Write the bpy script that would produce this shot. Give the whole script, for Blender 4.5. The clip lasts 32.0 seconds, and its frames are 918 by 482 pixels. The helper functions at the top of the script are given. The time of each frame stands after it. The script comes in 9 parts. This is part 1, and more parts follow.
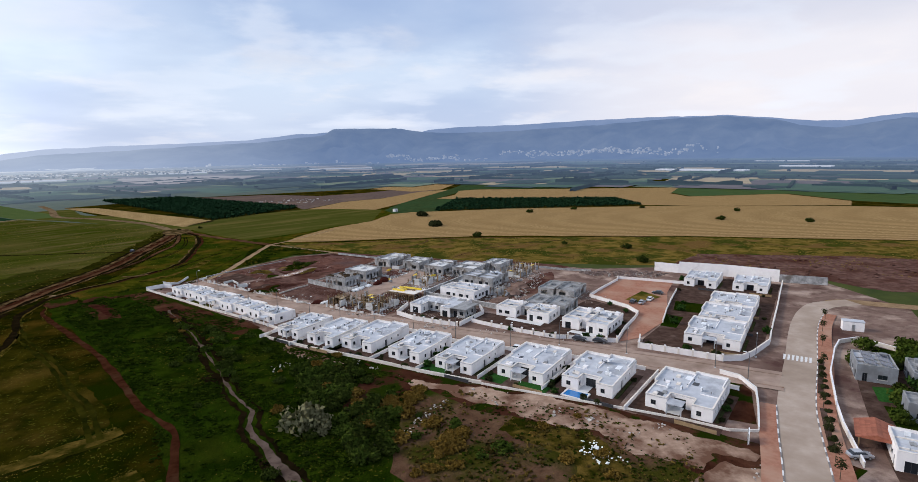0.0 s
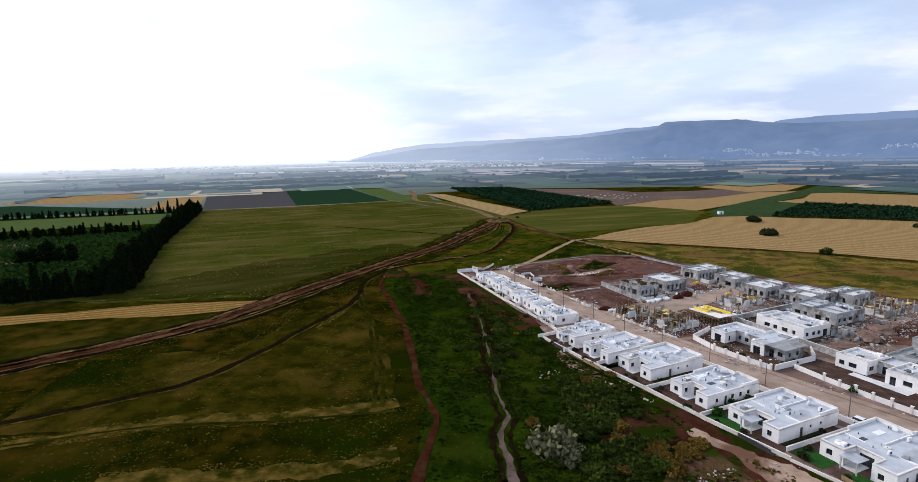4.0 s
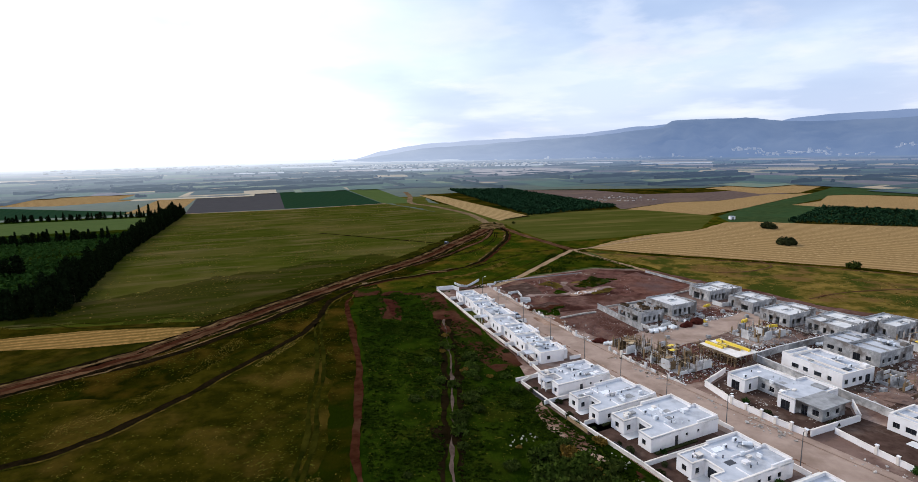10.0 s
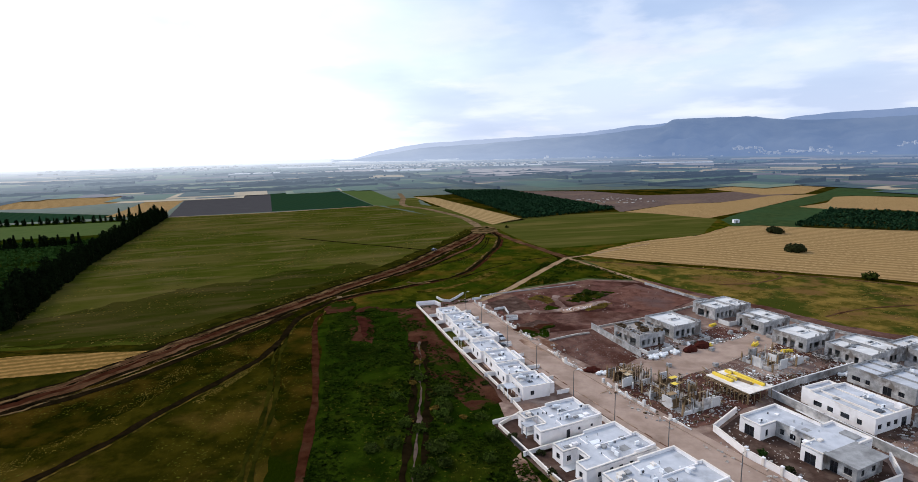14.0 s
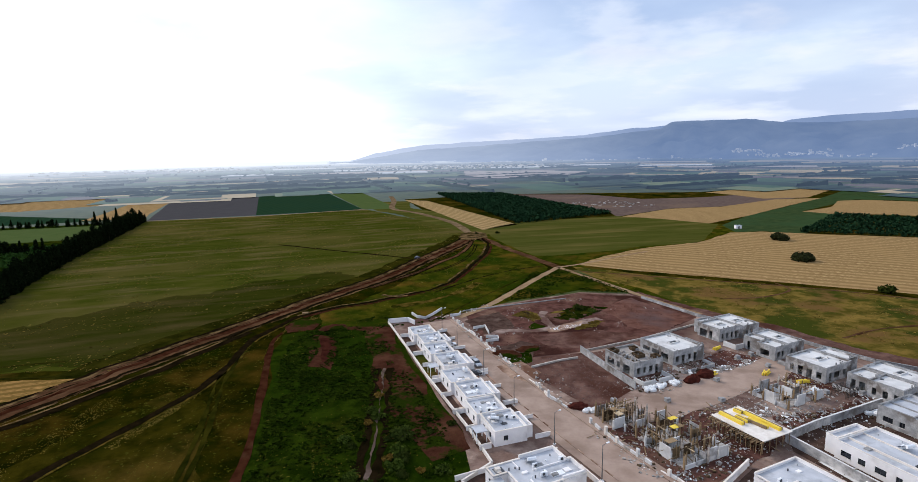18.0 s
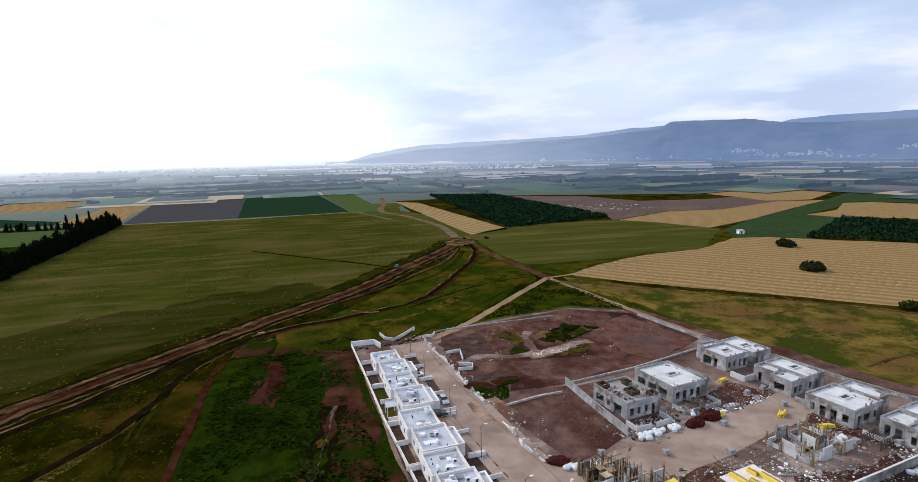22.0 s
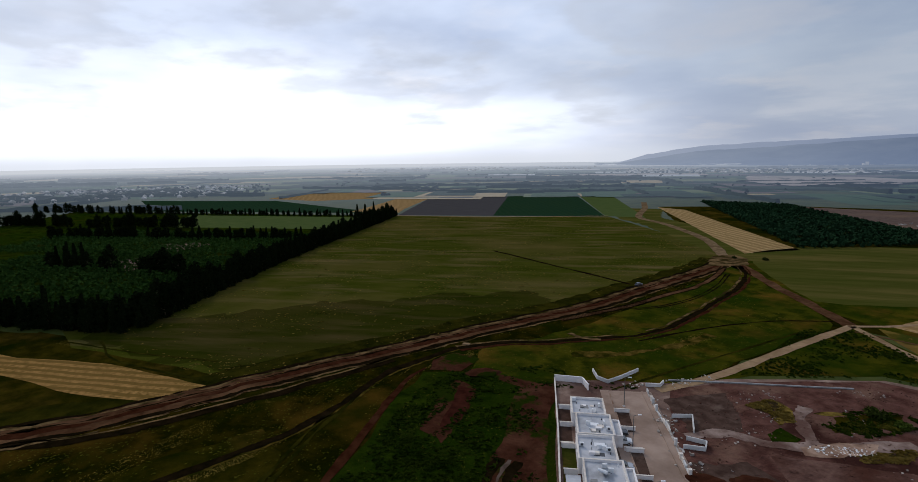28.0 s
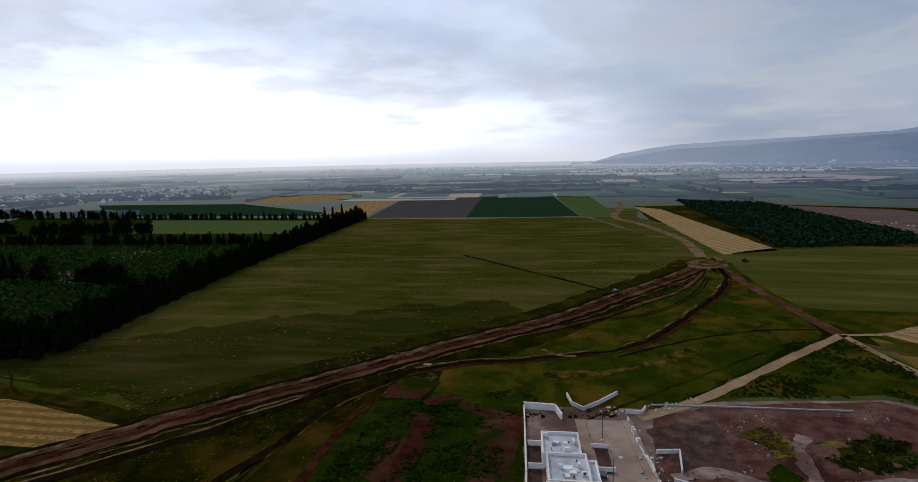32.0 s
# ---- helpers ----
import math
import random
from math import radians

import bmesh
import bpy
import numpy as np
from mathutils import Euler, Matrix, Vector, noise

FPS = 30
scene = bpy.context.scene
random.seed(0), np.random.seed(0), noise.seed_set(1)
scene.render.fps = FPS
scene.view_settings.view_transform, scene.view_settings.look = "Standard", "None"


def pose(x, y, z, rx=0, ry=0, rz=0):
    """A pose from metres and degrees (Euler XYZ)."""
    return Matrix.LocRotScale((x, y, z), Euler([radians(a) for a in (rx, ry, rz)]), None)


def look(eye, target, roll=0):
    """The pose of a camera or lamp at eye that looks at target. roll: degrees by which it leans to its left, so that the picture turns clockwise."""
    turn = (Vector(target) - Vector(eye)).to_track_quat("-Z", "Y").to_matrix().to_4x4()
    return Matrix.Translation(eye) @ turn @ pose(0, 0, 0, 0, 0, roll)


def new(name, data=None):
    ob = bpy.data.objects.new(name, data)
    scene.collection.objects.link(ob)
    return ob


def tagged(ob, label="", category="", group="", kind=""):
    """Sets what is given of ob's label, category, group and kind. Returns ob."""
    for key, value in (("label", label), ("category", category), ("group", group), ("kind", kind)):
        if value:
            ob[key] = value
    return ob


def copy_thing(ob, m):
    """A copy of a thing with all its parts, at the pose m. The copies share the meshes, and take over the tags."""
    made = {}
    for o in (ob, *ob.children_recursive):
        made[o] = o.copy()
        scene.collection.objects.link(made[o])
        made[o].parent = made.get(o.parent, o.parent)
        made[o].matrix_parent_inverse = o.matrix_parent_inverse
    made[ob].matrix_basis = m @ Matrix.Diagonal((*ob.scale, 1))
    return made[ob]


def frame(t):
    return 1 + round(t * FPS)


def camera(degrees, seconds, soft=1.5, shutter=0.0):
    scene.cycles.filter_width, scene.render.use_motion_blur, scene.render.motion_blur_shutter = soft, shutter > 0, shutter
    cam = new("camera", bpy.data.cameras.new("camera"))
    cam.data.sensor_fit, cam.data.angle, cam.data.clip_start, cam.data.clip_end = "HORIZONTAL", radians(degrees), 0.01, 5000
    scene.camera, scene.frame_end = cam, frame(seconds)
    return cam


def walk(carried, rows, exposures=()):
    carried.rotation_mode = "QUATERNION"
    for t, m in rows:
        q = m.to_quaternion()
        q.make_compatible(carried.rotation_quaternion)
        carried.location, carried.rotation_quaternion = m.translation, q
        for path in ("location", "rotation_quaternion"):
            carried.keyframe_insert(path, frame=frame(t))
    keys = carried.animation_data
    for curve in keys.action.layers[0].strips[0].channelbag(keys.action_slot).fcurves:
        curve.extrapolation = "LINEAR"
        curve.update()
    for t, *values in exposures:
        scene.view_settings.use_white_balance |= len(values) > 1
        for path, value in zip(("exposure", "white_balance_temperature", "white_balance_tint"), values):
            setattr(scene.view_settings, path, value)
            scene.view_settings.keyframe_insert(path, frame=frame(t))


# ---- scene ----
cam = camera(80.9, 32.0, 0.6)
PATH = [
    (0, (-6.943, 2.601, 57.477), (-6.464, 4.514, 57.148), -1.0),
    (0.5, (-5.587, 3.549, 57.477), (-5.275, 5.497, 57.149), -1.0),
    (1, (-4.114, 4.835, 57.492), (-4.03, 6.806, 57.165), -1.0),
    (1.5, (-2.466, 6.341, 57.55), (-2.515, 8.314, 57.223), -0.9),
    (2, (-1.367, 8.334, 57.706), (-1.513, 10.302, 57.379), -0.9),
    (2.5, (-0.227, 10.283, 57.761), (-0.699, 12.199, 57.436), -1.0),
    (3, (0.87, 12.406, 57.767), (0.249, 14.279, 57.442), -1.0),
    (3.5, (1.46, 14.922, 57.797), (0.812, 16.785, 57.469), -1.0),
    (6, (2.667, 27.541, 58.459), (1.987, 29.392, 58.127), -1.1),
    (9, (3.016, 44.131, 59.135), (2.334, 45.981, 58.802), -1.1),
    (11, (3.029, 55.043, 59.285), (2.348, 56.894, 58.951), -1.1),
    (13, (3.041, 65.497, 60.068), (2.359, 67.347, 59.732), -1.2),
    (14, (3.046, 71.093, 60.195), (2.363, 72.943, 59.859), -1.2),
    (17, (3.072, 87.454, 59.497), (2.395, 89.307, 59.167), -1.1),
    (18, (3.431, 93.092, 59.564), (2.752, 94.944, 59.236), -1.1),
    (19, (3.675, 99.144, 59.698), (2.996, 100.996, 59.369), -1.1),
    (20, (3.71, 104.938, 59.746), (3.033, 106.791, 59.418), -1.2),
    (21, (3.76, 110.748, 59.778), (3.085, 112.602, 59.449), -1.1),
    (22, (3.898, 116.608, 59.711), (3.222, 118.462, 59.383), -1.1),
    (23, (3.928, 122.317, 59.534), (3.253, 124.171, 59.206), -1.1),
    (24, (4.074, 127.671, 59.382), (3.398, 129.525, 59.057), -1.1),
    (24.5, (3.944, 130.306, 59.314), (3.267, 132.16, 58.99), -1.0),
    (25, (3.813, 132.962, 59.239), (3.074, 134.792, 58.917), -1.1),
    (25.5, (3.589, 135.562, 59.093), (2.739, 137.344, 58.773), -1.2),
    (26, (3.133, 138.155, 59.026), (2.127, 139.853, 58.708), -1.1),
    (26.5, (2.493, 140.764, 59.022), (1.299, 142.337, 58.706), -1.1),
    (28.5, (-1.251, 150.485, 58.362), (-2.747, 151.776, 58.053), -0.8),
    (29, (-2.28, 152.507, 58.29), (-3.785, 153.788, 57.981), -1.0),
    (29.5, (-3.461, 154.446, 58.224), (-4.937, 155.761, 57.915), -0.9),
    (30, (-4.749, 156.323, 58.166), (-6.185, 157.68, 57.856), -1.0),
    (30.5, (-5.942, 158.205, 58.137), (-7.365, 159.575, 57.827), -1.0),
    (31, (-7.206, 160.084, 58.131), (-8.625, 161.458, 57.822), -1.0),
    (31.5, (-8.344, 161.979, 58.148), (-9.76, 163.357, 57.838), -1.0),
    (32, (-9.513, 163.856, 58.191), (-10.926, 165.236, 57.881), -1.1),
]
walk(cam, [(t, look(eye, target, roll)) for t, eye, target, roll in PATH],
     [(0, -0.04), (1, 0.13), (3, 0.13), (22.5, 0.08), (23.4, -0.05), (24.0, -0.3), (24.6, -0.45), (25.2, -0.62), (26, -0.75), (27, -0.78), (29, -0.80), (32, -0.80)])

# ---- world, sun ----
SUN_AZ, SUN_EL = -72.0, 32.0     # degrees from +y towards +x, above the horizon
world = bpy.data.worlds.new("overcast_sky")
scene.world = world
world.use_nodes = True
wt = world.node_tree
wt.nodes.clear()


def wn(kind, operation="", data_type="", interpolation_type=""):
    n = wt.nodes.new(kind)
    if operation:
        n.operation = operation
    if data_type:
        n.data_type = data_type
    if interpolation_type:
        n.interpolation_type = interpolation_type
    return n


def wmath(op, a, b=None, c=None):
    n = wn("ShaderNodeMath", operation=op)
    for i, v in enumerate((a, b, c)):
        if v is None:
            continue
        if hasattr(v, "links"):
            wt.links.new(v, n.inputs[i])
        else:
            n.inputs[i].default_value = v
    return n.outputs[0]


def wmix(f, a, b):
    n = wn("ShaderNodeMix", data_type="RGBA")
    for i, v in ((0, f), (6, a), (7, b)):
        if hasattr(v, "links"):
            wt.links.new(v, n.inputs[i])
        else:
            n.inputs[i].default_value = v
    return n.outputs[2]


def wramp(v, lo, hi):
    n = wn("ShaderNodeMapRange", interpolation_type="SMOOTHSTEP")
    wt.links.new(v, n.inputs[0])
    n.inputs[1].default_value, n.inputs[2].default_value = lo, hi
    return n.outputs[0]


sky = wn("ShaderNodeTexSky")
sky.sky_type, sky.sun_disc = "NISHITA", False
sky.sun_elevation, sky.sun_rotation = radians(SUN_EL), radians(SUN_AZ)
sky.air_density, sky.dust_density = 1.2, 2.0
coord = wn("ShaderNodeTexCoord")
sep = wn("ShaderNodeSeparateXYZ")
wt.links.new(coord.outputs["Generated"], sep.inputs[0])
up = wmath("MAXIMUM", sep.outputs[2], 0.0)
flat = wmath("ADD", up, 0.16)
comb = wn("ShaderNodeCombineXYZ")
wt.links.new(wmath("DIVIDE", sep.outputs[0], flat), comb.inputs[0])
wt.links.new(wmath("DIVIDE", sep.outputs[1], flat), comb.inputs[1])
wt.links.new(wmath("MULTIPLY", up, 2.0), comb.inputs[2])


def cloud(scale, detail, rough, off):
    m = wn("ShaderNodeMapping")
    m.inputs["Location"].default_value = off
    wt.links.new(comb.outputs[0], m.inputs[0])
    n = wn("ShaderNodeTexNoise")
    n.inputs["Scale"].default_value, n.inputs["Detail"].default_value, n.inputs["Roughness"].default_value = scale, detail, rough
    wt.links.new(m.outputs[0], n.inputs["Vector"])
    return n.outputs["Fac"]


big = cloud(0.55, 5.0, 0.5, (3.1, 1.7, 0.0))
fine = cloud(1.5, 8.0, 0.55, (0.4, 5.2, 1.0))
sv = Vector((math.sin(radians(SUN_AZ)) * math.cos(radians(SUN_EL)), math.cos(radians(SUN_AZ)) * math.cos(radians(SUN_EL)), math.sin(radians(SUN_EL))))
dot = wn("ShaderNodeVectorMath", operation="DOT_PRODUCT")
wt.links.new(coord.outputs["Generated"], dot.inputs[0])
dot.inputs[1].default_value = sv
glow = wmath("POWER", wramp(dot.outputs["Value"], 0.50, 1.0), 1.05)
clear = wn("ShaderNodeVectorMath", operation="SCALE")
wt.links.new(sky.outputs[0], clear.inputs[0])
clear.inputs["Scale"].default_value = 0.10
veil = wmix(wramp(big, 0.36, 0.64), (0.50, 0.635, 0.90, 1), (0.74, 0.865, 1.06, 1))
veil = wmix(wmath("MULTIPLY", wramp(fine, 0.50, 0.72), 0.7), veil, (1.0, 1.0, 1.05, 1))
veil = wmix(0.92, clear.outputs[0], veil)
low = wmath("SUBTRACT", 1.0, wramp(sep.outputs[2], 0.0, 0.17))
veil = wmix(wmath("MULTIPLY", low, 0.6), veil, (0.66, 0.73, 0.92, 1))
thin = wn("ShaderNodeVectorMath", operation="DOT_PRODUCT")
wt.links.new(coord.outputs["Generated"], thin.inputs[0])
thin.inputs[1].default_value = (math.sin(radians(52)) * math.cos(radians(9)), math.cos(radians(52)) * math.cos(radians(9)), math.sin(radians(9)))
veil = wmix(wmath("MULTIPLY", wramp(thin.outputs["Value"], 0.80, 0.99), 0.75), veil, (1.02, 0.96, 0.98, 1))
shine = wn("ShaderNodeVectorMath", operation="SCALE")
shine.inputs[0].default_value = (0.91, 0.94, 1.05)
amount = wmath("MULTIPLY", glow, wmath("ADD", wmath("MULTIPLY", wramp(big, 0.30, 0.66), 0.75), wmath("ADD", 0.52, wmath("MULTIPLY", low, 1.7))))
wt.links.new(amount, shine.inputs["Scale"])
total = wn("ShaderNodeVectorMath", operation="ADD")
wt.links.new(veil, total.inputs[0])
wt.links.new(shine.outputs[0], total.inputs[1])
veil = total.outputs[0]
edge = wmath("ADD", sep.outputs[2], wmath("ADD", wmath("MULTIPLY", wmath("SUBTRACT", fine, 0.5), 0.16), wmath("MULTIPLY", wmath("SUBTRACT", big, 0.5), 0.10)))
dim = wn("ShaderNodeVectorMath", operation="MULTIPLY")
wt.links.new(veil, dim.inputs[0])
dim.inputs[1].default_value = (0.70, 0.76, 0.86)
veil = wmix(wmath("MULTIPLY", wramp(edge, 0.15, 0.21), 0.6), veil, dim.outputs[0])
puff = cloud(1.5, 6.0, 0.5, (7.3, 2.2, 4.0))
puff2 = cloud(0.8, 7.0, 0.55, (1.9, 8.4, 2.0))
# billowing pale tops over most of the sky, soft grey clouds low over the plain
rim = wmath("MULTIPLY", wramp(puff, 0.48, 0.60), wmath("SUBTRACT", 1.0, wramp(puff, 0.58, 0.80)))
veil = wmix(wmath("MULTIPLY", wmath("MULTIPLY", rim, wramp(sep.outputs[2], 0.06, 0.16)), 0.40), veil, (0.90, 0.95, 1.06, 1))
veil = wmix(wmath("MULTIPLY", wmath("MULTIPLY", wramp(puff2, 0.42, 0.64), wramp(sep.outputs[2], 0.08, 0.24)), 0.30), veil, (0.60, 0.69, 0.90, 1))
belt = wmath("MULTIPLY", wramp(sep.outputs[2], 0.02, 0.06), wmath("SUBTRACT", 1.0, wramp(sep.outputs[2], 0.07, 0.14)))
veil = wmix(wmath("MULTIPLY", wmath("MULTIPLY", wramp(puff, 0.46, 0.68), belt), 0.55), veil, (0.95, 1.0, 1.12, 1))
lowest = wmath("MULTIPLY", wmath("SUBTRACT", 1.0, wramp(sep.outputs[2], -0.01, 0.035)), wramp(dot.outputs["Value"], 0.30, 0.75))
veil = wmix(wmath("MULTIPLY", lowest, 0.85), veil, (1.20, 1.26, 1.38, 1))
back = wn("ShaderNodeBackground")
wt.links.new(veil, back.inputs[0])
back.inputs[1].default_value = 1.0
out = wn("ShaderNodeOutputWorld")
wt.links.new(back.outputs[0], out.inputs[0])

sun = new("sun", bpy.data.lights.new("sun", "SUN"))
sun.data.energy, sun.data.angle, sun.data.color = 2.1, radians(13), (1.0, 0.90, 0.77)
sun.matrix_world = look(sv * 100, (0, 0, 0))

# ---- materials ----
MATS = {}


def mat(name, c1, c2, scale=1.0, rough=0.85, c3=None, scale3=0.05, bump=0.0, bscale=None, metal=0.0, stretch=(1, 1, 1), turn=0.0,
        vary=0.0, lo=0.35, hi=0.65, lo3=0.45, hi3=0.65, detail=6.0, dist=0.02, c4=None, scale4=0.02, lo4=0.45, hi4=0.65):
    """Two colours over a fine noise, a third over a coarse one; relief from the fine noise."""
    m = bpy.data.materials.new(name)
    m.use_nodes = True
    nt = m.node_tree
    p = nt.nodes["Principled BSDF"]
    co = nt.nodes.new("ShaderNodeTexCoord")
    mp = nt.nodes.new("ShaderNodeMapping")
    mp.inputs["Rotation"].default_value = (0, 0, radians(turn))
    mp.inputs["Scale"].default_value = stretch
    rot = nt.nodes.new("ShaderNodeMapping")
    rot.inputs["Rotation"].default_value = (0, 0, radians(turn))
    nt.links.new(co.outputs["Object"], rot.inputs[0])
    mp.inputs["Rotation"].default_value = (0, 0, 0)
    nt.links.new(rot.outputs[0], mp.inputs[0])

    def noise_of(s, vec, d=detail):
        n = nt.nodes.new("ShaderNodeTexNoise")
        n.inputs["Scale"].default_value, n.inputs["Detail"].default_value, n.inputs["Roughness"].default_value = s, d, 0.6
        nt.links.new(vec, n.inputs["Vector"])
        return n.outputs["Fac"]

    def ramp(f, a, b):
        r = nt.nodes.new("ShaderNodeMapRange")
        r.inputs[1].default_value, r.inputs[2].default_value = a, b
        nt.links.new(f, r.inputs[0])
        return r.outputs[0]

    def mix(f, a, b):
        n = nt.nodes.new("ShaderNodeMix")
        n.data_type = "RGBA"
        for i, v in ((0, f), (6, a), (7, b)):
            if hasattr(v, "links"):
                nt.links.new(v, n.inputs[i])
            else:
                n.inputs[i].default_value = (*v, 1) if isinstance(v, tuple) else v
        return n.outputs[2]

    f1 = noise_of(scale, mp.outputs[0])
    col = mix(ramp(f1, lo, hi), c1, c2)
    if c3:
        col = mix(ramp(noise_of(scale3, mp.outputs[0]), lo3, hi3), col, c3)
    if c4:
        col = mix(ramp(noise_of(scale4, rot.outputs[0]), lo4, hi4), col, c4)
    if vary:
        oi = nt.nodes.new("ShaderNodeObjectInfo")
        hs = nt.nodes.new("ShaderNodeHueSaturation")
        rr = nt.nodes.new("ShaderNodeMapRange")
        rr.inputs[3].default_value, rr.inputs[4].default_value = 1 - vary, 1 + vary
        nt.links.new(oi.outputs["Random"], rr.inputs[0])
        nt.links.new(rr.outputs[0], hs.inputs["Value"])
        nt.links.new(col, hs.inputs["Color"])
        col = hs.outputs[0]
    nt.links.new(col, p.inputs["Base Color"])
    p.inputs["Roughness"].default_value, p.inputs["Metallic"].default_value = rough, metal
    p.inputs["Specular IOR Level"].default_value = 0.0 if rough > 0.88 else 0.2 if rough > 0.6 else 0.5
    if bump:
        b = nt.nodes.new("ShaderNodeBump")
        b.inputs["Strength"].default_value, b.inputs["Distance"].default_value = bump, dist
        nt.links.new(noise_of(bscale or scale * 3, mp.outputs[0]), b.inputs["Height"])
        nt.links.new(b.outputs[0], p.inputs["Normal"])
    MATS[name] = m
    return m


def rows_mat(name, c1, c2, gap, turn, c3, rough=0.9, sharp=0.5, scale3=0.02):
    """Crop rows: two colours in lines gap metres apart, with a coarse third colour."""
    m = mat(name, c1, c2, 0.6, rough, c3, scale3, bump=0.3)
    nt = m.node_tree
    p = nt.nodes["Principled BSDF"]
    co = nt.nodes.new("ShaderNodeTexCoord")
    mp = nt.nodes.new("ShaderNodeMapping")
    mp.inputs["Rotation"].default_value = (0, 0, radians(turn))
    nt.links.new(co.outputs["Object"], mp.inputs[0])
    w = nt.nodes.new("ShaderNodeTexWave")
    w.inputs["Scale"].default_value = 0.314 / gap
    w.inputs["Distortion"].default_value, w.inputs["Detail"].default_value, w.inputs["Detail Scale"].default_value, w.inputs["Detail Roughness"].default_value = 5.0, 5.0, 0.22, 0.6
    nt.links.new(mp.outputs[0], w.inputs[0])
    old = p.inputs["Base Color"].links[0].from_socket
    mx = nt.nodes.new("ShaderNodeMix")
    mx.data_type = "RGBA"
    r = nt.nodes.new("ShaderNodeMapRange")
    r.inputs[1].default_value, r.inputs[2].default_value, r.inputs[4].default_value = 0.35, 0.65, sharp
    nt.links.new(w.outputs["Fac"], r.inputs[0])
    nt.links.new(r.outputs[0], mx.inputs[0])
    nt.links.new(old, mx.inputs[6])
    mx.inputs[7].default_value = (*c2, 1)
    nt.links.new(mx.outputs[2], p.inputs["Base Color"])
    return m


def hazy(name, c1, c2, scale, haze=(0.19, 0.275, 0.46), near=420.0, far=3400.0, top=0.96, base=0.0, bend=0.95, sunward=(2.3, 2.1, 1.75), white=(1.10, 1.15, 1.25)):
    """Distant backdrop: its own colour mixed with painted haze, an emission that grows with distance from the place and
    pales towards the sun.
    """
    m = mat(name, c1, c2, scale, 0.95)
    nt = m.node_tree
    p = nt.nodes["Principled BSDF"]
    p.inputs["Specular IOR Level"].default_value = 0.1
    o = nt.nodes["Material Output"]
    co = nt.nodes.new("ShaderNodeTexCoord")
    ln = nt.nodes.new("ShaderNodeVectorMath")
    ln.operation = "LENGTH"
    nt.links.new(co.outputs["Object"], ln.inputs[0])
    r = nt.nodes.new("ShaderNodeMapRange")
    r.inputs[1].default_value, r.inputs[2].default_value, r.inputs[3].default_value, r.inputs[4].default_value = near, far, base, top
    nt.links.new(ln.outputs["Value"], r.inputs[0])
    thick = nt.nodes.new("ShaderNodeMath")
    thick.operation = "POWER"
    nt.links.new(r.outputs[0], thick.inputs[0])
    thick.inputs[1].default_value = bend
    # haze put into the material as emission, brighter on the sun's side
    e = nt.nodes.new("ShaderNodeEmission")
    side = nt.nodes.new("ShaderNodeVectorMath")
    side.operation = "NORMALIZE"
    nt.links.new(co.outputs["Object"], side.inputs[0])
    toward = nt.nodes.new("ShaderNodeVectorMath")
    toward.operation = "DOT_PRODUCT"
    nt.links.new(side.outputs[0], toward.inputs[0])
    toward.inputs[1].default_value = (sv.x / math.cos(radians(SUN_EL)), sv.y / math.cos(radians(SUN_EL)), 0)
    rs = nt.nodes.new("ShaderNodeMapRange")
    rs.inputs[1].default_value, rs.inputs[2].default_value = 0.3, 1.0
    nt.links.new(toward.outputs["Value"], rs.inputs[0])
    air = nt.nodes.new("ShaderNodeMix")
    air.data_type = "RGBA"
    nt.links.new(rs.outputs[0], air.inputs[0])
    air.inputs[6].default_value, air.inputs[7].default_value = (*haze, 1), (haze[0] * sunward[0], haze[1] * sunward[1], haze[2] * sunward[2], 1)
    # far sunward part of the painted haze goes on to white
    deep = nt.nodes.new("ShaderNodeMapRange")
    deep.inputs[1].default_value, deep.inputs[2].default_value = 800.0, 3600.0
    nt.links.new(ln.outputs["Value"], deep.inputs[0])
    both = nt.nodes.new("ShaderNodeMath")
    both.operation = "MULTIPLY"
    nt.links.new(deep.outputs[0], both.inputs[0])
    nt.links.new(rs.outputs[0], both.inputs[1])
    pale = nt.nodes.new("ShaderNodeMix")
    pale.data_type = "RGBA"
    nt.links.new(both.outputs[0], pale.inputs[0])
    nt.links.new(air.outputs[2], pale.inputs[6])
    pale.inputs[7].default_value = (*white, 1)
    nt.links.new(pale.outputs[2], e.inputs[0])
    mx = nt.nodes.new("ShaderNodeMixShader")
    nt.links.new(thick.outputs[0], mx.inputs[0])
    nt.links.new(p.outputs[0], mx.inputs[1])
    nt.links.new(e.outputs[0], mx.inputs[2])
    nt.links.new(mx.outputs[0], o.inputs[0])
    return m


def glass_mat(name, tint, rough=0.08):
    m = bpy.data.materials.new(name)
    m.use_nodes = True
    p = m.node_tree.nodes["Principled BSDF"]
    p.inputs["Base Color"].default_value = (*tint, 1)
    p.inputs["Roughness"].default_value = rough
    p.inputs["Specular IOR Level"].default_value = 0.6
    MATS[name] = m
    return m


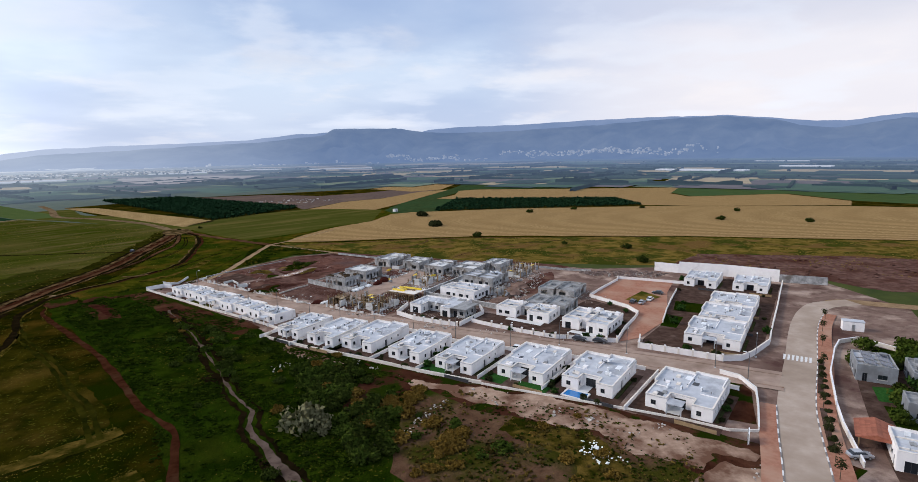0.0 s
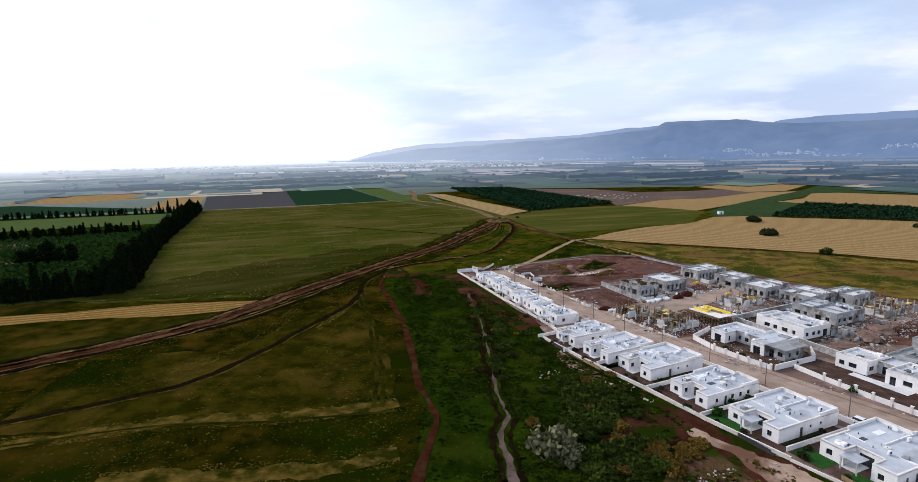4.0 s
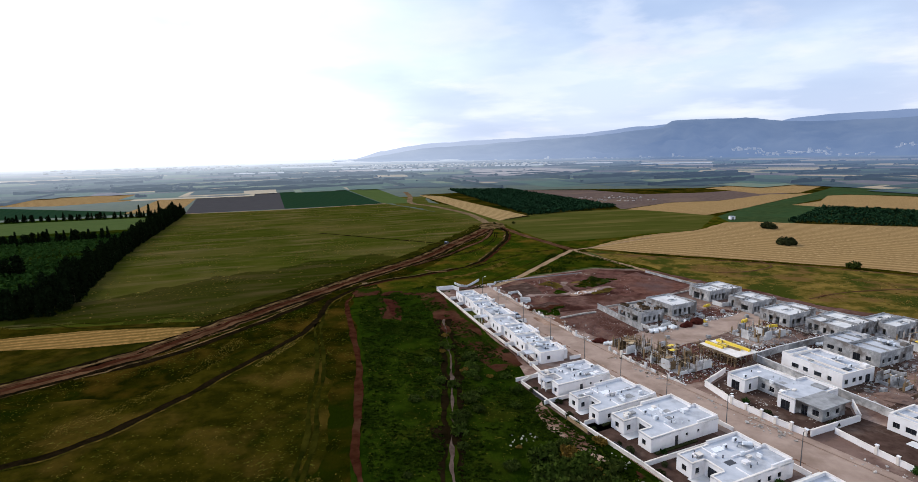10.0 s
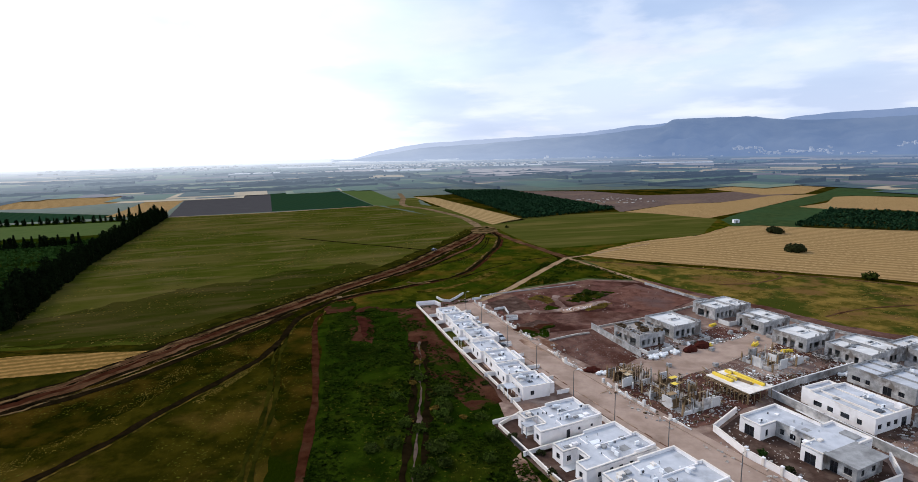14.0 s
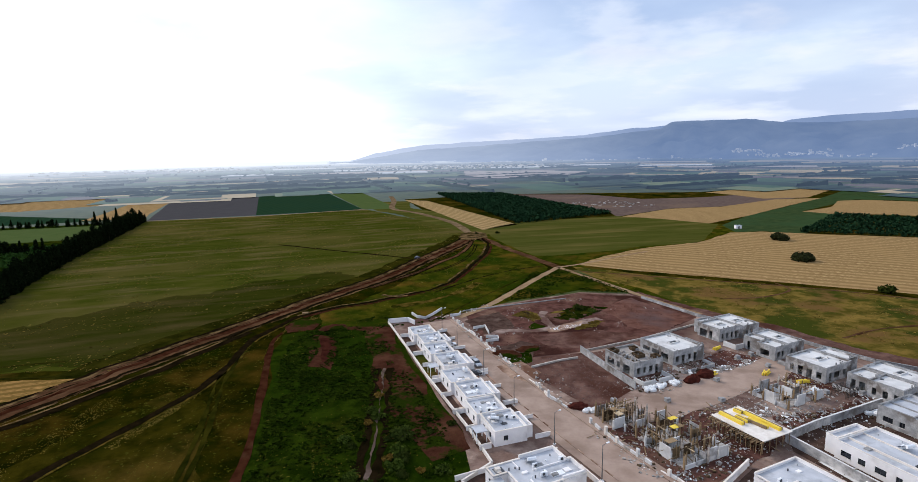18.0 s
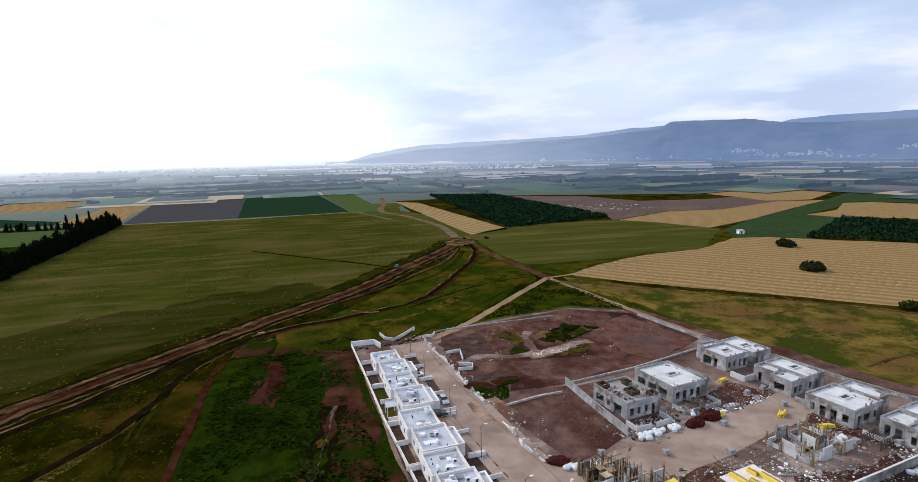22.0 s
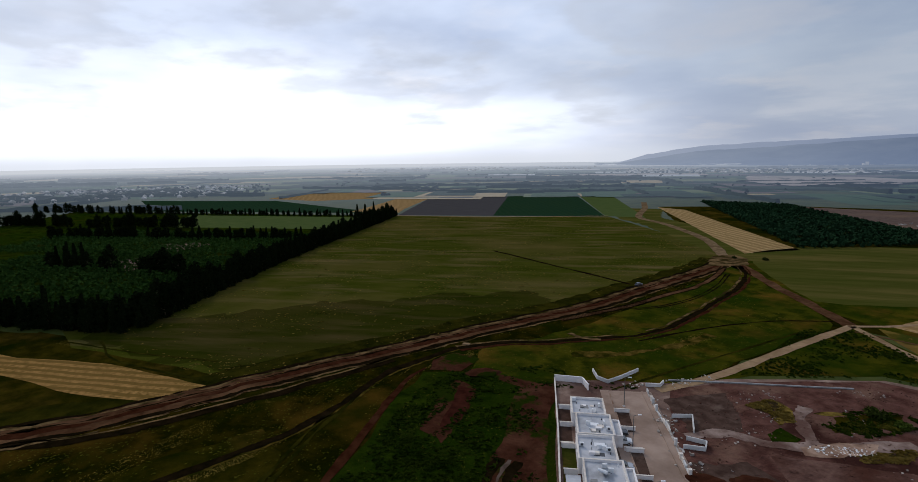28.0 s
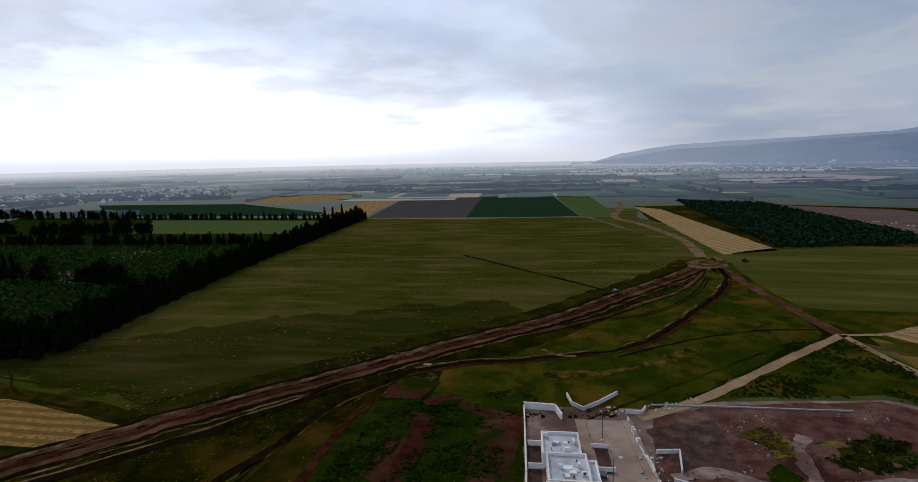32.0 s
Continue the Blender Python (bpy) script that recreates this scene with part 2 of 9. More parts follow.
meadow = mat("meadow_grass", (0.006315, 0.007207, 0.0003775), (0.01854, 0.01476, 0.00103), 0.16, 0.95, (0.05491, 0.03021, 0.004118), 0.04, lo=0.42, hi=0.58, bump=0.9, bscale=0.9, lo3=0.50, hi3=0.70, dist=0.5, c4=(0.007894, 0.01269, 0.0004805), scale4=0.025, lo4=0.50, hi4=0.62)
lush = mat("lush_weeds", (0.005904, 0.0123, 0.000656), (0.01763, 0.02952, 0.001804), 0.16, 0.95, (0.03444, 0.0287, 0.003444), 0.06, lo=0.42, hi=0.58, bump=1.0, bscale=0.8, lo3=0.5, hi3=0.72, dist=0.6, c4=(0.00861, 0.02132, 0.001148), scale4=0.03)
fresh_grass = mat("fresh_green_grass", (0.01724, 0.02261, 0.00144), (0.04788, 0.04521, 0.0036), 0.14, 0.95, (0.1005, 0.0549, 0.00864), 0.05, lo=0.42, hi=0.58, bump=0.9, bscale=0.9, lo3=0.52, hi3=0.70, dist=0.5, c4=(0.01341, 0.02583, 0.00144), scale4=0.03)
red_earth = mat("dark_red_earth", (0.02196, 0.006292, 0.0028), (0.04667, 0.01597, 0.0076), 0.35, 0.95, (0.06589, 0.03146, 0.016), 0.12, bump=0.8, lo3=0.55, hi3=0.75)
wheat = mat("green_wheat", (0.02707, 0.0352, 0.002707), (0.04873, 0.05054, 0.006769), 0.10, 0.95, (0.1283, 0.0912, 0.0361), 0.06, bump=0.5, bscale=1.0, stretch=(0.30, 1.3, 1), turn=-38, lo3=0.50, hi3=0.78, dist=0.3, c4=(0.08303, 0.06498, 0.01715), scale4=0.012, lo4=0.46, hi4=0.70)
# the wheat's colours at roughly half strength
wheat_darker = mat("darker_green_wheat", (0.01541, 0.02016, 0.001423), (0.02727, 0.02905, 0.003557), 0.10, 0.95, (0.06817, 0.04861, 0.01778), 0.06, bump=0.5, bscale=1.0, stretch=(0.30, 1.3, 1), turn=-38, lo3=0.50, hi3=0.78, dist=0.3, c4=(0.04387, 0.03438, 0.008299), scale4=0.012, lo4=0.46, hi4=0.70)
wheat2 = mat("ripening_wheat", (0.0404, 0.04658, 0.00756), (0.06173, 0.06176, 0.0121), 0.12, 0.95, (0.1235, 0.0921, 0.02722), 0.04, bump=0.4, bscale=1.5, stretch=(0.25, 1.5, 1), turn=-30, lo3=0.48, hi3=0.75, dist=0.2)
olive = mat("dry_meadow", (0.062, 0.050, 0.0085), (0.180, 0.116, 0.026), 0.14, 0.95, (0.038, 0.043, 0.0066), 0.05, bump=0.8, bscale=1.2, lo=0.40, hi=0.62, lo3=0.49, hi3=0.56, dist=0.4, c4=(0.125, 0.070, 0.022), scale4=0.035, lo4=0.52, hi4=0.60)
straw = rows_mat("cut_straw", (0.40, 0.268, 0.122), (0.185, 0.110, 0.043), 6.5, 102, (0.31, 0.198, 0.085), sharp=0.72, scale3=0.035)
straw_pale = rows_mat("straw_swaths", (0.42, 0.288, 0.132), (0.19, 0.120, 0.048), 6.0, -53, (0.34, 0.225, 0.10), sharp=0.75)
lot_soil = mat("dark_lot_earth", (0.0587, 0.02385, 0.01780), (0.1334, 0.0636, 0.0486), 0.25, 0.95, (0.1762, 0.1035, 0.072), 0.07, bump=1.0, bscale=1.2, dist=0.4, lo3=0.52, hi3=0.70, c4=(0.0409, 0.01656, 0.0125), scale4=0.05, lo4=0.52, hi4=0.62)
olive_grass = mat("olive_grass", (0.01258, 0.01199, 0.0007605), (0.03042, 0.02398, 0.002106), 0.15, 0.95, (0.06728, 0.04095, 0.00702), 0.05, lo=0.42, hi=0.58, bump=0.9, bscale=0.9, lo3=0.50, hi3=0.70, dist=0.5, c4=(0.005967, 0.009656, 0.000468), scale4=0.03, lo4=0.5, hi4=0.62)
straw_lines = rows_mat("mown_straw_lines", (0.3275, 0.182, 0.05897), (0.117, 0.07076, 0.01769), 3.2, 53, (0.2651, 0.1482, 0.04718), sharp=0.8)
dark_timber = mat("weathered_timber", (0.045, 0.030, 0.018), (0.11, 0.075, 0.045), 1.0, 0.9)
plowed = mat("ploughed_soil", (0.0499, 0.04601, 0.04675), (0.06653, 0.06257, 0.06174), 0.3, 0.95, (0.0567, 0.05337, 0.05292), 0.03, bump=0.6, stretch=(0.2, 1, 1), turn=-40, dist=0.2)
crop = rows_mat("dark_green_crop", (0.0084, 0.02652, 0.01152), (0.0168, 0.03713, 0.01728), 7.0, -52, (0.0108, 0.03076, 0.01584), sharp=0.6)
pale_crop = mat("pale_green_crop", (0.052, 0.078, 0.022), (0.070, 0.092, 0.028), 0.1, 0.95, (0.060, 0.085, 0.026), 0.02, bump=0.3)
soil = mat("red_brown_soil", (0.030, 0.0100, 0.0054), (0.066, 0.0248, 0.0140), 0.22, 0.95, (0.105, 0.0475, 0.0265), 0.05, bump=0.9, bscale=1.0, lo3=0.55, hi3=0.75, dist=0.4, c4=(0.012, 0.020, 0.0016), scale4=0.11, lo4=0.50, hi4=0.56)
site = mat("building_site_earth", (0.132, 0.082, 0.064), (0.240, 0.160, 0.126), 0.2, 0.95, (0.39, 0.285, 0.225), 0.09, bump=0.9, bscale=1.6, lo3=0.50, hi3=0.66, dist=0.3, c4=(0.088, 0.047, 0.038), scale4=0.05, lo4=0.52, hi4=0.64)
red_lot = mat("red_lot_earth", (0.080, 0.034, 0.024), (0.165, 0.080, 0.058), 0.2, 0.95, (0.10, 0.062, 0.055), 0.06, bump=0.9, bscale=1.2, dist=0.4)
purple_soil = mat("grey_purple_soil", (0.0749, 0.03787, 0.0293), (0.1605, 0.08891, 0.06793), 0.3, 0.95, (0.0642, 0.02634, 0.01798), 0.07, bump=1.0, bscale=1.0, dist=0.4)
garden = mat("garden_soil", (0.042, 0.024, 0.018), (0.088, 0.054, 0.041), 0.4, 0.95, (0.13, 0.09, 0.07), 0.15, bump=0.6, bscale=3.0, lo3=0.55, hi3=0.7)
dry_scrub = mat("dry_scrub", (0.085, 0.050, 0.008), (0.19, 0.115, 0.026), 0.5, 0.95, vary=0.2)
scrub_earth = mat("dry_scrub_earth", (0.062, 0.030, 0.017), (0.115, 0.064, 0.036), 0.25, 0.95, (0.036, 0.034, 0.005), 0.06, bump=1.0, bscale=0.9, dist=0.5, lo3=0.47, hi3=0.58, c4=(0.022, 0.032, 0.003), scale4=0.045, lo4=0.53, hi4=0.62)
lawn = mat("lawn", (0.016, 0.060, 0.012), (0.028, 0.085, 0.018), 1.5, 0.92, bump=0.3)
track = mat("beaten_track", (0.042, 0.0185, 0.0085), (0.078, 0.037, 0.0180), 0.4, 0.95, (0.115, 0.060, 0.030), 0.08, bump=0.8, bscale=1.5, dist=0.25)
pale_track = mat("pale_dirt_track", (0.2292, 0.1488, 0.0828), (0.3165, 0.2119, 0.1224), 0.5, 0.95, (0.1746, 0.1082, 0.0576), 0.06, bump=0.5, dist=0.1)
dark_rut = mat("dark_rut", (0.0045, 0.0034, 0.0012), (0.013, 0.0080, 0.0034), 0.4, 0.95, bump=0.5)
golden_grass = mat("golden_grass", (0.034, 0.0272, 0.0034), (0.119, 0.0748, 0.01632), 0.35, 0.95, (0.01496, 0.01632, 0.00136), 0.18, bump=0.8, bscale=1.5, lo=0.38, hi=0.66, lo3=0.48, hi3=0.60, dist=0.4)
dark_grass = mat("dark_grass", (0.007, 0.0085, 0.0008), (0.017, 0.017, 0.0018), 0.3, 0.95, (0.030, 0.026, 0.003), 0.12, bump=0.7, dist=0.3)
dry_grass = mat("dry_grass", (0.17, 0.125, 0.045), (0.24, 0.18, 0.07), 0.5, 0.95, (0.07, 0.07, 0.02), 0.12, bump=0.6, dist=0.2)
street_mat = mat("dusty_street", (0.290, 0.205, 0.158), (0.385, 0.282, 0.222), 0.22, 0.9, (0.225, 0.155, 0.117), 0.07, bump=0.3, bscale=3, lo3=0.48, hi3=0.66)
road_mat = mat("worn_asphalt", (0.36, 0.275, 0.215), (0.44, 0.35, 0.28), 0.3, 0.9, (0.30, 0.225, 0.17), 0.05, bump=0.2, bscale=8)
paver = mat("red_pavers", (0.2856, 0.1242, 0.08), (0.3672, 0.1794, 0.12), 1.2, 0.9, (0.3876, 0.23, 0.16), 0.08, bump=0.25, bscale=8)
plaster = mat("white_plaster", (0.785, 0.745, 0.73), (0.85, 0.81, 0.785), 0.7, 0.85, (0.62, 0.575, 0.55), 0.22, bump=0.15, bscale=12, lo3=0.56, hi3=0.75)
stone = mat("white_stone_wall", (0.6732, 0.6076, 0.5358), (0.7752, 0.7154, 0.6486), 1.0, 0.9, (0.561, 0.4802, 0.4042), 0.2, bump=0.3, bscale=6, lo3=0.5, hi3=0.75)
roof_mat = mat("white_roof_coat", (0.42, 0.43, 0.455), (0.53, 0.535, 0.555), 0.35, 0.8, (0.33, 0.335, 0.35), 0.22, bump=0.2, bscale=6, lo3=0.50, hi3=0.66)
concrete = mat("raw_concrete", (0.24, 0.235, 0.23), (0.34, 0.335, 0.325), 0.8, 0.9, (0.17, 0.165, 0.16), 0.25, bump=0.4, bscale=6, lo3=0.5, hi3=0.7)
slab_mat = mat("pale_concrete_slab", (0.572, 0.561, 0.539), (0.682, 0.66, 0.638), 0.5, 0.9, (0.462, 0.44, 0.418), 0.2, bump=0.3, bscale=6, lo3=0.5, hi3=0.7)
block = mat("grey_block", (0.23, 0.2277, 0.2242), (0.414, 0.4025, 0.391), 0.7, 0.95, (0.598, 0.575, 0.552), 0.22, bump=0.5, bscale=5, lo3=0.5, hi3=0.62, c4=(0.1725, 0.1495, 0.1323), scale4=0.16, lo4=0.52, hi4=0.64)
rubble_mat = mat("building_rubble", (0.25, 0.21, 0.175), (0.52, 0.475, 0.43), 0.9, 0.95, vary=0.2, bump=0.4)
timber = mat("raw_timber", (0.216, 0.14, 0.0726), (0.288, 0.196, 0.1056), 1.0, 0.85, vary=0.2, bump=0.3)
yellow = mat("yellow_formwork", (0.72, 0.50, 0.03), (0.80, 0.58, 0.06), 1.0, 0.6)
bag_mat = mat("white_woven_bag", (0.76, 0.75, 0.73), (0.82, 0.82, 0.80), 3.0, 0.85, bump=0.5)
rust = mat("rusty_red_heap", (0.040, 0.011, 0.008), (0.085, 0.024, 0.017), 0.6, 0.95, bump=0.7)
dark_frame = mat("dark_aluminium", (0.03, 0.03, 0.033), (0.045, 0.045, 0.05), 4.0, 0.5)
grey_metal = mat("galvanised_metal", (0.38, 0.39, 0.40), (0.48, 0.49, 0.50), 3.0, 0.45, metal=0.7)
white_metal = mat("white_enamel", (0.72, 0.73, 0.74), (0.80, 0.80, 0.80), 3.0, 0.4)
pane_mat = glass_mat("dark_window_glass", (0.015, 0.018, 0.022))
solar_mat = glass_mat("blue_solar_glass", (0.02, 0.035, 0.07), 0.15)
water_mat = glass_mat("pool_water", (0.015, 0.16, 0.42), 0.06)
red_tile = mat("red_roof_tile", (0.23, 0.075, 0.045), (0.31, 0.11, 0.065), 1.5, 0.85, vary=0.15, bump=0.5)
kerb_white = mat("white_kerb", (0.62, 0.60, 0.57), (0.70, 0.68, 0.65), 2.0, 0.85)
kerb_dark = mat("dark_kerb", (0.17, 0.15, 0.14), (0.23, 0.20, 0.19), 2.0, 0.85)
bark = mat("bark", (0.06, 0.045, 0.032), (0.10, 0.075, 0.055), 2.0, 0.95, bump=0.6)
cypress_leaf = mat("cypress_foliage", (0.004, 0.008, 0.003), (0.010, 0.016, 0.005), 0.8, 0.95, vary=0.25)
grove_leaf = mat("grove_foliage", (0.014, 0.036, 0.007), (0.034, 0.070, 0.014), 0.6, 0.95, vary=0.2)
dark_leaf = mat("dark_orchard_foliage", (0.0095, 0.030, 0.0125), (0.020, 0.047, 0.021), 0.5, 0.95, vary=0.2)
bush_leaf = mat("bush_foliage", (0.020, 0.025, 0.008), (0.042, 0.044, 0.018), 0.8, 0.95, vary=0.25)
grey_leaf = mat("grey_green_foliage", (0.085, 0.082, 0.038), (0.16, 0.145, 0.078), 0.8, 0.9, vary=0.2)
pale_soil = mat("pale_spoil", (0.26, 0.165, 0.115), (0.42, 0.29, 0.21), 0.3, 0.95, (0.13, 0.066, 0.042), 0.12, bump=0.6, lo3=0.42, hi3=0.58)
plaster_grey = mat("grey_plaster", (0.20, 0.21, 0.225), (0.27, 0.28, 0.295), 0.7, 0.88, (0.16, 0.16, 0.165), 0.25, bump=0.15, bscale=12)

# ---- building helpers ----
from mathutils.geometry import tessellate_polygon


def link_mesh(name, bm, material):
    me = bpy.data.meshes.new(name)
    bm.to_mesh(me)
    bm.free()
    for m in material if isinstance(material, (list, tuple)) else [material]:
        me.materials.append(m)
    return new(name, me)


def part(name, bm, material, parent, label=""):
    ob = link_mesh(name, bm, material)
    ob.parent = parent
    return tagged(ob, label)


def thing(name, m, label, category, group="", kind=""):
    e = new(name)
    e.empty_display_size = 0.5
    e.matrix_world = m
    return tagged(e, label, category, group, kind)


def box(bm, x0, x1, y0, y1, z0, z1, m=None, mi=0):
    v = [bm.verts.new(Vector((x, y, z)) if m is None else m @ Vector((x, y, z))) for z in (z0, z1) for y in (y0, y1) for x in (x0, x1)]
    for q in ((0, 2, 3, 1), (4, 5, 7, 6), (0, 1, 5, 4), (2, 6, 7, 3), (0, 4, 6, 2), (1, 3, 7, 5)):
        f = bm.faces.new([v[i] for i in q])
        f.material_index = mi
    return v


def B(*boxes):
    bm = bmesh.new()
    for b in boxes:
        box(bm, *b)
    return bm


def tube(bm, p, q, r0, r1=None, n=8, caps=True):
    """A tapered round bar from p to q."""
    p, q = Vector(p), Vector(q)
    r1 = r0 if r1 is None else r1
    t = (q - p).to_track_quat("Z", "Y").to_matrix()
    rings = [[bm.verts.new(c + t @ Vector((r * math.cos(a), r * math.sin(a), 0))) for a in (2 * math.pi * i / n for i in range(n))] for c, r in ((p, r0), (q, r1))]
    for i in range(n):
        bm.faces.new((rings[0][i], rings[0][(i + 1) % n], rings[1][(i + 1) % n], rings[1][i]))
    if caps:
        bm.faces.new(rings[0][::-1])
        bm.faces.new(rings[1])


def spline(pts, step=4.0):
    """A smooth line through the points, with a point about every step metres."""
    P = [Vector((*p, 0)).to_2d() if len(p) == 2 else Vector(p) for p in pts]
    P = [P[0] * 2 - P[1]] + P + [P[-1] * 2 - P[-2]]
    res = []
    for i in range(1, len(P) - 2):
        a, b, c, d = P[i - 1:i + 3]
        n = max(2, int((c - b).length / step))
        for k in range(n):
            t = k / n
            res.append(0.5 * (2 * b + (c - a) * t + (2 * a - 5 * b + 4 * c - d) * t * t + (3 * b - a - 3 * c + d) * t ** 3))
    res.append(P[-2])
    return res


def normals(line):
    res = []
    for i in range(len(line)):
        d = (line[min(i + 1, len(line) - 1)] - line[max(i - 1, 0)]).normalized()
        res.append(Vector((-d.y, d.x)))
    return res


def ribbon(bm, pts, width, z, ragged=0.0, step=4.0, offset=0.0, mi=0, fade=0.0, thick=0.0):
    """A strip of the given width along a smooth line, with ragged edges."""
    line = spline(pts, step)
    nn = normals(line)
    rows = []
    for i, (p, n) in enumerate(zip(line, nn)):
        w = width if not callable(width) else width(i / max(1, len(line) - 1))
        s = [w / 2 + ragged * noise.noise((p.x * 0.13, p.y * 0.13, k * 7.3 + 1)) + ragged * 0.6 * noise.noise((p.x * 0.5, p.y * 0.5, k * 3.1)) for k in (0, 1)]
        c = p + n * offset
        rows.append([bm.verts.new((*(c + n * s[0]), z)), bm.verts.new((*(c - n * s[1]), z))])
    for a, b in zip(rows, rows[1:]):
        f = bm.faces.new((a[1], b[1], b[0], a[0]))
        f.material_index = mi
    return rows


def flat_poly(bm, pts, z, ragged=0.0, step=6.0, mi=0):
    """A level patch with the given corners, its edges broken up by ragged metres."""
    P = []
    for i, a in enumerate(pts):
        a, b = Vector(a), Vector(pts[(i + 1) % len(pts)])
        n = max(1, int((b - a).length / step)) if ragged else 1
        for k in range(n):
            p = a.lerp(b, k / n)
            if ragged:
                p = p + ragged * Vector((noise.noise((p.x * 0.09, p.y * 0.09, 2.0)) + 0.5 * noise.noise((p.x * 0.4, p.y * 0.4, 5.0)),
                                         noise.noise((p.x * 0.09, p.y * 0.09, 9.0)) + 0.5 * noise.noise((p.x * 0.4, p.y * 0.4, 4.0))))
            P.append(p)
    vs = [bm.verts.new((p.x, p.y, z)) for p in P]
    for t in tessellate_polygon([[Vector((p.x, p.y, 0)) for p in P]]):
        i, j, k = t
        area = (P[j].x - P[i].x) * (P[k].y - P[i].y) - (P[k].x - P[i].x) * (P[j].y - P[i].y)
        if abs(area) > 1e-6:
            bm.faces.new((vs[i], vs[j], vs[k]) if area > 0 else (vs[i], vs[k], vs[j])).material_index = mi


def patch(name, pts, z, material, label, category="field", ragged=0.0, step=6.0):
    bm = bmesh.new()
    flat_poly(bm, pts, z, ragged, step)
    return tagged(link_mesh(name, bm, material), label, category, kind="structure")


def strip(name, pts, width, z, material, label, category="track", ragged=0.3, step=4.0, offset=0.0):
    bm = bmesh.new()
    ribbon(bm, pts, width, z, ragged, step, offset)
    return tagged(link_mesh(name, bm, material), label, category, kind="structure")


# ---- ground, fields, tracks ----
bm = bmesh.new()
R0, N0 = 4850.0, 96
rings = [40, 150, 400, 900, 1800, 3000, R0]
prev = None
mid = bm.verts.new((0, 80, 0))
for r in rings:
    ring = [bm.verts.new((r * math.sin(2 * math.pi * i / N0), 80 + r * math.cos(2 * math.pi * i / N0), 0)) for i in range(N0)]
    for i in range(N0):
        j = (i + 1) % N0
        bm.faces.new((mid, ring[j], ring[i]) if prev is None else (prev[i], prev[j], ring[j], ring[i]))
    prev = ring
# grass material carries glowing haze, stronger outwards
ground = tagged(link_mesh("ground", bm, hazy("hazed_plain_grass", (0.026, 0.040, 0.005), (0.056, 0.064, 0.010), 0.06)), "wide green farmland plain with haze painted in towards the horizon", "ground", kind="structure")

patch("meadow", [(-260, 60), (-150, -40), (140, -60), (140, 60), (60, 100), (-30, 190), (-60, 262), (-55, 300), (-42, 368), (-110, 445), (-124, 390), (-132, 286), (-136, 220), (-150, 130)],
      0.03, meadow, "rough green meadow with dry yellow patches", "meadow", 2.0)
patch("weedy_slope", [(-112, 235), (-92, 262), (-62, 268), (-78, 254), (-34, 196), (-24, 176), (4, 147), (30, 124), (48, 108), (66, 90), (50, 72), (20, 60), (-38, 62), (-36, 100), (-44, 122), (-56, 146), (-75, 178), (-100, 215)],
      0.05, lush, "lush dark green weeds along the stream", "weeds", 2.0)
patch("fresh_grass", [(-42, 366), (-58, 278), (-50, 296), (-26, 320), (0, 323), (22, 299), (0, 330), (-22, 346)], 0.052, fresh_grass, "green grass between two footpaths", "meadow", 0.8)
patch("fresh_grass", [(-126, 464), (-62, 384), (-30, 364), (70, 520), (60, 552), (-30, 560), (-100, 520)], 0.035, fresh_grass, "green grass round the crossroads", "meadow", 2.0)
patch("olive_grass", [(-150, 120), (-116, 140), (-112, 190), (-100, 188), (-74, 160), (-54, 128), (-60, 112), (-96, 98), (-130, 84)], 0.042, olive_grass, "olive-yellow grass between two tracks", "meadow", 3.0, 3.0)
patch("fresh_grass", [(-116, 262), (-108, 280), (-106, 310), (-105, 365), (-110, 425), (-114, 442), (-86, 412), (-62, 386), (-46, 362), (-54, 310), (-60, 280), (-66, 270), (-86, 256), (-104, 244)], 0.055, fresh_grass, "fresh green grass beside the dirt road", "meadow", 2.5)
patch("scrub_slope", [(14, 130), (32, 118), (50, 105), (68, 87), (86, 70), (70, 44), (40, 36), (22, 50), (10, 72), (4, 92), (6, 110)], 0.065, scrub_earth, "dry brown slope with low scrub behind the gardens", "slope", 3.0, 2.5)
patch("wheat_field", [(-452, 462), (-367, 520), (-287, 599), (-195, 530), (-124, 462), (-126, 393), (-128, 339), (-135, 280), (-139, 233), (-142, 195), (-160, 188), (-205, 166), (-230, 166)],
      0.06, wheat, "large green wheat field with paler streaks", "field", 1.0)
patch("wheat_belt", [(-142, 198), (-139.5, 233), (-136, 275), (-131, 318), (-152, 325), (-176, 290), (-205, 232), (-222, 178), (-205, 170), (-160, 191)], 0.068, wheat_darker, "darker belt of wheat beside the dirt road", "field", 7.0, 3.0)
patch("wheat_strip", [(-212, 172), (-160, 186), (-139, 193), (-142, 165), (-155, 128), (-260, 60), (-330, 90)], 0.045, olive_grass, "green grass field beside the dirt road", "field", 1.5)
patch("grass_margin", [(-232, 160), (-205, 172), (-160, 194), (-138, 200), (-138, 184), (-150, 180), (-185, 165), (-215, 145)], 0.047, olive_grass, "rough grass margin beside the straw strip", "meadow", 1.0)
patch("straw_strip", [(-205, 153), (-181, 172), (-144, 188), (-142, 176), (-158, 164), (-196, 146), (-250, 108), (-262, 122)], 0.09, straw_lines, "narrow mown straw strip with golden swaths", "field", 1.0)
patch("ploughed_field", [(-450, 469), (-374, 530), (-540, 731), (-640, 674)], 0.05, plowed, "bare grey-purple ploughed field", "field", 0.5)
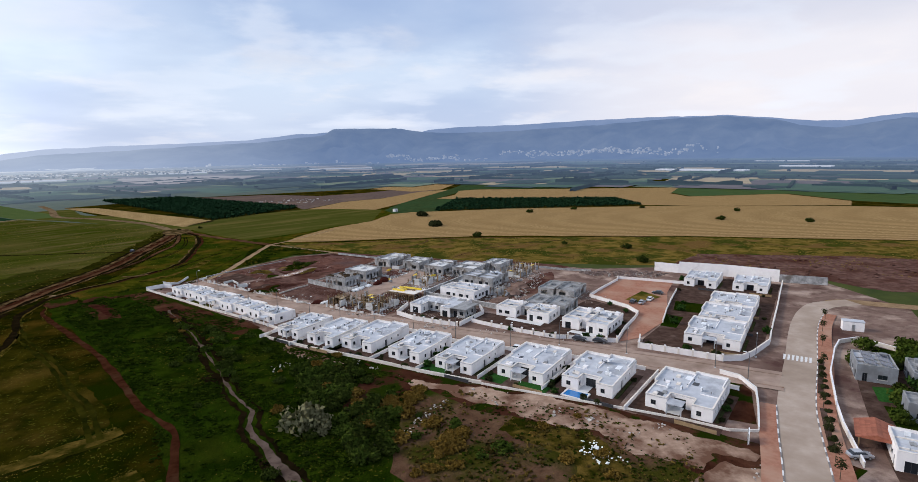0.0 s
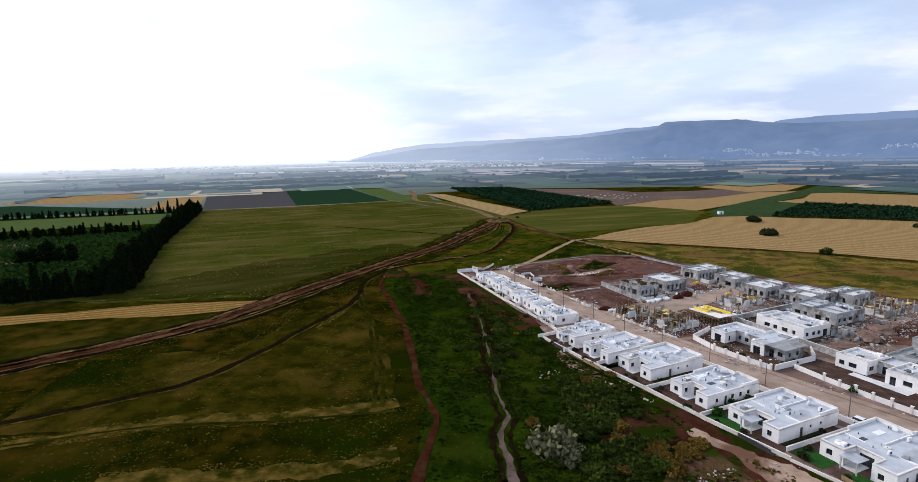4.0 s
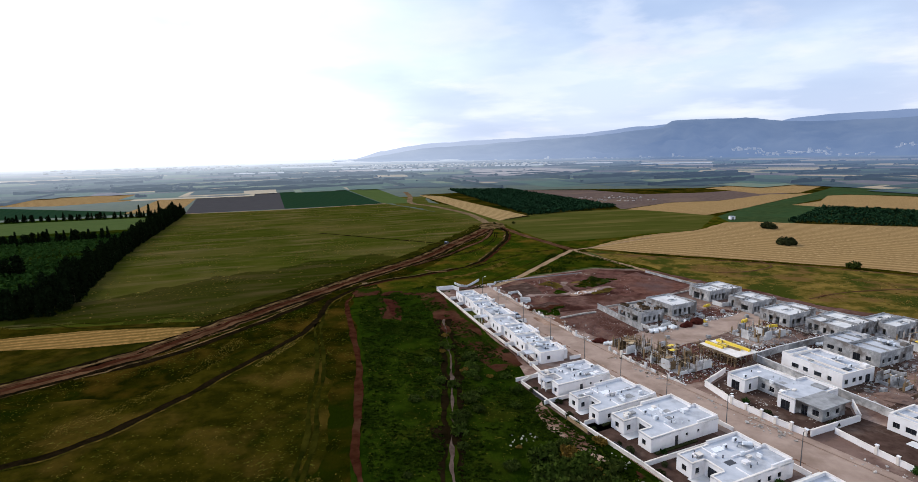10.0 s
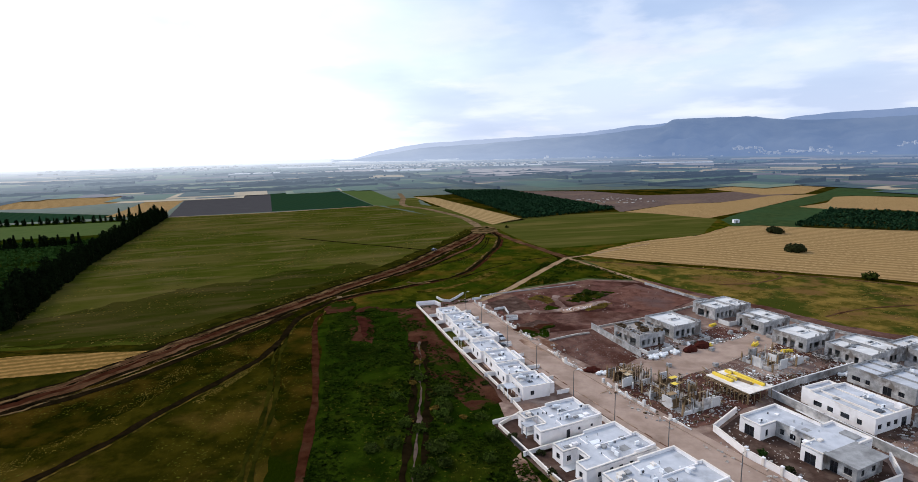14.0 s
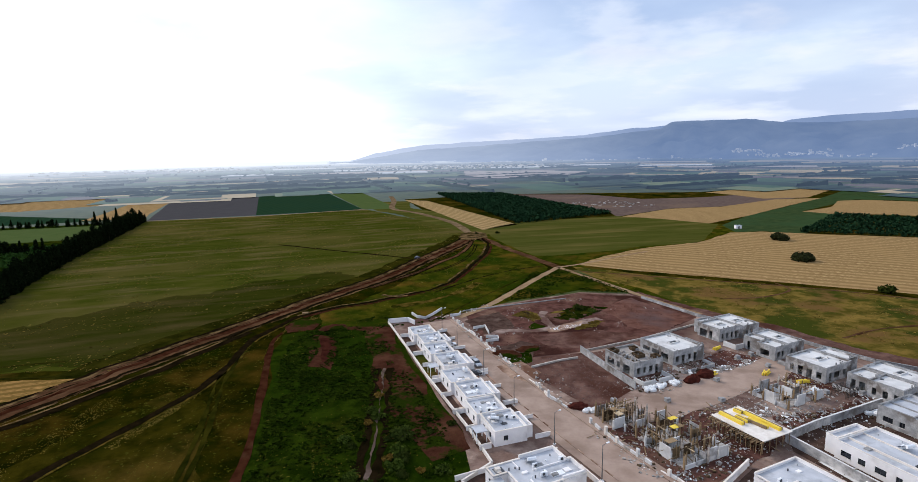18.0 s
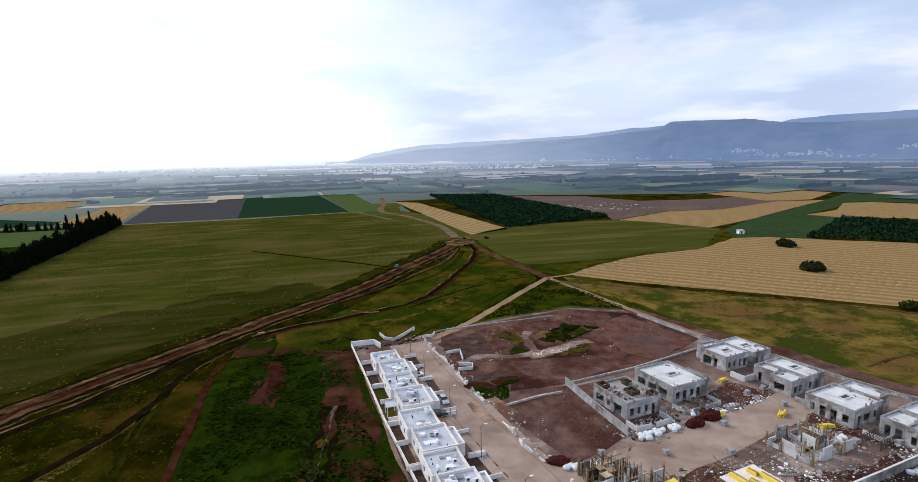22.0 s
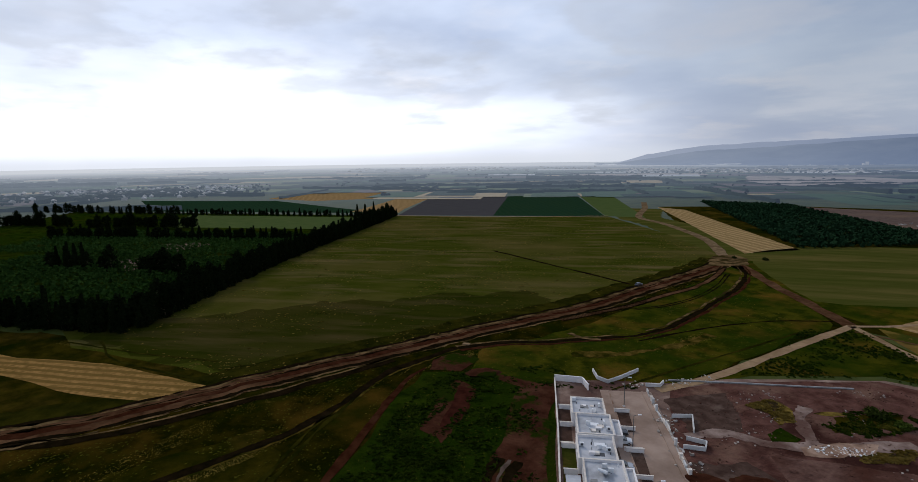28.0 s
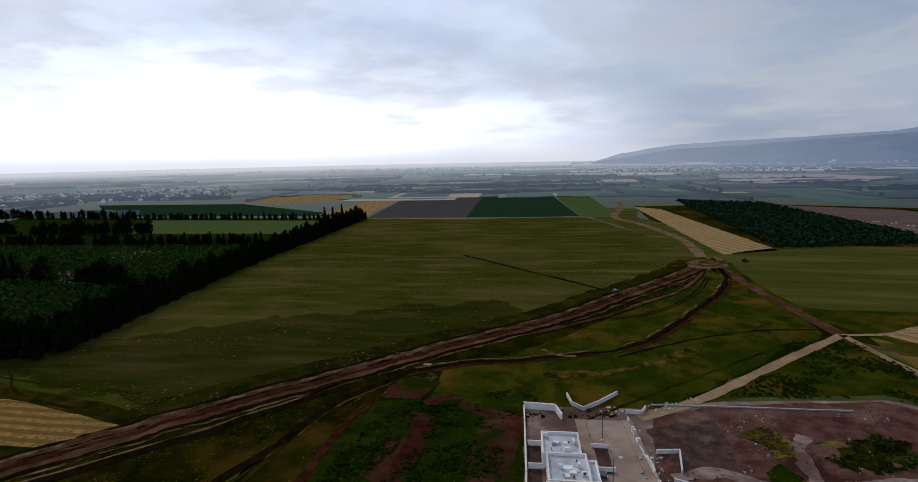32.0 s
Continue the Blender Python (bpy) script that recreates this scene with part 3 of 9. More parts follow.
patch("green_crop_field", [(-374, 530), (-290, 598), (-490, 826), (-540, 731)], 0.05, crop, "dark green row crop field", "field", 0.5)
patch("pale_crop_strip", [(-290, 599), (-256, 613), (-452, 860), (-490, 830)], 0.05, pale_crop, "pale green strip of young crop", "field", 0.5)
patch("field_borders", [(-130, 440), (-60, 380), (-36, 360), (79, 348), (199, 310), (420, 62), (760, 380), (1060, 620), (941, 760), (420, 980), (190, 1020), (60, 880), (-190, 820), (-300, 720), (-140, 480)], 0.03, olive_grass, "rough olive grass banks between the far fields", "meadow", 2.0, 12.0)
patch("swath_field", [(-297, 713), (-262, 705), (-101, 517), (-120, 482), (-180, 560)], 0.06, straw_pale, "straw field with lines of raked swaths", "field", 0.6)
patch("meadow_field", [(-118, 490), (-104, 528), (-70, 560), (-28, 589), (8, 577), (50, 551), (36, 478), (30, 459), (-4, 436), (-21, 416), (-50, 395), (-61, 391), (-88, 427), (-106, 455)], 0.06, wheat2, "olive-green wheat field past the crossroads", "field", 1.0)
patch("stubble_field", [(-33, 373), (-22, 400), (-3, 430), (32, 463), (53, 506), (74, 517), (113, 512), (170, 511), (246, 491), (304, 478), (354, 456), (478, 402), (700, 220), (480, 150), (338, 243), (224, 303), (102, 351), (48, 359), (-6, 366)],
      0.06, straw, "wide golden stubble field with mowing lines", "field", 1.2)
patch("dry_verge", [(-36, 368), (-4, 359), (79, 350), (199, 312), (338, 240), (480, 142), (420, 60), (250, 160), (190, 200), (150, 232), (110, 250), (80, 262), (37, 286), (-2, 316)],
      0.04, olive, "yellowish dry meadow behind the houses", "meadow", 1.5)
patch("stubble_field", [(-27, 582), (17, 660), (66, 688), (130, 780), (179, 802), (121, 694), (78, 610), (42, 552), (17, 568)], 0.055, straw, "narrow golden stubble strip", "field", 0.8)
patch("earth_field", [(-190, 812), (-81, 822), (-11, 765), (57, 797), (94, 832), (119, 790), (166, 808), (129, 774), (66, 690), (17, 662), (-28, 586), (-39, 629), (-95, 664)], 0.045, mat("bare_brown_field", (0.085, 0.058, 0.048), (0.125, 0.088, 0.072), 0.2, 0.95, (0.15, 0.10, 0.07), 0.02, bump=0.5, lo3=0.5, hi3=0.7), "bare brown field with scrap at its edge", "field", 0.8)
patch("stubble_field", [(66, 874), (104, 922), (195, 1015), (242, 970), (207, 900), (168, 810), (119, 788), (94, 836)], 0.05, straw, "golden stubble field", "field", 0.8)
patch("crop_field", [(52, 546), (79, 613), (123, 694), (190, 826), (250, 960), (420, 960), (370, 733), (268, 779), (207, 789), (166, 719), (129, 657), (160, 645), (100, 512), (78, 519), (57, 512)], 0.052, mat("dull_green_crop", (0.022, 0.040, 0.014), (0.040, 0.058, 0.020), 0.15, 0.95, (0.030, 0.058, 0.022), 0.02, bump=0.4), "dark green crop beside the stubble", "field", 0.5)
patch("stubble_field", [(129, 655), (163, 700), (186, 768), (213, 785), (360, 730), (495, 685), (420, 600), (411, 552), (532, 536), (520, 440), (482, 408), (354, 458), (310, 488), (318, 566), (194, 642), (148, 640)], 0.056, straw, "golden stubble field behind the orchard rows", "field", 0.8)
patch("crop_field", [(428, 612), (495, 690), (573, 700), (735, 720), (941, 740), (1060, 620), (760, 380), (545, 392), (525, 440), (538, 536), (468, 548), (416, 552)], 0.05, mat("soft_green_crop", (0.040, 0.066, 0.022), (0.060, 0.084, 0.028), 0.1, 0.95, (0.046, 0.078, 0.030), 0.02, bump=0.3), "broad soft green crop field", "field", 0.8)

# tracks
worn_track = mat("worn_wheel_line", (0.1013, 0.0615, 0.0255), (0.18, 0.114, 0.0525), 0.5, 0.95, (0.03, 0.021, 0.00675), 0.14, bump=0.5, lo3=0.43, hi3=0.57)
field_dust = mat("field_road_dust", (0.125, 0.082, 0.042), (0.205, 0.140, 0.078), 0.4, 0.95, (0.085, 0.050, 0.024), 0.12, bump=0.5, dist=0.15)
MAIN = [(-119, 455), (-116.5, 432), (-115.8, 408), (-117, 376), (-117.5, 350), (-118, 324), (-122.5, 296), (-127, 270), (-130, 250), (-132.5, 232), (-136, 211), (-138.8, 188), (-140.5, 168), (-144, 154), (-149, 142), (-158, 124), (-184, 84), (-230, 30)]
strip("dirt_road", MAIN, lambda s: 10.0 + 1.5 * math.sin(s * 14), 0.12, track, "brown beaten dirt road across the fields", "dirt road", 1.8, 2.0)
for off, w, mt, lb in ((-5.2, 1.5, dark_rut, "dark grassy bank at the road edge"), (-3.7, 1.3, worn_track, "pale dusty crown at the road edge"), (-1.6, 0.5, dark_rut, "dark wheel rut in the dirt road"), (0.2, 2.4, red_earth, "red-brown churned middle of the road"), (4.4, 1.8, dark_rut, "dark wet rut at the road edge"), (5.9, 0.7, worn_track, "dusty edge of the dirt road")):
    strip("wheel_rut", MAIN, w, 0.16, mt, lb, "wheel rut", 1.3, 1.6, offset=off)
strip("road_verge", MAIN, 10.0, 0.07, dark_grass, "dark rough grass between wheat and dirt road", "verge", 2.0, 2.5, offset=-9.0)
RIBS = [(-115, 300), (-110.4, 318.8), (-107, 338.7), (-106, 358), (-103.5, 382), (-107, 412), (-114, 440)]
strip("branch_track", RIBS, 2.6, 0.115, track, "rutted lane beside the dirt road", "track", 1.0, 2.0)
for off in (-1.5, 1.4):
    strip("wheel_rut", RIBS, 0.7, 0.15, dark_rut, "dark rut of the side lane", "wheel rut", 0.4, 2.0, offset=off)
for k in range(46):
    p = Vector((-106.2, 345)).lerp(Vector((-114.6, 301)), k / 45)
    patch("tyre_mark", [(p.x - 1.8, p.y + 0.3), (p.x + 1.8, p.y - 0.7), (p.x + 1.8, p.y - 0.35), (p.x - 1.8, p.y + 0.65)], 0.19, dark_rut, "cross mark of heavy tyres in the mud", "tyre mark")
SPUR = [(-141, 146), (-134, 158), (-131, 168), (-129, 180), (-126.8, 198), (-126.2, 211), (-125.2, 222), (-125.5, 234)]
strip("branch_track", SPUR, 2.6, 0.135, dark_rut, "dark overgrown spur of the track", "track", 0.8, 2.0)
strip("wheel_rut", SPUR, 0.7, 0.16, worn_track, "pale edge of the overgrown spur", "wheel rut", 0.5, 2.0, offset=1.8)
strip("road_verge", [(-119, 455), (-160, 520), (-220, 580), (-262, 612), (-300, 690)], 40.0, 0.048, wheat2, "rough olive grass beside the field road", "verge", 2.0)
strip("dirt_road", [(-119, 455), (-160, 520), (-220, 580), (-262, 612), (-300, 690), (-340, 760)], 6.5, 0.12, field_dust, "dirt road leading away between fields", "dirt road", 0.6)
strip("dirt_road", [(-119, 455), (-104, 440), (-86, 415), (-66, 392), (-42, 364)], 5.0, 0.13, track, "brown dirt road to the path junction", "dirt road", 0.8)
patch("crossroads", [(-126, 446), (-130, 462), (-122, 472), (-112, 464), (-106, 446), (-112, 436), (-120, 432)], 0.165, worn_track, "pale trampled earth at the field crossroads", "dirt road", 2.5, 2.0)
strip("footpath", [(-42, 364), (-50, 322), (-56, 288), (-62, 270)], 3.0, 0.14, pale_track, "pale trodden path to the building site", "path", 0.5)
strip("footpath", [(-42, 364), (-20, 340), (0, 318), (20, 298)], 2.6, 0.14, pale_track, "pale trodden path along the wall", "path", 0.5)
strip("footpath", [(-42, 364), (-34, 372), (-20, 392), (0, 420)], 2.0, 0.14, pale_track, "pale path along the stubble", "path", 0.4)
strip("branch_track", [(-120, 254), (-119, 240), (-118.6, 228), (-114, 217), (-109, 205), (-105.7, 192), (-105.2, 180), (-105.4, 160), (-105, 145), (-105.8, 129), (-108, 118), (-113, 110), (-130, 90), (-160, 55)], 2.2, 0.13, dark_rut, "dark overgrown farm track", "track", 0.9, 2.0)
# flat dry grass strip; the bank's lit side is in its golden colour
strip("track_bank", [(-120, 254), (-119, 240), (-118.6, 228), (-114, 217), (-109, 205), (-105.7, 192), (-105.2, 180), (-105.4, 160), (-105, 145), (-105.8, 129), (-108, 118), (-113, 110), (-130, 90), (-160, 55)], 0.6, 0.128, golden_grass, "flat dry grass strip painted as a lit bank beside the farm track", "bank", 0.9, 2.0, offset=1.5)
for off in (-0.9, 0.9):
    strip("old_rut", [(-113, 214), (-107.7, 205.7), (-104, 199), (-98.6, 191), (-93.3, 184), (-82.6, 169), (-71, 149), (-62, 135), (-55, 120)], 1.0, 0.128, dark_grass, "old grown-over rut through the grass", "wheel rut", 0.6, 2.0, offset=off)
strip("red_track", [(-113.7, 237), (-111, 229), (-104, 218), (-94, 204), (-88.5, 196), (-82, 187), (-72, 172), (-58, 147), (-50, 133), (-40.5, 120), (-37, 105), (-34, 90), (-33, 70)], lambda s: 1.3 + 1.0 * math.sin(s * 9) ** 2, 0.14, red_earth, "narrow red-brown earth track", "track", 0.5, 2.0)
DITCH = [(-119, 254), (-115, 264), (-109, 272), (-103.5, 279), (-94, 293.5), (-87, 305), (-84.2, 320), (-85, 342), (-87.5, 371), (-90.5, 396), (-98, 424), (-110, 446)]
for w, mt, off in ((2.2, dark_rut, 0), (0.8, worn_track, 1.9), (1.2, red_earth, -1.9)):
    strip("curved_rut", DITCH, w, 0.13 + 0.004 * (off < 0), mt, "curved dark ditch through the grass" if off == 0 else "bare edge of the curved ditch", "ditch", 0.9, 2.0, offset=off)
for off in (-0.8, 0.8):
    strip("curved_rut", [(-104, 330), (-98, 344), (-95.5, 362), (-97, 388), (-104, 418)], 0.5, 0.13, dark_rut, "thin curved rut through the grass", "wheel rut", 0.4, 2.0, offset=off)
strip("curved_rut", [(-84, 300), (-74, 330), (-62, 352), (-48, 366)], 0.9, 0.13, dark_rut, "thin rut through the grass", "wheel rut", 0.5, 2.0)
strip("field_furrow", [(-233, 386), (-215, 383), (-180, 376), (-150, 371), (-126, 366)], 1.8, 0.13, dark_rut, "dark furrow across the wheat field", "furrow", 0.7, 2.5)
strip("field_margin", [(-452, 465), (-367, 523), (-289, 602)], 3.0, 0.10, pale_track, "pale margin at the far end of the wheat", "field margin", 1.0, 6.0)
STREAM = [(-66, 220), (-55, 196), (-47, 178), (-42.6, 165.5), (-36.5, 151), (-34.5, 144), (-30, 134), (-25.5, 125), (-25.3, 117), (-20.7, 107.5), (-17.3, 99.6), (-13.6, 92.4), (-8, 78)]
# banks are flat dark strips, without relief
for off, w in ((-1.9, 1.5), (1.8, 1.3)):
    strip("stream_bank", STREAM, w, 0.12, dark_rut, "dark bank of the stream bed", "stream bank", 1.3, 1.5, offset=off)
strip("stream_bed", STREAM, lambda s: 0.25 + 3.0 * s ** 3, 0.13, mat("stream_gravel", (0.060, 0.040, 0.030), (0.135, 0.095, 0.076), 0.5, 0.95, (0.03, 0.016, 0.010), 0.25, bump=0.8, bscale=2.0, lo3=0.5, hi3=0.66), "shallow stony stream bed among weeds", "stream bed", 0.9, 1.5)
patch("stream_pit", [(-41, 148), (-38, 151), (-34, 148), (-33, 144), (-37, 143)], 0.126, dark_rut, "dark washed-out hollow in the stream bed", "hollow", 1.0, 1.2)
patch("ditch_earth", [(-103.2, 234), (-101, 238), (-93.4, 237.3), (-83.9, 225), (-79.2, 215), (-83.2, 216), (-87.8, 214.4), (-95, 223.4)], 0.11, soil, "bare red earth hollow in the grass", "bare earth", 1.6, 2)
# level darker patch in place of the hollow's depth
patch("ditch_earth", [(-98.3, 235.7), (-93.6, 236.7), (-84.4, 224.4), (-82.5, 218), (-86, 219), (-91, 226)], 0.125, mat("dark_red_soil", (0.022, 0.006, 0.004), (0.045, 0.013, 0.008), 0.4, 0.95, bump=0.6), "dark bottom of the earth hollow", "bare earth", 0.8, 2)
patch("ditch_earth", [(-104, 246), (-100, 249), (-86.5, 251.5), (-80, 248), (-76, 237), (-79, 236), (-84, 246), (-93, 246)], 0.108, soil, "bare red earth band in the grass", "bare earth", 1.4, 2)
patch("ditch_earth", [(-116, 250), (-108, 252), (-106, 243), (-112, 238), (-117, 242)], 0.108, soil, "trampled earth by the cover slab", "bare earth", 1.8, 2)
patch("bare_earth", [(-5.5, 121), (-2, 131), (2.5, 139), (8, 136.5), (17.5, 131.5), (14, 127), (6.4, 120.4), (-1.4, 117)], 0.11, soil, "smooth bare reddish-brown earth bank behind the houses", "bare earth", 1.0, 2)
patch("bare_earth", [(-82, 255), (-70, 237), (-45, 206), (-30, 188), (-35, 181), (-54, 199), (-69, 218), (-80, 234), (-88, 248)], 0.10, soil, "strip of bare earth along the garden wall", "bare earth", 1.5, 3)
patch("bare_earth", [(2, 146), (30, 122), (50, 108), (70, 86), (84, 70), (62, 62), (52, 84), (40, 98), (24, 112), (14, 128), (4, 138)], 0.10, soil, "strip of brown earth below the garden walls", "bare earth", 2.0, 3)
for pts, w in (([(-152, 60), (-119, 83), (-98, 97.5), (-74, 107.5), (-50, 120)], 0.9), ([(-160, 196), (-185, 180), (-212, 166)], 0.8), ([(-70, 262), (-62, 300), (-52, 345)], 0.8), ([(-205, 174), (-181, 174.5), (-144, 190.5)], 1.0), ([(-40, 358), (0, 355), (80, 347), (200, 310)], 1.3), ([(30, 322), (46, 330), (58, 345), (54, 356)], 1.0), ([(60, 284), (78, 300), (110, 314), (150, 318)], 1.0)):
    strip("old_rut", pts, w, 0.125, dark_grass if pts[0][0] < -50 else track, "old dark rut through the grass", "wheel rut", 0.4)
strip("dirt_margin", [(-4, 322), (8, 312), (24, 299), (41, 289), (55, 277), (66, 269.5), (81, 263.5), (96, 252), (107, 241)], 6.5, 0.115, purple_soil, "bare stony strip behind the estate wall", "bare earth", 1.6, 2.0)
strip("ditch_crossing", [(-104, 290), (-99, 289), (-93, 292)], 1.8, 0.17, worn_track, "pale earth crossing over a ditch", "path", 0.5)
patch("stubble_field", [(-519, 455), (-557, 505), (-640, 606), (-742, 780), (-650, 690), (-504, 518), (-470, 484), (-490, 470)], 0.05, straw, "golden straw wedge beyond the windbreak", "field", 0.6)
patch("stubble_field", [(-783, 472), (-884, 592), (-860, 640), (-735, 765), (-649, 660), (-662, 570), (-692, 500)], 0.05, straw, "golden straw field beyond the windbreak", "field", 0.6)
patch("pale_crop_field", [(-545, 470), (-470, 478), (-700, 300), (-900, 330), (-735, 465)], 0.045, crop, "green field beyond the windbreak", "field", 0.6)

# ---- hills and far plain ----
RIDGE = [(-34, -0.9), (-31, -0.75), (-28.6, 0.0), (-23.8, 0.72), (-18, 1.0), (-13, 1.15), (-7, 1.42), (-2.6, 1.95), (0.8, 2.1), (5, 2.15), (10, 1.9), (11, 2.25), (14.3, 2.5), (20, 2.6), (26.6, 2.85), (33, 3.0), (38, 2.95), (40.6, 2.95), (44.8, 2.5), (47.5, 2.15), (50, 2.05), (54, 2.45), (70, 2.3), (100, 1.2), (130, -0.6)]
FRONT = [(-34, -1.2), (-29, -0.5), (-24, 0.25), (-18, 0.55), (-12, 0.9), (-6, 1.2), (-2, 1.62), (0.4, 1.85), (1.1, 2.38), (1.8, 2.5), (5, 2.5), (8.4, 2.42), (9.6, 2.2), (11, 2.05), (13, 1.95), (16, 1.9), (20, 2.0), (24, 2.2), (28, 2.35), (36, 2.8), (40.6, 2.88), (44.8, 2.4), (47, 1.75), (49.5, 1.45), (54, 2.1), (60, 1.6), (100, 0.5), (130, -1.0)]


def crest(az, profile):
    for (a, e), (b, f) in zip(profile, profile[1:]):
        if a <= az <= b:
            return e + (f - e) * (az - a) / (b - a)
    return -1.2


def slope(az, s, profile, near, far, rough):
    """A place on a ridge's side: s runs from its foot to its crest, with gullies and spurs."""
    top = max(0.0, 58 + far * math.tan(radians(crest(az, profile)))) + 5 * noise.noise((az * 0.6, rough, 0)) + 2.5 * noise.noise((az * 2.3, 4, rough))
    r = near + (far - near) * s + (220 * noise.noise((az * 0.25, s * 2.0, 3.0 + rough)) + 90 * noise.noise((az * 0.8, s * 3.0, 6.0 + rough))) * (1 - s)
    g = s ** 1.35 if s < 0.8 else 0.74 + (s - 0.8) * 1.3
    z = top * g + top * 0.16 * math.sin(math.pi * s) * (noise.noise((az * 0.35, s * 3, 1.0 + rough)) + 0.7 * noise.noise((az * 1.1, s * 6, 2.0 + rough)) + 0.4 * noise.noise((az * 2.6, s * 9, 8.0 + rough))) - 3 * (1 - s)
    return Vector((r * math.sin(radians(az)), 80 + r * math.cos(radians(az)), z))


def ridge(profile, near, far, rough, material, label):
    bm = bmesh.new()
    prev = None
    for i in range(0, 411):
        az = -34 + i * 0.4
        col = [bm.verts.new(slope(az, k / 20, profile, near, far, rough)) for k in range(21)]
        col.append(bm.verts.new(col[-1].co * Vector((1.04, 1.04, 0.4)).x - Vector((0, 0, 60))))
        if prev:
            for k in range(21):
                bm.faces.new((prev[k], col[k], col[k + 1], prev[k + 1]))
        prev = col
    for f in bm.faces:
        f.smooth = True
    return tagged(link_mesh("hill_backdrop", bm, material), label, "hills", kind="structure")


# most of both ridges' colour is haze added as emission
ridge(RIDGE, 3800, 4600, 0.0, hazy("hazy_far_ridge", (0.02, 0.04, 0.03), (0.22, 0.22, 0.20), 0.004, haze=(0.23, 0.325, 0.56), near=3700, far=4600, base=0.90, top=0.82, bend=1.0, sunward=(2.0, 1.8, 1.6), white=(0.8, 0.88, 1.05)), "long ridge behind the nearer hills, painted pale blue with haze")
ridge(FRONT, 2950, 3850, 5.0, hazy("hazy_hill", (0.002, 0.010, 0.006), (0.17, 0.17, 0.13), 0.0042, haze=(0.170, 0.258, 0.465), near=2950, far=3850, base=0.86, top=0.74, bend=1.0, sunward=(2.2, 1.9, 1.6), white=(0.7, 0.8, 1.0)), "wooded hill with a flat-topped bluff, painted blue with haze")

random.seed(5)
# field colours with haze mixed in as emission
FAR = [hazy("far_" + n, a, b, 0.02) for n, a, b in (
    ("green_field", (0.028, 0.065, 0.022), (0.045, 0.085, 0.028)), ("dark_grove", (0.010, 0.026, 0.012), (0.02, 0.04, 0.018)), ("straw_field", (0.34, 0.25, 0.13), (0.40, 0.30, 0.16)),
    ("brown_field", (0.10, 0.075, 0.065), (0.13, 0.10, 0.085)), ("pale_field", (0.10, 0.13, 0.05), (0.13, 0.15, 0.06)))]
for ci, nm, lb in ((0, "far_green_field", "distant green fields with painted haze"), (1, "far_grove", "distant dark groves with painted haze"), (2, "far_straw_field", "distant straw fields with painted haze"), (3, "far_brown_field", "distant brown fields with painted haze"), (4, "far_pale_field", "distant pale green fields with painted haze")):
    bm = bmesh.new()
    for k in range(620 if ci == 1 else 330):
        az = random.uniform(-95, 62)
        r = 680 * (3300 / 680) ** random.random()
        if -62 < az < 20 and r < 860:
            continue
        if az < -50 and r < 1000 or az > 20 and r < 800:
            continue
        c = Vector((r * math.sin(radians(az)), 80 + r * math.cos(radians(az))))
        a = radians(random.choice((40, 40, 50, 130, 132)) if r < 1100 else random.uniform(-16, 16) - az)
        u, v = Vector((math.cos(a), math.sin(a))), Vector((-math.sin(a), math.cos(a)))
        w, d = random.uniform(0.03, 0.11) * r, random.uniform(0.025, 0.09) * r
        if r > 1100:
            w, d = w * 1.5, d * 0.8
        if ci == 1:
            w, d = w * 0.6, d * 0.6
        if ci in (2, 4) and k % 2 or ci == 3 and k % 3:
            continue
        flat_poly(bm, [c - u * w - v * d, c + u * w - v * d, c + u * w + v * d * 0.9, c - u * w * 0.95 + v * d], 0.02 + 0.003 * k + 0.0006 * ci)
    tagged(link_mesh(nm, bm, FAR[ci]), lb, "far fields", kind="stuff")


def far_village(name, spots, label, k0=1.0):
    bm = bmesh.new()
    for az0, az1, r0, r1, z0, n in spots:
        for k in range(n):
            az, r = radians(random.uniform(az0, az1)), random.uniform(r0, r1)
            c = Vector((r * math.sin(az), 80 + r * math.cos(az), z0 + (max(0.0, r - 3500) * 0.075 if r > 3500 else 0)))
            w, d, h = random.uniform(3.5, 9) * k0, random.uniform(3.5, 6) * k0, random.uniform(2.5, 5) * (0.5 + 0.5 * k0)
            m = Matrix.Translation(c) @ Matrix.Rotation(random.uniform(-0.6, 0.6), 4, "Z")
            box(bm, -w, w, -d, d, -1, h, m)
            v = [bm.verts.new(m @ Vector(q)) for q in ((-w, -d, h), (w, -d, h), (w, d, h), (-w, d, h), (-w * 0.6, 0, h + 2), (w * 0.6, 0, h + 2))]
            for q in ((0, 1, 5, 4), (2, 3, 4, 5), (1, 2, 5), (3, 0, 4)):
                bm.faces.new([v[i] for i in q])
    # house colour with haze mixed in as emission
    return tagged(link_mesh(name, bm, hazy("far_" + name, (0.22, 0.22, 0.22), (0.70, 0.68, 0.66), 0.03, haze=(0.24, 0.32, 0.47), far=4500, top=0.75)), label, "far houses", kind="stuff")


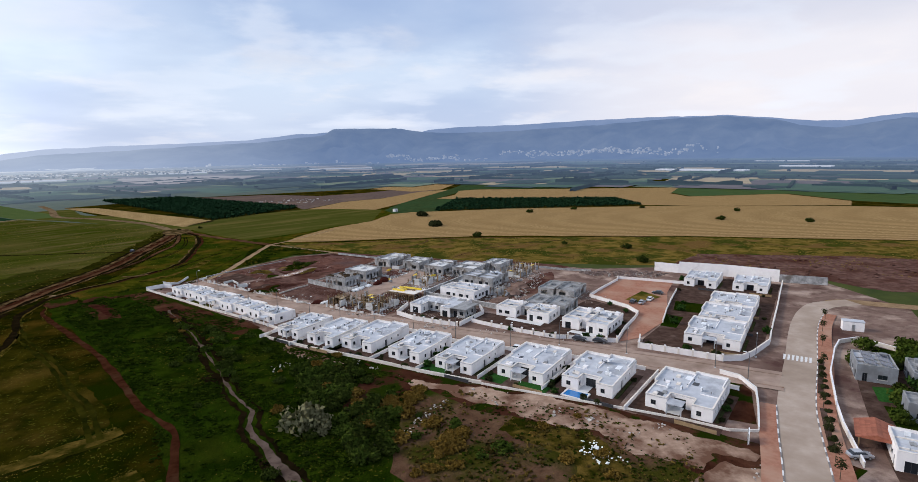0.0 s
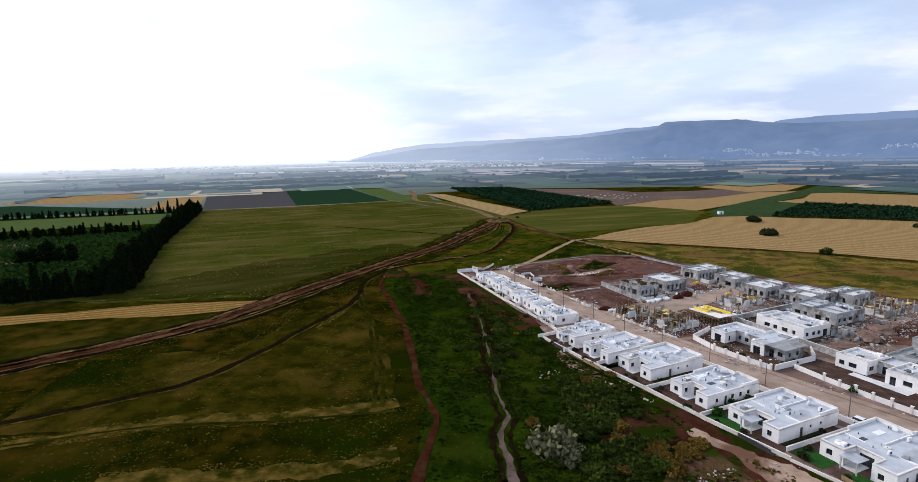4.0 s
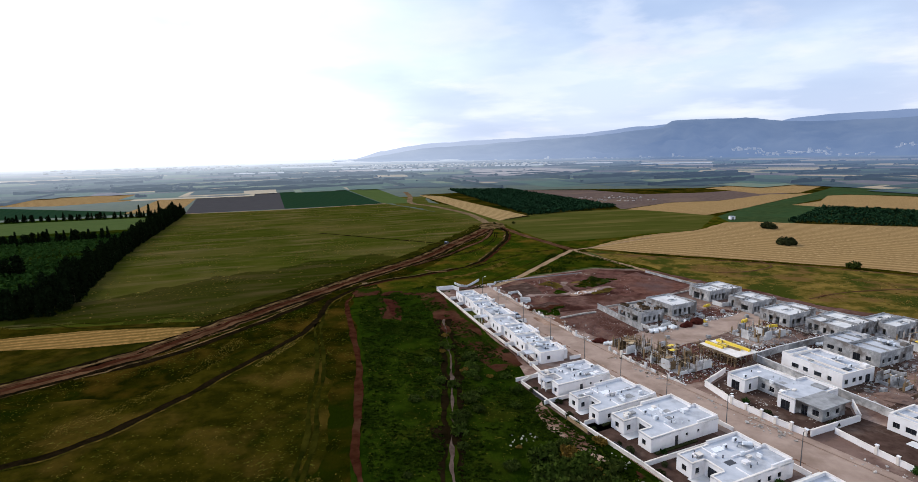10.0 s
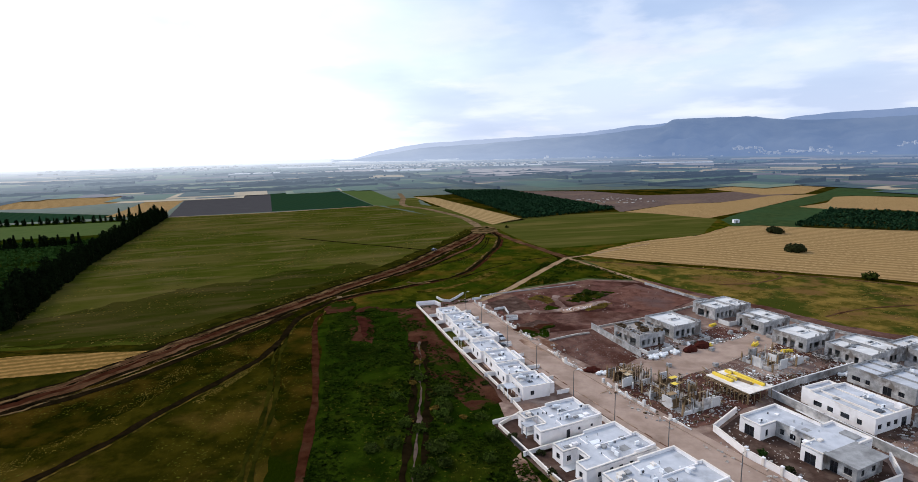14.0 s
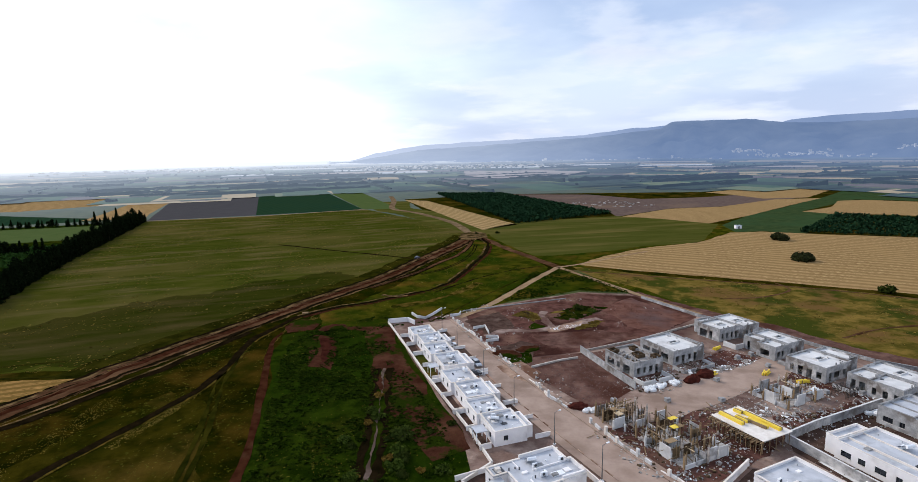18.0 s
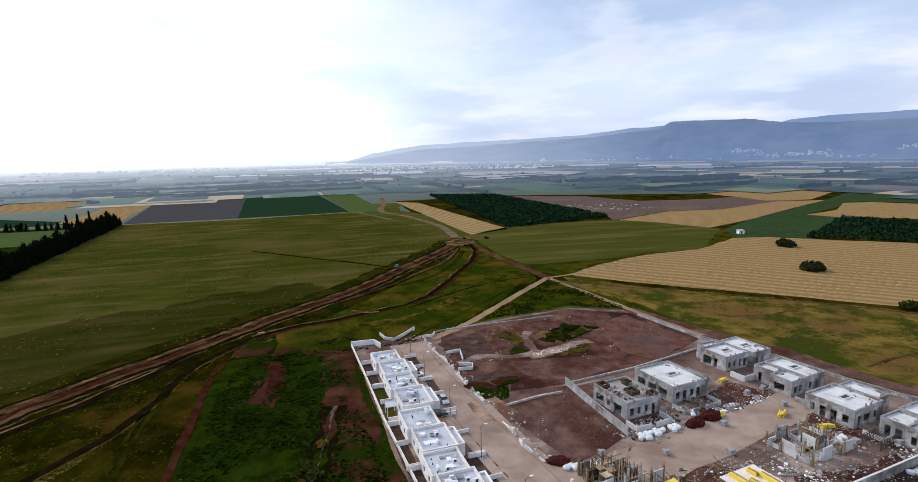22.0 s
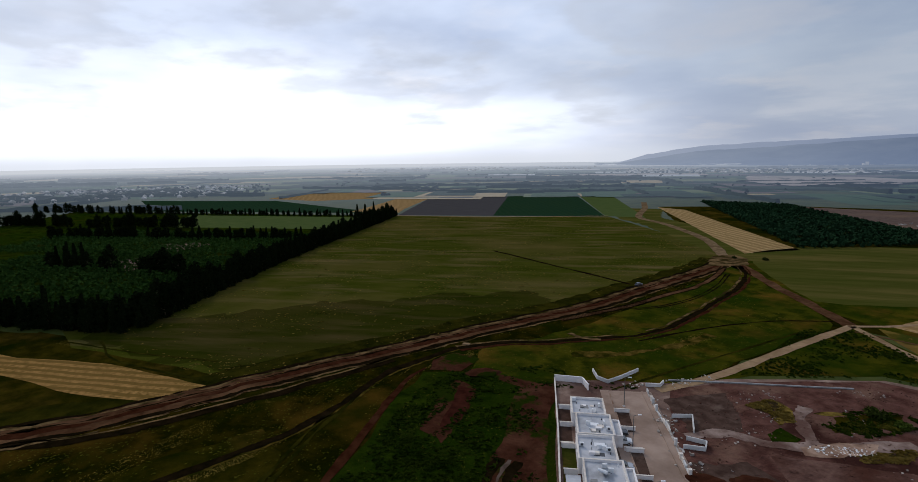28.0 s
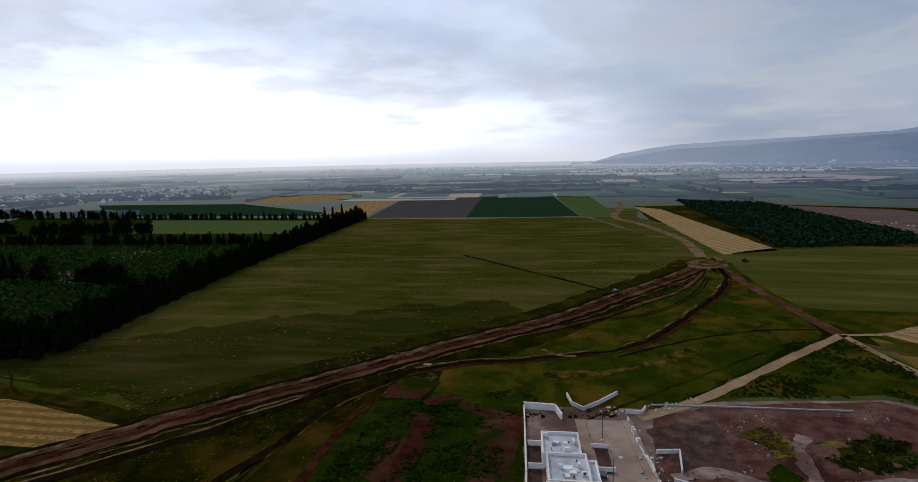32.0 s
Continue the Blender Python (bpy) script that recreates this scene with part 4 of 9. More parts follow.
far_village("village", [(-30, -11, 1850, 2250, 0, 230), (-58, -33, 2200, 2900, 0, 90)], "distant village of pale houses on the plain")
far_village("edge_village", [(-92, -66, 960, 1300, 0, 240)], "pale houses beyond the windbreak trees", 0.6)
bm = bmesh.new()
rnd = random.Random(21)
for az0, az1, s0, s1, n in ((6.5, 14.5, 0.10, 0.24, 110), (17.5, 41.5, 0.20, 0.34, 420), (-8, 6, 0.02, 0.10, 40), (-20, -8, 0.0, 0.06, 26), (14, 18, 0.05, 0.2, 12)):
    for k in range(n):
        az = rnd.triangular(az0, az1) if n > 400 else rnd.uniform(az0, az1)
        p = slope(az, rnd.uniform(s0, s1), FRONT, 2950, 3850, 5.0)
        w, d, h = rnd.uniform(2.5, 6), rnd.uniform(4, 8), rnd.uniform(3, 6) if rnd.random() < 0.96 else rnd.uniform(9, 18)
        box(bm, -w, w, -d, d, -8, h, Matrix.Translation(p) @ Matrix.Rotation(radians(-az) + rnd.uniform(-0.5, 0.5), 4, "Z"))
# town walls glow with painted haze, at least half of their colour
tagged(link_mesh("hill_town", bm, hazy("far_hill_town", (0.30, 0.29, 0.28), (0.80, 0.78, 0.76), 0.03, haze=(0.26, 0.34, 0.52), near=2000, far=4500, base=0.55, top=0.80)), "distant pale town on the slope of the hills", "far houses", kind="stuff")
# pale earth below also has its haze as emission
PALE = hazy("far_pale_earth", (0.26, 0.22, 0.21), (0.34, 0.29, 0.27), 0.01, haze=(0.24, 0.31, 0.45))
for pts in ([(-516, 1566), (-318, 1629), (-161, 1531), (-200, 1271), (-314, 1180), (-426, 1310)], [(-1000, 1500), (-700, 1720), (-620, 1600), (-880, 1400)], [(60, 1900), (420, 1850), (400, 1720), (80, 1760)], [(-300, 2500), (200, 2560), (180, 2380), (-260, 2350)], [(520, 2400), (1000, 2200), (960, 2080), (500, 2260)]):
    patch("far_field", pts, 2.6, PALE, "distant pale bare field with painted haze", "far field", 12.0, 30.0)
patch("far_wood", [(718, 1372), (812, 1290), (554, 884), (500, 940)], 2.2, FAR[1], "distant dark wood with painted haze", "far wood", 10.0, 25.0)

# leaf colour of hedges and trees, haze added as emission
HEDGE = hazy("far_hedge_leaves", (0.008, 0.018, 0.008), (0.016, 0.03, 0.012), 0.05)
bm = bmesh.new()
for k in range(230):
    az = radians(random.uniform(-95, 62))
    r = 760 * (3300 / 760) ** random.random()
    if -62 < math.degrees(az) < 20 and r < 900:
        continue
    a = radians(random.choice((40, 42, 48, 130, 134)))
    L, h = random.uniform(25, 120) * (r / 1500 + 0.5), random.uniform(3, 8)
    m = Matrix.Translation((r * math.sin(az), 80 + r * math.cos(az), 0)) @ Matrix.Rotation(a, 4, "Z")
    n = max(4, int(L / 6))
    top = [h * (0.6 + 0.5 * random.random()) for _ in range(n + 1)]
    for i in range(n):
        x0, x1 = -L + 2 * L * i / n, -L + 2 * L * (i + 1) / n
        v = [bm.verts.new(m @ Vector(q)) for q in ((x0, -3, 0), (x1, -3, 0), (x1, -2, top[i + 1]), (x0, -2, top[i]), (x0, 3, 0), (x1, 3, 0), (x1, 2, top[i + 1]), (x0, 2, top[i]))]
        for q in ((0, 1, 2, 3), (5, 4, 7, 6), (3, 2, 6, 7)):
            bm.faces.new([v[j] for j in q])
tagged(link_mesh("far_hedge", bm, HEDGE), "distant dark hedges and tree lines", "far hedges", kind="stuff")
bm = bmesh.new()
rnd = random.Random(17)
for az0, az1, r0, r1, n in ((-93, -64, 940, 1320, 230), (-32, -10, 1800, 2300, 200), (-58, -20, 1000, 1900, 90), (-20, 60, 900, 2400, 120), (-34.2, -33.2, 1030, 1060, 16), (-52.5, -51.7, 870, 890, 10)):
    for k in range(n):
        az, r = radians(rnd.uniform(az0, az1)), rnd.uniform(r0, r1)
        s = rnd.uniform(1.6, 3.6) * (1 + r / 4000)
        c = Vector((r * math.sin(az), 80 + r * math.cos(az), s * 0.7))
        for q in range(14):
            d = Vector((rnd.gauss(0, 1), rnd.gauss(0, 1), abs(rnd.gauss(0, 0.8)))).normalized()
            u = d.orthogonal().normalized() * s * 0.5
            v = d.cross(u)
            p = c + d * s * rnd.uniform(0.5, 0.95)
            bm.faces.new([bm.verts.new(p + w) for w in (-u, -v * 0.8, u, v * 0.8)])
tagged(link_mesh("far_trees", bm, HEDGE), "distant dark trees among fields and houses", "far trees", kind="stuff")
# greenhouse film with the haze in its glow
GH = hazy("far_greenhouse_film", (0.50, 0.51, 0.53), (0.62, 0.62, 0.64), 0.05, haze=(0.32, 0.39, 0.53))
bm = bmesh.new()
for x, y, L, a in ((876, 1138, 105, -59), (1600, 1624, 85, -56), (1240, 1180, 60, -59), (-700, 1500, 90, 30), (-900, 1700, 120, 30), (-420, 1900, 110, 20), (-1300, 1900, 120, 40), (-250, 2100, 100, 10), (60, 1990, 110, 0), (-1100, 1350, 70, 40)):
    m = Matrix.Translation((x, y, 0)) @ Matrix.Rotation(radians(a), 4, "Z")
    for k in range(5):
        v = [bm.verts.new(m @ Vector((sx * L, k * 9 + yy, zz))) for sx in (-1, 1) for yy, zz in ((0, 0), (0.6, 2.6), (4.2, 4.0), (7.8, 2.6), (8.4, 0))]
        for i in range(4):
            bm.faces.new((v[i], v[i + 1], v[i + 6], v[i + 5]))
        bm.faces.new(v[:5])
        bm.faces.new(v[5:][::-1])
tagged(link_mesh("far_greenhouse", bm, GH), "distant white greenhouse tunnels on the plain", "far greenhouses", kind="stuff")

# ---- estate: ground, streets, walls ----
ES, EN = Vector((0.712, -0.702)), Vector((0.702, 0.712))


def sn(s, n):
    """A place from the way along the street and across it."""
    return tuple(ES * s + EN * n)


patch("estate_ground", [(-84, 257), (-62, 276), (-52, 291), (-25, 317), (0, 321), (20, 297), (52, 274), (80, 262), (120, 234), (150, 227), (197, 182), (190, 140), (150, 100), (100, 62), (70, 60), (66, 84), (58, 96), (48, 108), (30, 122), (3, 147), (-24, 174), (-34, 194)],
      0.07, site, "dusty reddish earth of the housing estate", "ground", 0.6)
patch("empty_lot", [(-60, 273), (-51, 289), (-26, 315), (-2, 317), (19, 294), (2, 266), (-15, 249), (-38, 233), (-50, 252)], 0.10, lot_soil, "empty building lot of red-brown soil", "building lot", 0.8)
patch("empty_lot", [(-37, 233), (-15, 248), (1, 228), (-8, 213), (-20, 223)], 0.11, purple_soil, "stony grey-purple building lot", "building lot", 0.8)
yellow_weeds = mat("yellow_weeds", (0.060, 0.045, 0.008), (0.20, 0.135, 0.030), 0.5, 0.95, (0.030, 0.020, 0.008), 0.16, bump=0.8, bscale=1.5, lo3=0.50, hi3=0.58, dist=0.5)
lot_dust = mat("lot_dust", (0.17, 0.115, 0.092), (0.30, 0.22, 0.185), 0.35, 0.95, (0.11, 0.062, 0.048), 0.10, bump=0.8, bscale=1.2, dist=0.3, lo3=0.45, hi3=0.6)
strip("lot_path", [(-47.2, 253.5), (-40.8, 260.5), (-33.6, 263.6), (-28.3, 266.5), (-22.7, 271.5), (-13.9, 283)], lambda s: 2.6 + 1.6 * s, 0.14, lot_dust, "dusty worn path over the empty lot", "path", 1.6, 1.2)
strip("lot_path", [(-34.3, 286), (-33.4, 280), (-31, 274.2), (-28.2, 268)], 2.4, 0.137, lot_dust, "dusty worn path over the empty lot", "path", 1.4, 1.2)
patch("lot_path", [(-29, 266), (-25.2, 271.7), (-18.5, 277.7), (-17.6, 273.2), (-23.9, 265.6), (-27.5, 263.3)], 0.145, pale_soil, "pale trampled spoil on the empty lot", "bare earth", 1.6, 1.2)
for pts, mt, lb in (([(-42.3, 244.5), (-34.2, 252), (-27.8, 249.3), (-29, 238), (-34.3, 235.6)], garden, "dark damp soil on the lot"), ([(-59.4, 267), (-49.5, 280), (-44, 272), (-39.5, 264), (-47, 254.8)], garden, "dark damp soil on the lot"), ([(-33, 259), (-24, 264), (-12, 270), (0, 268), (-14, 252), (-26, 250)], purple_soil, "stony grey rubble ground on the lot"),
                    ([(-28.5, 284.6), (-24.2, 291.3), (-17.4, 296), (-15.6, 290.4), (-21.9, 284), (-26.4, 277)], olive_grass, "green weeds on the lot"), ([(-20.8, 269), (-16.2, 277.7), (-12, 280), (-14, 273)], yellow_weeds, "dry weeds on the lot"), ([(-44.1, 277), (-41.1, 284.8), (-35.5, 281.7), (-33.3, 276), (-35.1, 272.6), (-39.1, 276.4)], yellow_weeds, "yellow weeds on the lot"), ([(-32.6, 283.6), (-30.2, 287.3), (-26.3, 289), (-28.6, 284.9)], yellow_weeds, "yellow weeds on the lot"), ([(-35.9, 266.3), (-34.7, 271.3), (-30, 269.2), (-30.7, 266.3), (-34, 263.7)], lush, "green weeds on the lot"),
                    ([(-6, 315), (17, 294), (6, 272), (-4, 276), (-14, 296)], red_lot, "red bare earth of the lot"), ([(-36, 240), (-30, 243), (-28, 236), (-33, 232)], lush, "green weeds on the lot")):
    patch("lot_patch", pts, 0.12 + 0.003 * (mt is lush), mt, lb, "bare earth", 1.8, 1.5)
patch("pale_apron", [(-36, 231), (-31, 235.5), (-24, 230.4), (-25, 222.5), (-30.2, 223.5)], 0.20, pale_soil, "pale broken paving by the lot wall", "bare earth", 1.0, 1.5)
strip("site_road", [(-12, 205), (-4, 211), (6, 219), (16, 230), (24, 240), (33, 249), (38, 258)], lambda s: 8.5 + 3.5 * math.sin(math.pi * s), 0.13, street_mat, "dusty pale building site road", "site road", 0.8)
strip("site_road", [(46, 186), (56, 196), (66, 208), (74, 220), (84, 232)], 7.0, 0.13, site, "rough building site road", "site road", 1.2)
patch("far_rubble_ground", [(150, 228), (200, 183), (206, 160), (240, 150), (420, 60), (380, 130), (255, 220), (190, 250)], 0.06, purple_soil, "stony grey-purple waste ground", "waste ground", 2.0)
strip("dirt_road", [(172, 155), (180, 153), (194, 141), (230, 110), (300, 60)], 7.0, 0.15, pale_track, "pale dirt road past the estate", "dirt road", 0.8)

STREET = [sn(*q) for q in ((-233, 140.5), (-215, 139), (-195, 137.6), (-170, 136.5), (-140, 136), (-110, 136.8), (-85, 138.6), (-60, 141), (-35, 143), (-15, 144.2), (-2, 144.8))]
strip("street", STREET, 8.0, 0.15, street_mat, "dusty pale estate street", "street", 0.15)
strip("pavement", STREET, 2.2, 0.24, street_mat, "dusty pavement along the street", "pavement", 0.05, offset=5.1)
strip("pavement", STREET, 2.2, 0.24, street_mat, "dusty paved strip along the street", "pavement", 0.05, offset=-5.1)
ROAD = [(-70, -82), (-20, -28), (40, 36), (57, 54.5), (73.1, 72), (82, 82), (91.4, 92.1), (102, 102), (112.8, 111.6), (123, 121), (134.3, 131.4), (145, 140.5), (155.6, 148.2), (166.5, 153.5), (180, 153)]
strip("road", ROAD, 7.4, 0.16, road_mat, "worn dusty asphalt road", "road", 0.0)
strip("pavement", ROAD[:7], 3.4, 0.28, paver, "red paved pavement with kerb", "pavement", 0.0, offset=5.5)
strip("pavement", ROAD[:13], 3.6, 0.28, paver, "red paved pavement with young trees", "pavement", 0.0, offset=-5.6)
patch("paved_court", [(77, 141), (84, 142), (100, 153), (113, 169), (125, 186), (137, 199), (118, 212), (92, 190), (99, 173), (97, 163), (86, 151)], 0.2, paver, "red paved dead-end court", "pavement")
patch("court_island", [(103, 181), (116, 190), (118, 180), (106, 175)], 0.30, olive, "grass island in the paved court", "grass")
for a, b in ((0.0, 1.0),):
    for k in range(7):
        p = Vector((111.9, 116.5)).lerp(Vector((117.0, 111.6)), (k + 0.5) / 7)
        patch("crossing_stripe", [p + Vector((-0.2, -0.2)) + Vector((-0.25, 0.25)), p + Vector((3.0, 2.8)) + Vector((-0.25, 0.25)), p + Vector((3.0, 2.8)) + Vector((0.2, -0.2)), p + Vector((0, -0.2))], 0.18, kerb_white, "white painted crossing stripe", "road marking")


def kerb(line_pts, off, name_label, mats=None):
    line = spline(line_pts, 1.0)
    nn = normals(line)
    bms = [bmesh.new(), bmesh.new()]
    for i in range(0, len(line) - 1):
        a, b = line[i] + nn[i] * off, line[i + 1] + nn[i + 1] * off
        d = (b - a)
        m = Matrix.Translation((a.x, a.y, 0)) @ Matrix.Rotation(math.atan2(d.y, d.x), 4, "Z")
        box(bms[(i // 2) % 2], 0.01, d.length - 0.01, -0.13, 0.13, 0.05, 0.33, m)
    e = thing("kerb", Matrix(), name_label, "kerb", "", "structure")
    tagged(part("white_stones", bms[0], mats[0] if mats else kerb_white, e), kind="stuff")
    tagged(part("dark_stones", bms[1], mats[1] if mats else kerb_dark, e), kind="stuff")


kerb(ROAD[1:7], 3.8, "black and white painted kerb stones")
kerb(ROAD[1:13], -3.8, "black and white painted kerb stones")
kerb(STREET, 4.05, "dusty kerb stones along the street", (street_mat, street_mat))
kerb(STREET, -4.05, "dusty kerb stones along the street", (street_mat, pale_soil))


def wall_line(name, pts, h, t, material, label, z=0.0, cope=None, gaps=()):
    """A standing wall along straight lines, in lengths with a coping; gaps are the lengths left out."""
    e = thing(name, Matrix(), label, "wall")
    for i, (a, b) in enumerate(zip(pts, pts[1:])):
        if i in gaps:
            continue
        a, b = Vector(a), Vector(b)
        d = b - a
        m = Matrix.Translation((a.x, a.y, z)) @ Matrix.Rotation(math.atan2(d.y, d.x), 4, "Z")
        bm = bmesh.new()
        box(bm, 0, d.length, -t / 2, t / 2, -0.1, h, m)
        part("wall_length", bm, material, e)
        if cope:
            bm = bmesh.new()
            box(bm, -t / 2, d.length + t / 2 - 0.01, -t / 2 - 0.05, t / 2 + 0.05, h, h + 0.08, m)
            part("coping", bm, cope, e)
    return e


BACK = [(-83.6, 256.3), (-66.5, 235.6), (-52.4, 218), (-32.2, 194.6), (-24.0, 184.0), (-27.5, 176.5), (-13.5, 162.3), (2.4, 148.3), (15.0, 136.0), (28.5, 124.2)]
wall_line("garden_wall", BACK, 0.85, 0.25, stone, "low pale stone wall along the back gardens", 0, stone)
wall_line("garden_wall", [(28.5, 124.0), (41.5, 113.6), (55.5, 102.5), (64.5, 95.0), (70.9, 88.3), (76.2, 86.4)], 0.6, 0.25, stone, "low pale wall behind the gardens", 0, None)
wall_line("garden_wall", [(76.2, 86.4), (84, 95), (89.7, 101.8), (91.3, 108.9), (89.0, 113.0)], 1.2, 0.25, plaster, "white curved garden wall at the street corner", 0, kerb_white)
wall_line("garden_wall", [(-83.6, 256.3), (-77.7, 260.2), (-74.0, 257.6)], 1.6, 0.25, plaster, "white garden wall at the end of the row", 0, plaster)
wall_line("retaining_wall", [(-80.1, 268.5), (-76.5, 265.2), (-73.0, 264.8)], 1.0, 0.3, slab_mat, "pale concrete wing wall of the drain outlet")
wall_line("retaining_wall", [(-73.0, 264.8), (-72.2, 270), (-71.7, 277.5)], 1.0, 0.3, slab_mat, "pale concrete wing wall of the drain outlet")
wall_line("retaining_wall", [(-65.3, 270), (-62.6, 272.2), (-63.1, 275.0)], 1.0, 0.3, slab_mat, "pale concrete kerb wall at the street end")
wall_line("lot_wall", [(-27, 232.4), (-20.4, 239.6), (-15.8, 243.2)], 0.6, 0.4, rubble_mat, "low rubble wall between two lots")


def broken_wall(pts, seed, label, top=1.3, pillars=0.28, gaps=0.16):
    """A half-built stone wall: pieces of uneven height, gate pillars and gaps."""
    rnd = random.Random(seed)
    e = thing("broken_wall", Matrix(), label, "wall", "half-built street walls")
    line = spline(pts, 1.6)
    for a, b in zip(line, line[1:]):
        if rnd.random() < gaps:
            continue
        d = b - a
        m = Matrix.Translation((a.x, a.y, 0)) @ Matrix.Rotation(math.atan2(d.y, d.x) + rnd.uniform(-0.05, 0.05), 4, "Z")
        h = top * rnd.choice((0.35, 0.5, 0.8, 1.0))
        bm = bmesh.new()
        v = box(bm, 0, d.length * rnd.uniform(0.8, 0.99), -0.16, 0.16, -0.1, h, m)
        v[5].co.z *= rnd.uniform(0.6, 1.0)
        v[7].co.z = v[5].co.z
        part("wall_piece", bm, rnd.choice((stone, slab_mat, rubble_mat)) if pillars else rubble_mat, e)
        if rnd.random() < pillars:
            bm = bmesh.new()
            box(bm, -0.28, 0.28, -0.28, 0.28, -0.1, rnd.uniform(1.4, 2.1), m)
            part("pillar", bm, rnd.choice((stone, slab_mat)), e)
    return e


broken_wall([(-64.5, 268.5), (-56.8, 259.5), (-49.7, 252), (-43.5, 244.2), (-36.4, 236.2), (-32.5, 232)], 1, "half-built pale stone wall along the street")
broken_wall([(-25.8, 224.3), (-22.4, 220.4), (-19.2, 216), (-14, 211.5)], 2, "half-built pale stone wall along the street")
broken_wall([(-8, 206), (-2, 199.5), (5, 193), (12, 187.5)], 3, "half-built block wall before the building site", 1.0)
wall_line("lot_wall", [(-63.1, 277.5), (-49.4, 289), (-38, 298), (-29, 305.4)], 0.4, 0.45, concrete, "low raw concrete footing round the empty lot")
wall_line("lot_wall", [(-52.8, 258.9), (-49.6, 262.1), (-46.3, 255.7)], 1.0, 0.25, slab_mat, "low pale walls of an unfinished bin bay")
wall_line("lot_wall", [(-45.1, 248.4), (-41.6, 250.5), (-42.5, 253.1), (-46.2, 252)], 1.0, 0.25, slab_mat, "low pale walls of an unfinished bin bay")
wall_line("site_wall", [(-15.7, 248.3), (-7.6, 237.4), (0.6, 226.8)], 2.0, 0.25, block, "bare grey block wall of the lot", 0, concrete)
wall_line("site_wall", [(-15.7, 248.3), (0.5, 264.2), (17.5, 284.5)], 0.6, 0.35, rubble_mat, "low rough stone wall behind the shells")
wall_line("site_wall", [(-0.3, 314.5), (19.8, 294.5), (37.5, 284.5), (51.5, 272.0), (62, 264.0), (78.3, 258.2), (92, 247), (103.2, 236.2), (113.7, 229)], 1.0, 0.3, block, "long grey block wall at the back of the estate", 0, concrete)
wall_line("site_wall", [(30.2, 210.7), (37.5, 218.6), (44, 224.8), (54, 234.5)], 2.0, 0.25, block, "bare grey block wall round the plot", 0, slab_mat)
wall_line("site_wall", [(30.4, 210.3), (39, 200), (48.1, 189.2), (53, 183.4)], 2.0, 0.25, block, "bare grey retaining wall between plots", 0, slab_mat)
wall_line("garden_wall", [(21.8, 198.8), (16.3, 188.8), (21.3, 180.4), (28.8, 172.9), (33.6, 169.3)], 1.5, 0.25, plaster, "white garden wall with gateway", 0, stone)
wall_line("garden_wall", [(34.6, 169.6), (46.1, 180.0), (46.8, 187.6)], 1.5, 0.25, plaster, "white garden wall", 0, stone)
wall_line("garden_wall", [(39.6, 172.6), (44.6, 166.0), (52, 157.4), (59.9, 149.4), (63, 148.3)], 1.2, 0.25, plaster, "white stone garden wall along the street", 0, stone)
wall_line("garden_wall", [(63.4, 147.9), (70, 143.2), (76.0, 140.8), (84, 150), (93, 158.5), (97.5, 163.5), (98.2, 171.5), (92.4, 188.5)], 1.3, 0.25, plaster, "white curved garden wall", 0, stone)
wall_line("garden_wall", [(92.4, 189.2), (104, 199.3), (116.6, 209.5), (118.3, 212.8), (128, 205), (140, 195)], 1.2, 0.25, plaster, "white wall round the paved court", 0, stone)
wall_line("garden_wall", [(84.0, 141.2), (79.6, 135.0), (87.5, 127.6), (95.5, 119.8), (100.5, 118.6), (105.9, 120.4), (117.4, 126.6), (130, 138.5), (148, 155), (164, 170), (177.5, 182.5)], 1.7, 0.3, plaster, "white boundary wall with stone coping", 0, stone)
wall_line("garden_wall", [(100, 153.0), (110, 165), (122, 178.5), (130, 187)], 1.0, 0.25, plaster, "low white wall beside the paved court", 0, stone)
for pts in ([(21.3, 180.4), (28.8, 172.9), (33.6, 169.3)], [(44.6, 166.0), (52, 157.4), (59.9, 149.4)], [(63.4, 147.9), (70, 143.2), (76.0, 140.8)], [(79.6, 135.0), (87.5, 127.6), (95.5, 119.8)]):
    line = spline(pts, 3.0)
    for k, p in enumerate(line):
        pl = thing("gate_pillar", pose(p.x, p.y, 0, 0, 0, 45), "pale stone pillar of a garden wall", "pillar", "garden wall pillars")
        part("shaft", B((-0.24, 0.24, -0.24, 0.24, -0.1, 1.75 if k % 2 else 2.0)), stone, pl)
        part("cap", B((-0.3, 0.3, -0.3, 0.3, 1.753 if k % 2 else 2.003, 1.88 if k % 2 else 2.13)), plaster, pl)
wall_line("noise_wall", [(143.5, 222.3), (150.8, 214.0)], 4.2, 0.3, plaster, "tall pale concrete boundary wall")
wall_line("noise_wall", [(150.8, 214.0), (166.5, 201.0), (179.3, 186.0)], 5.4, 0.3, plaster, "tall pale concrete boundary wall")
wall_line("noise_wall", [(179.3, 186.0), (193.2, 175.5)], 3.4, 0.3, block, "grey concrete boundary wall")

# ---- houses ----


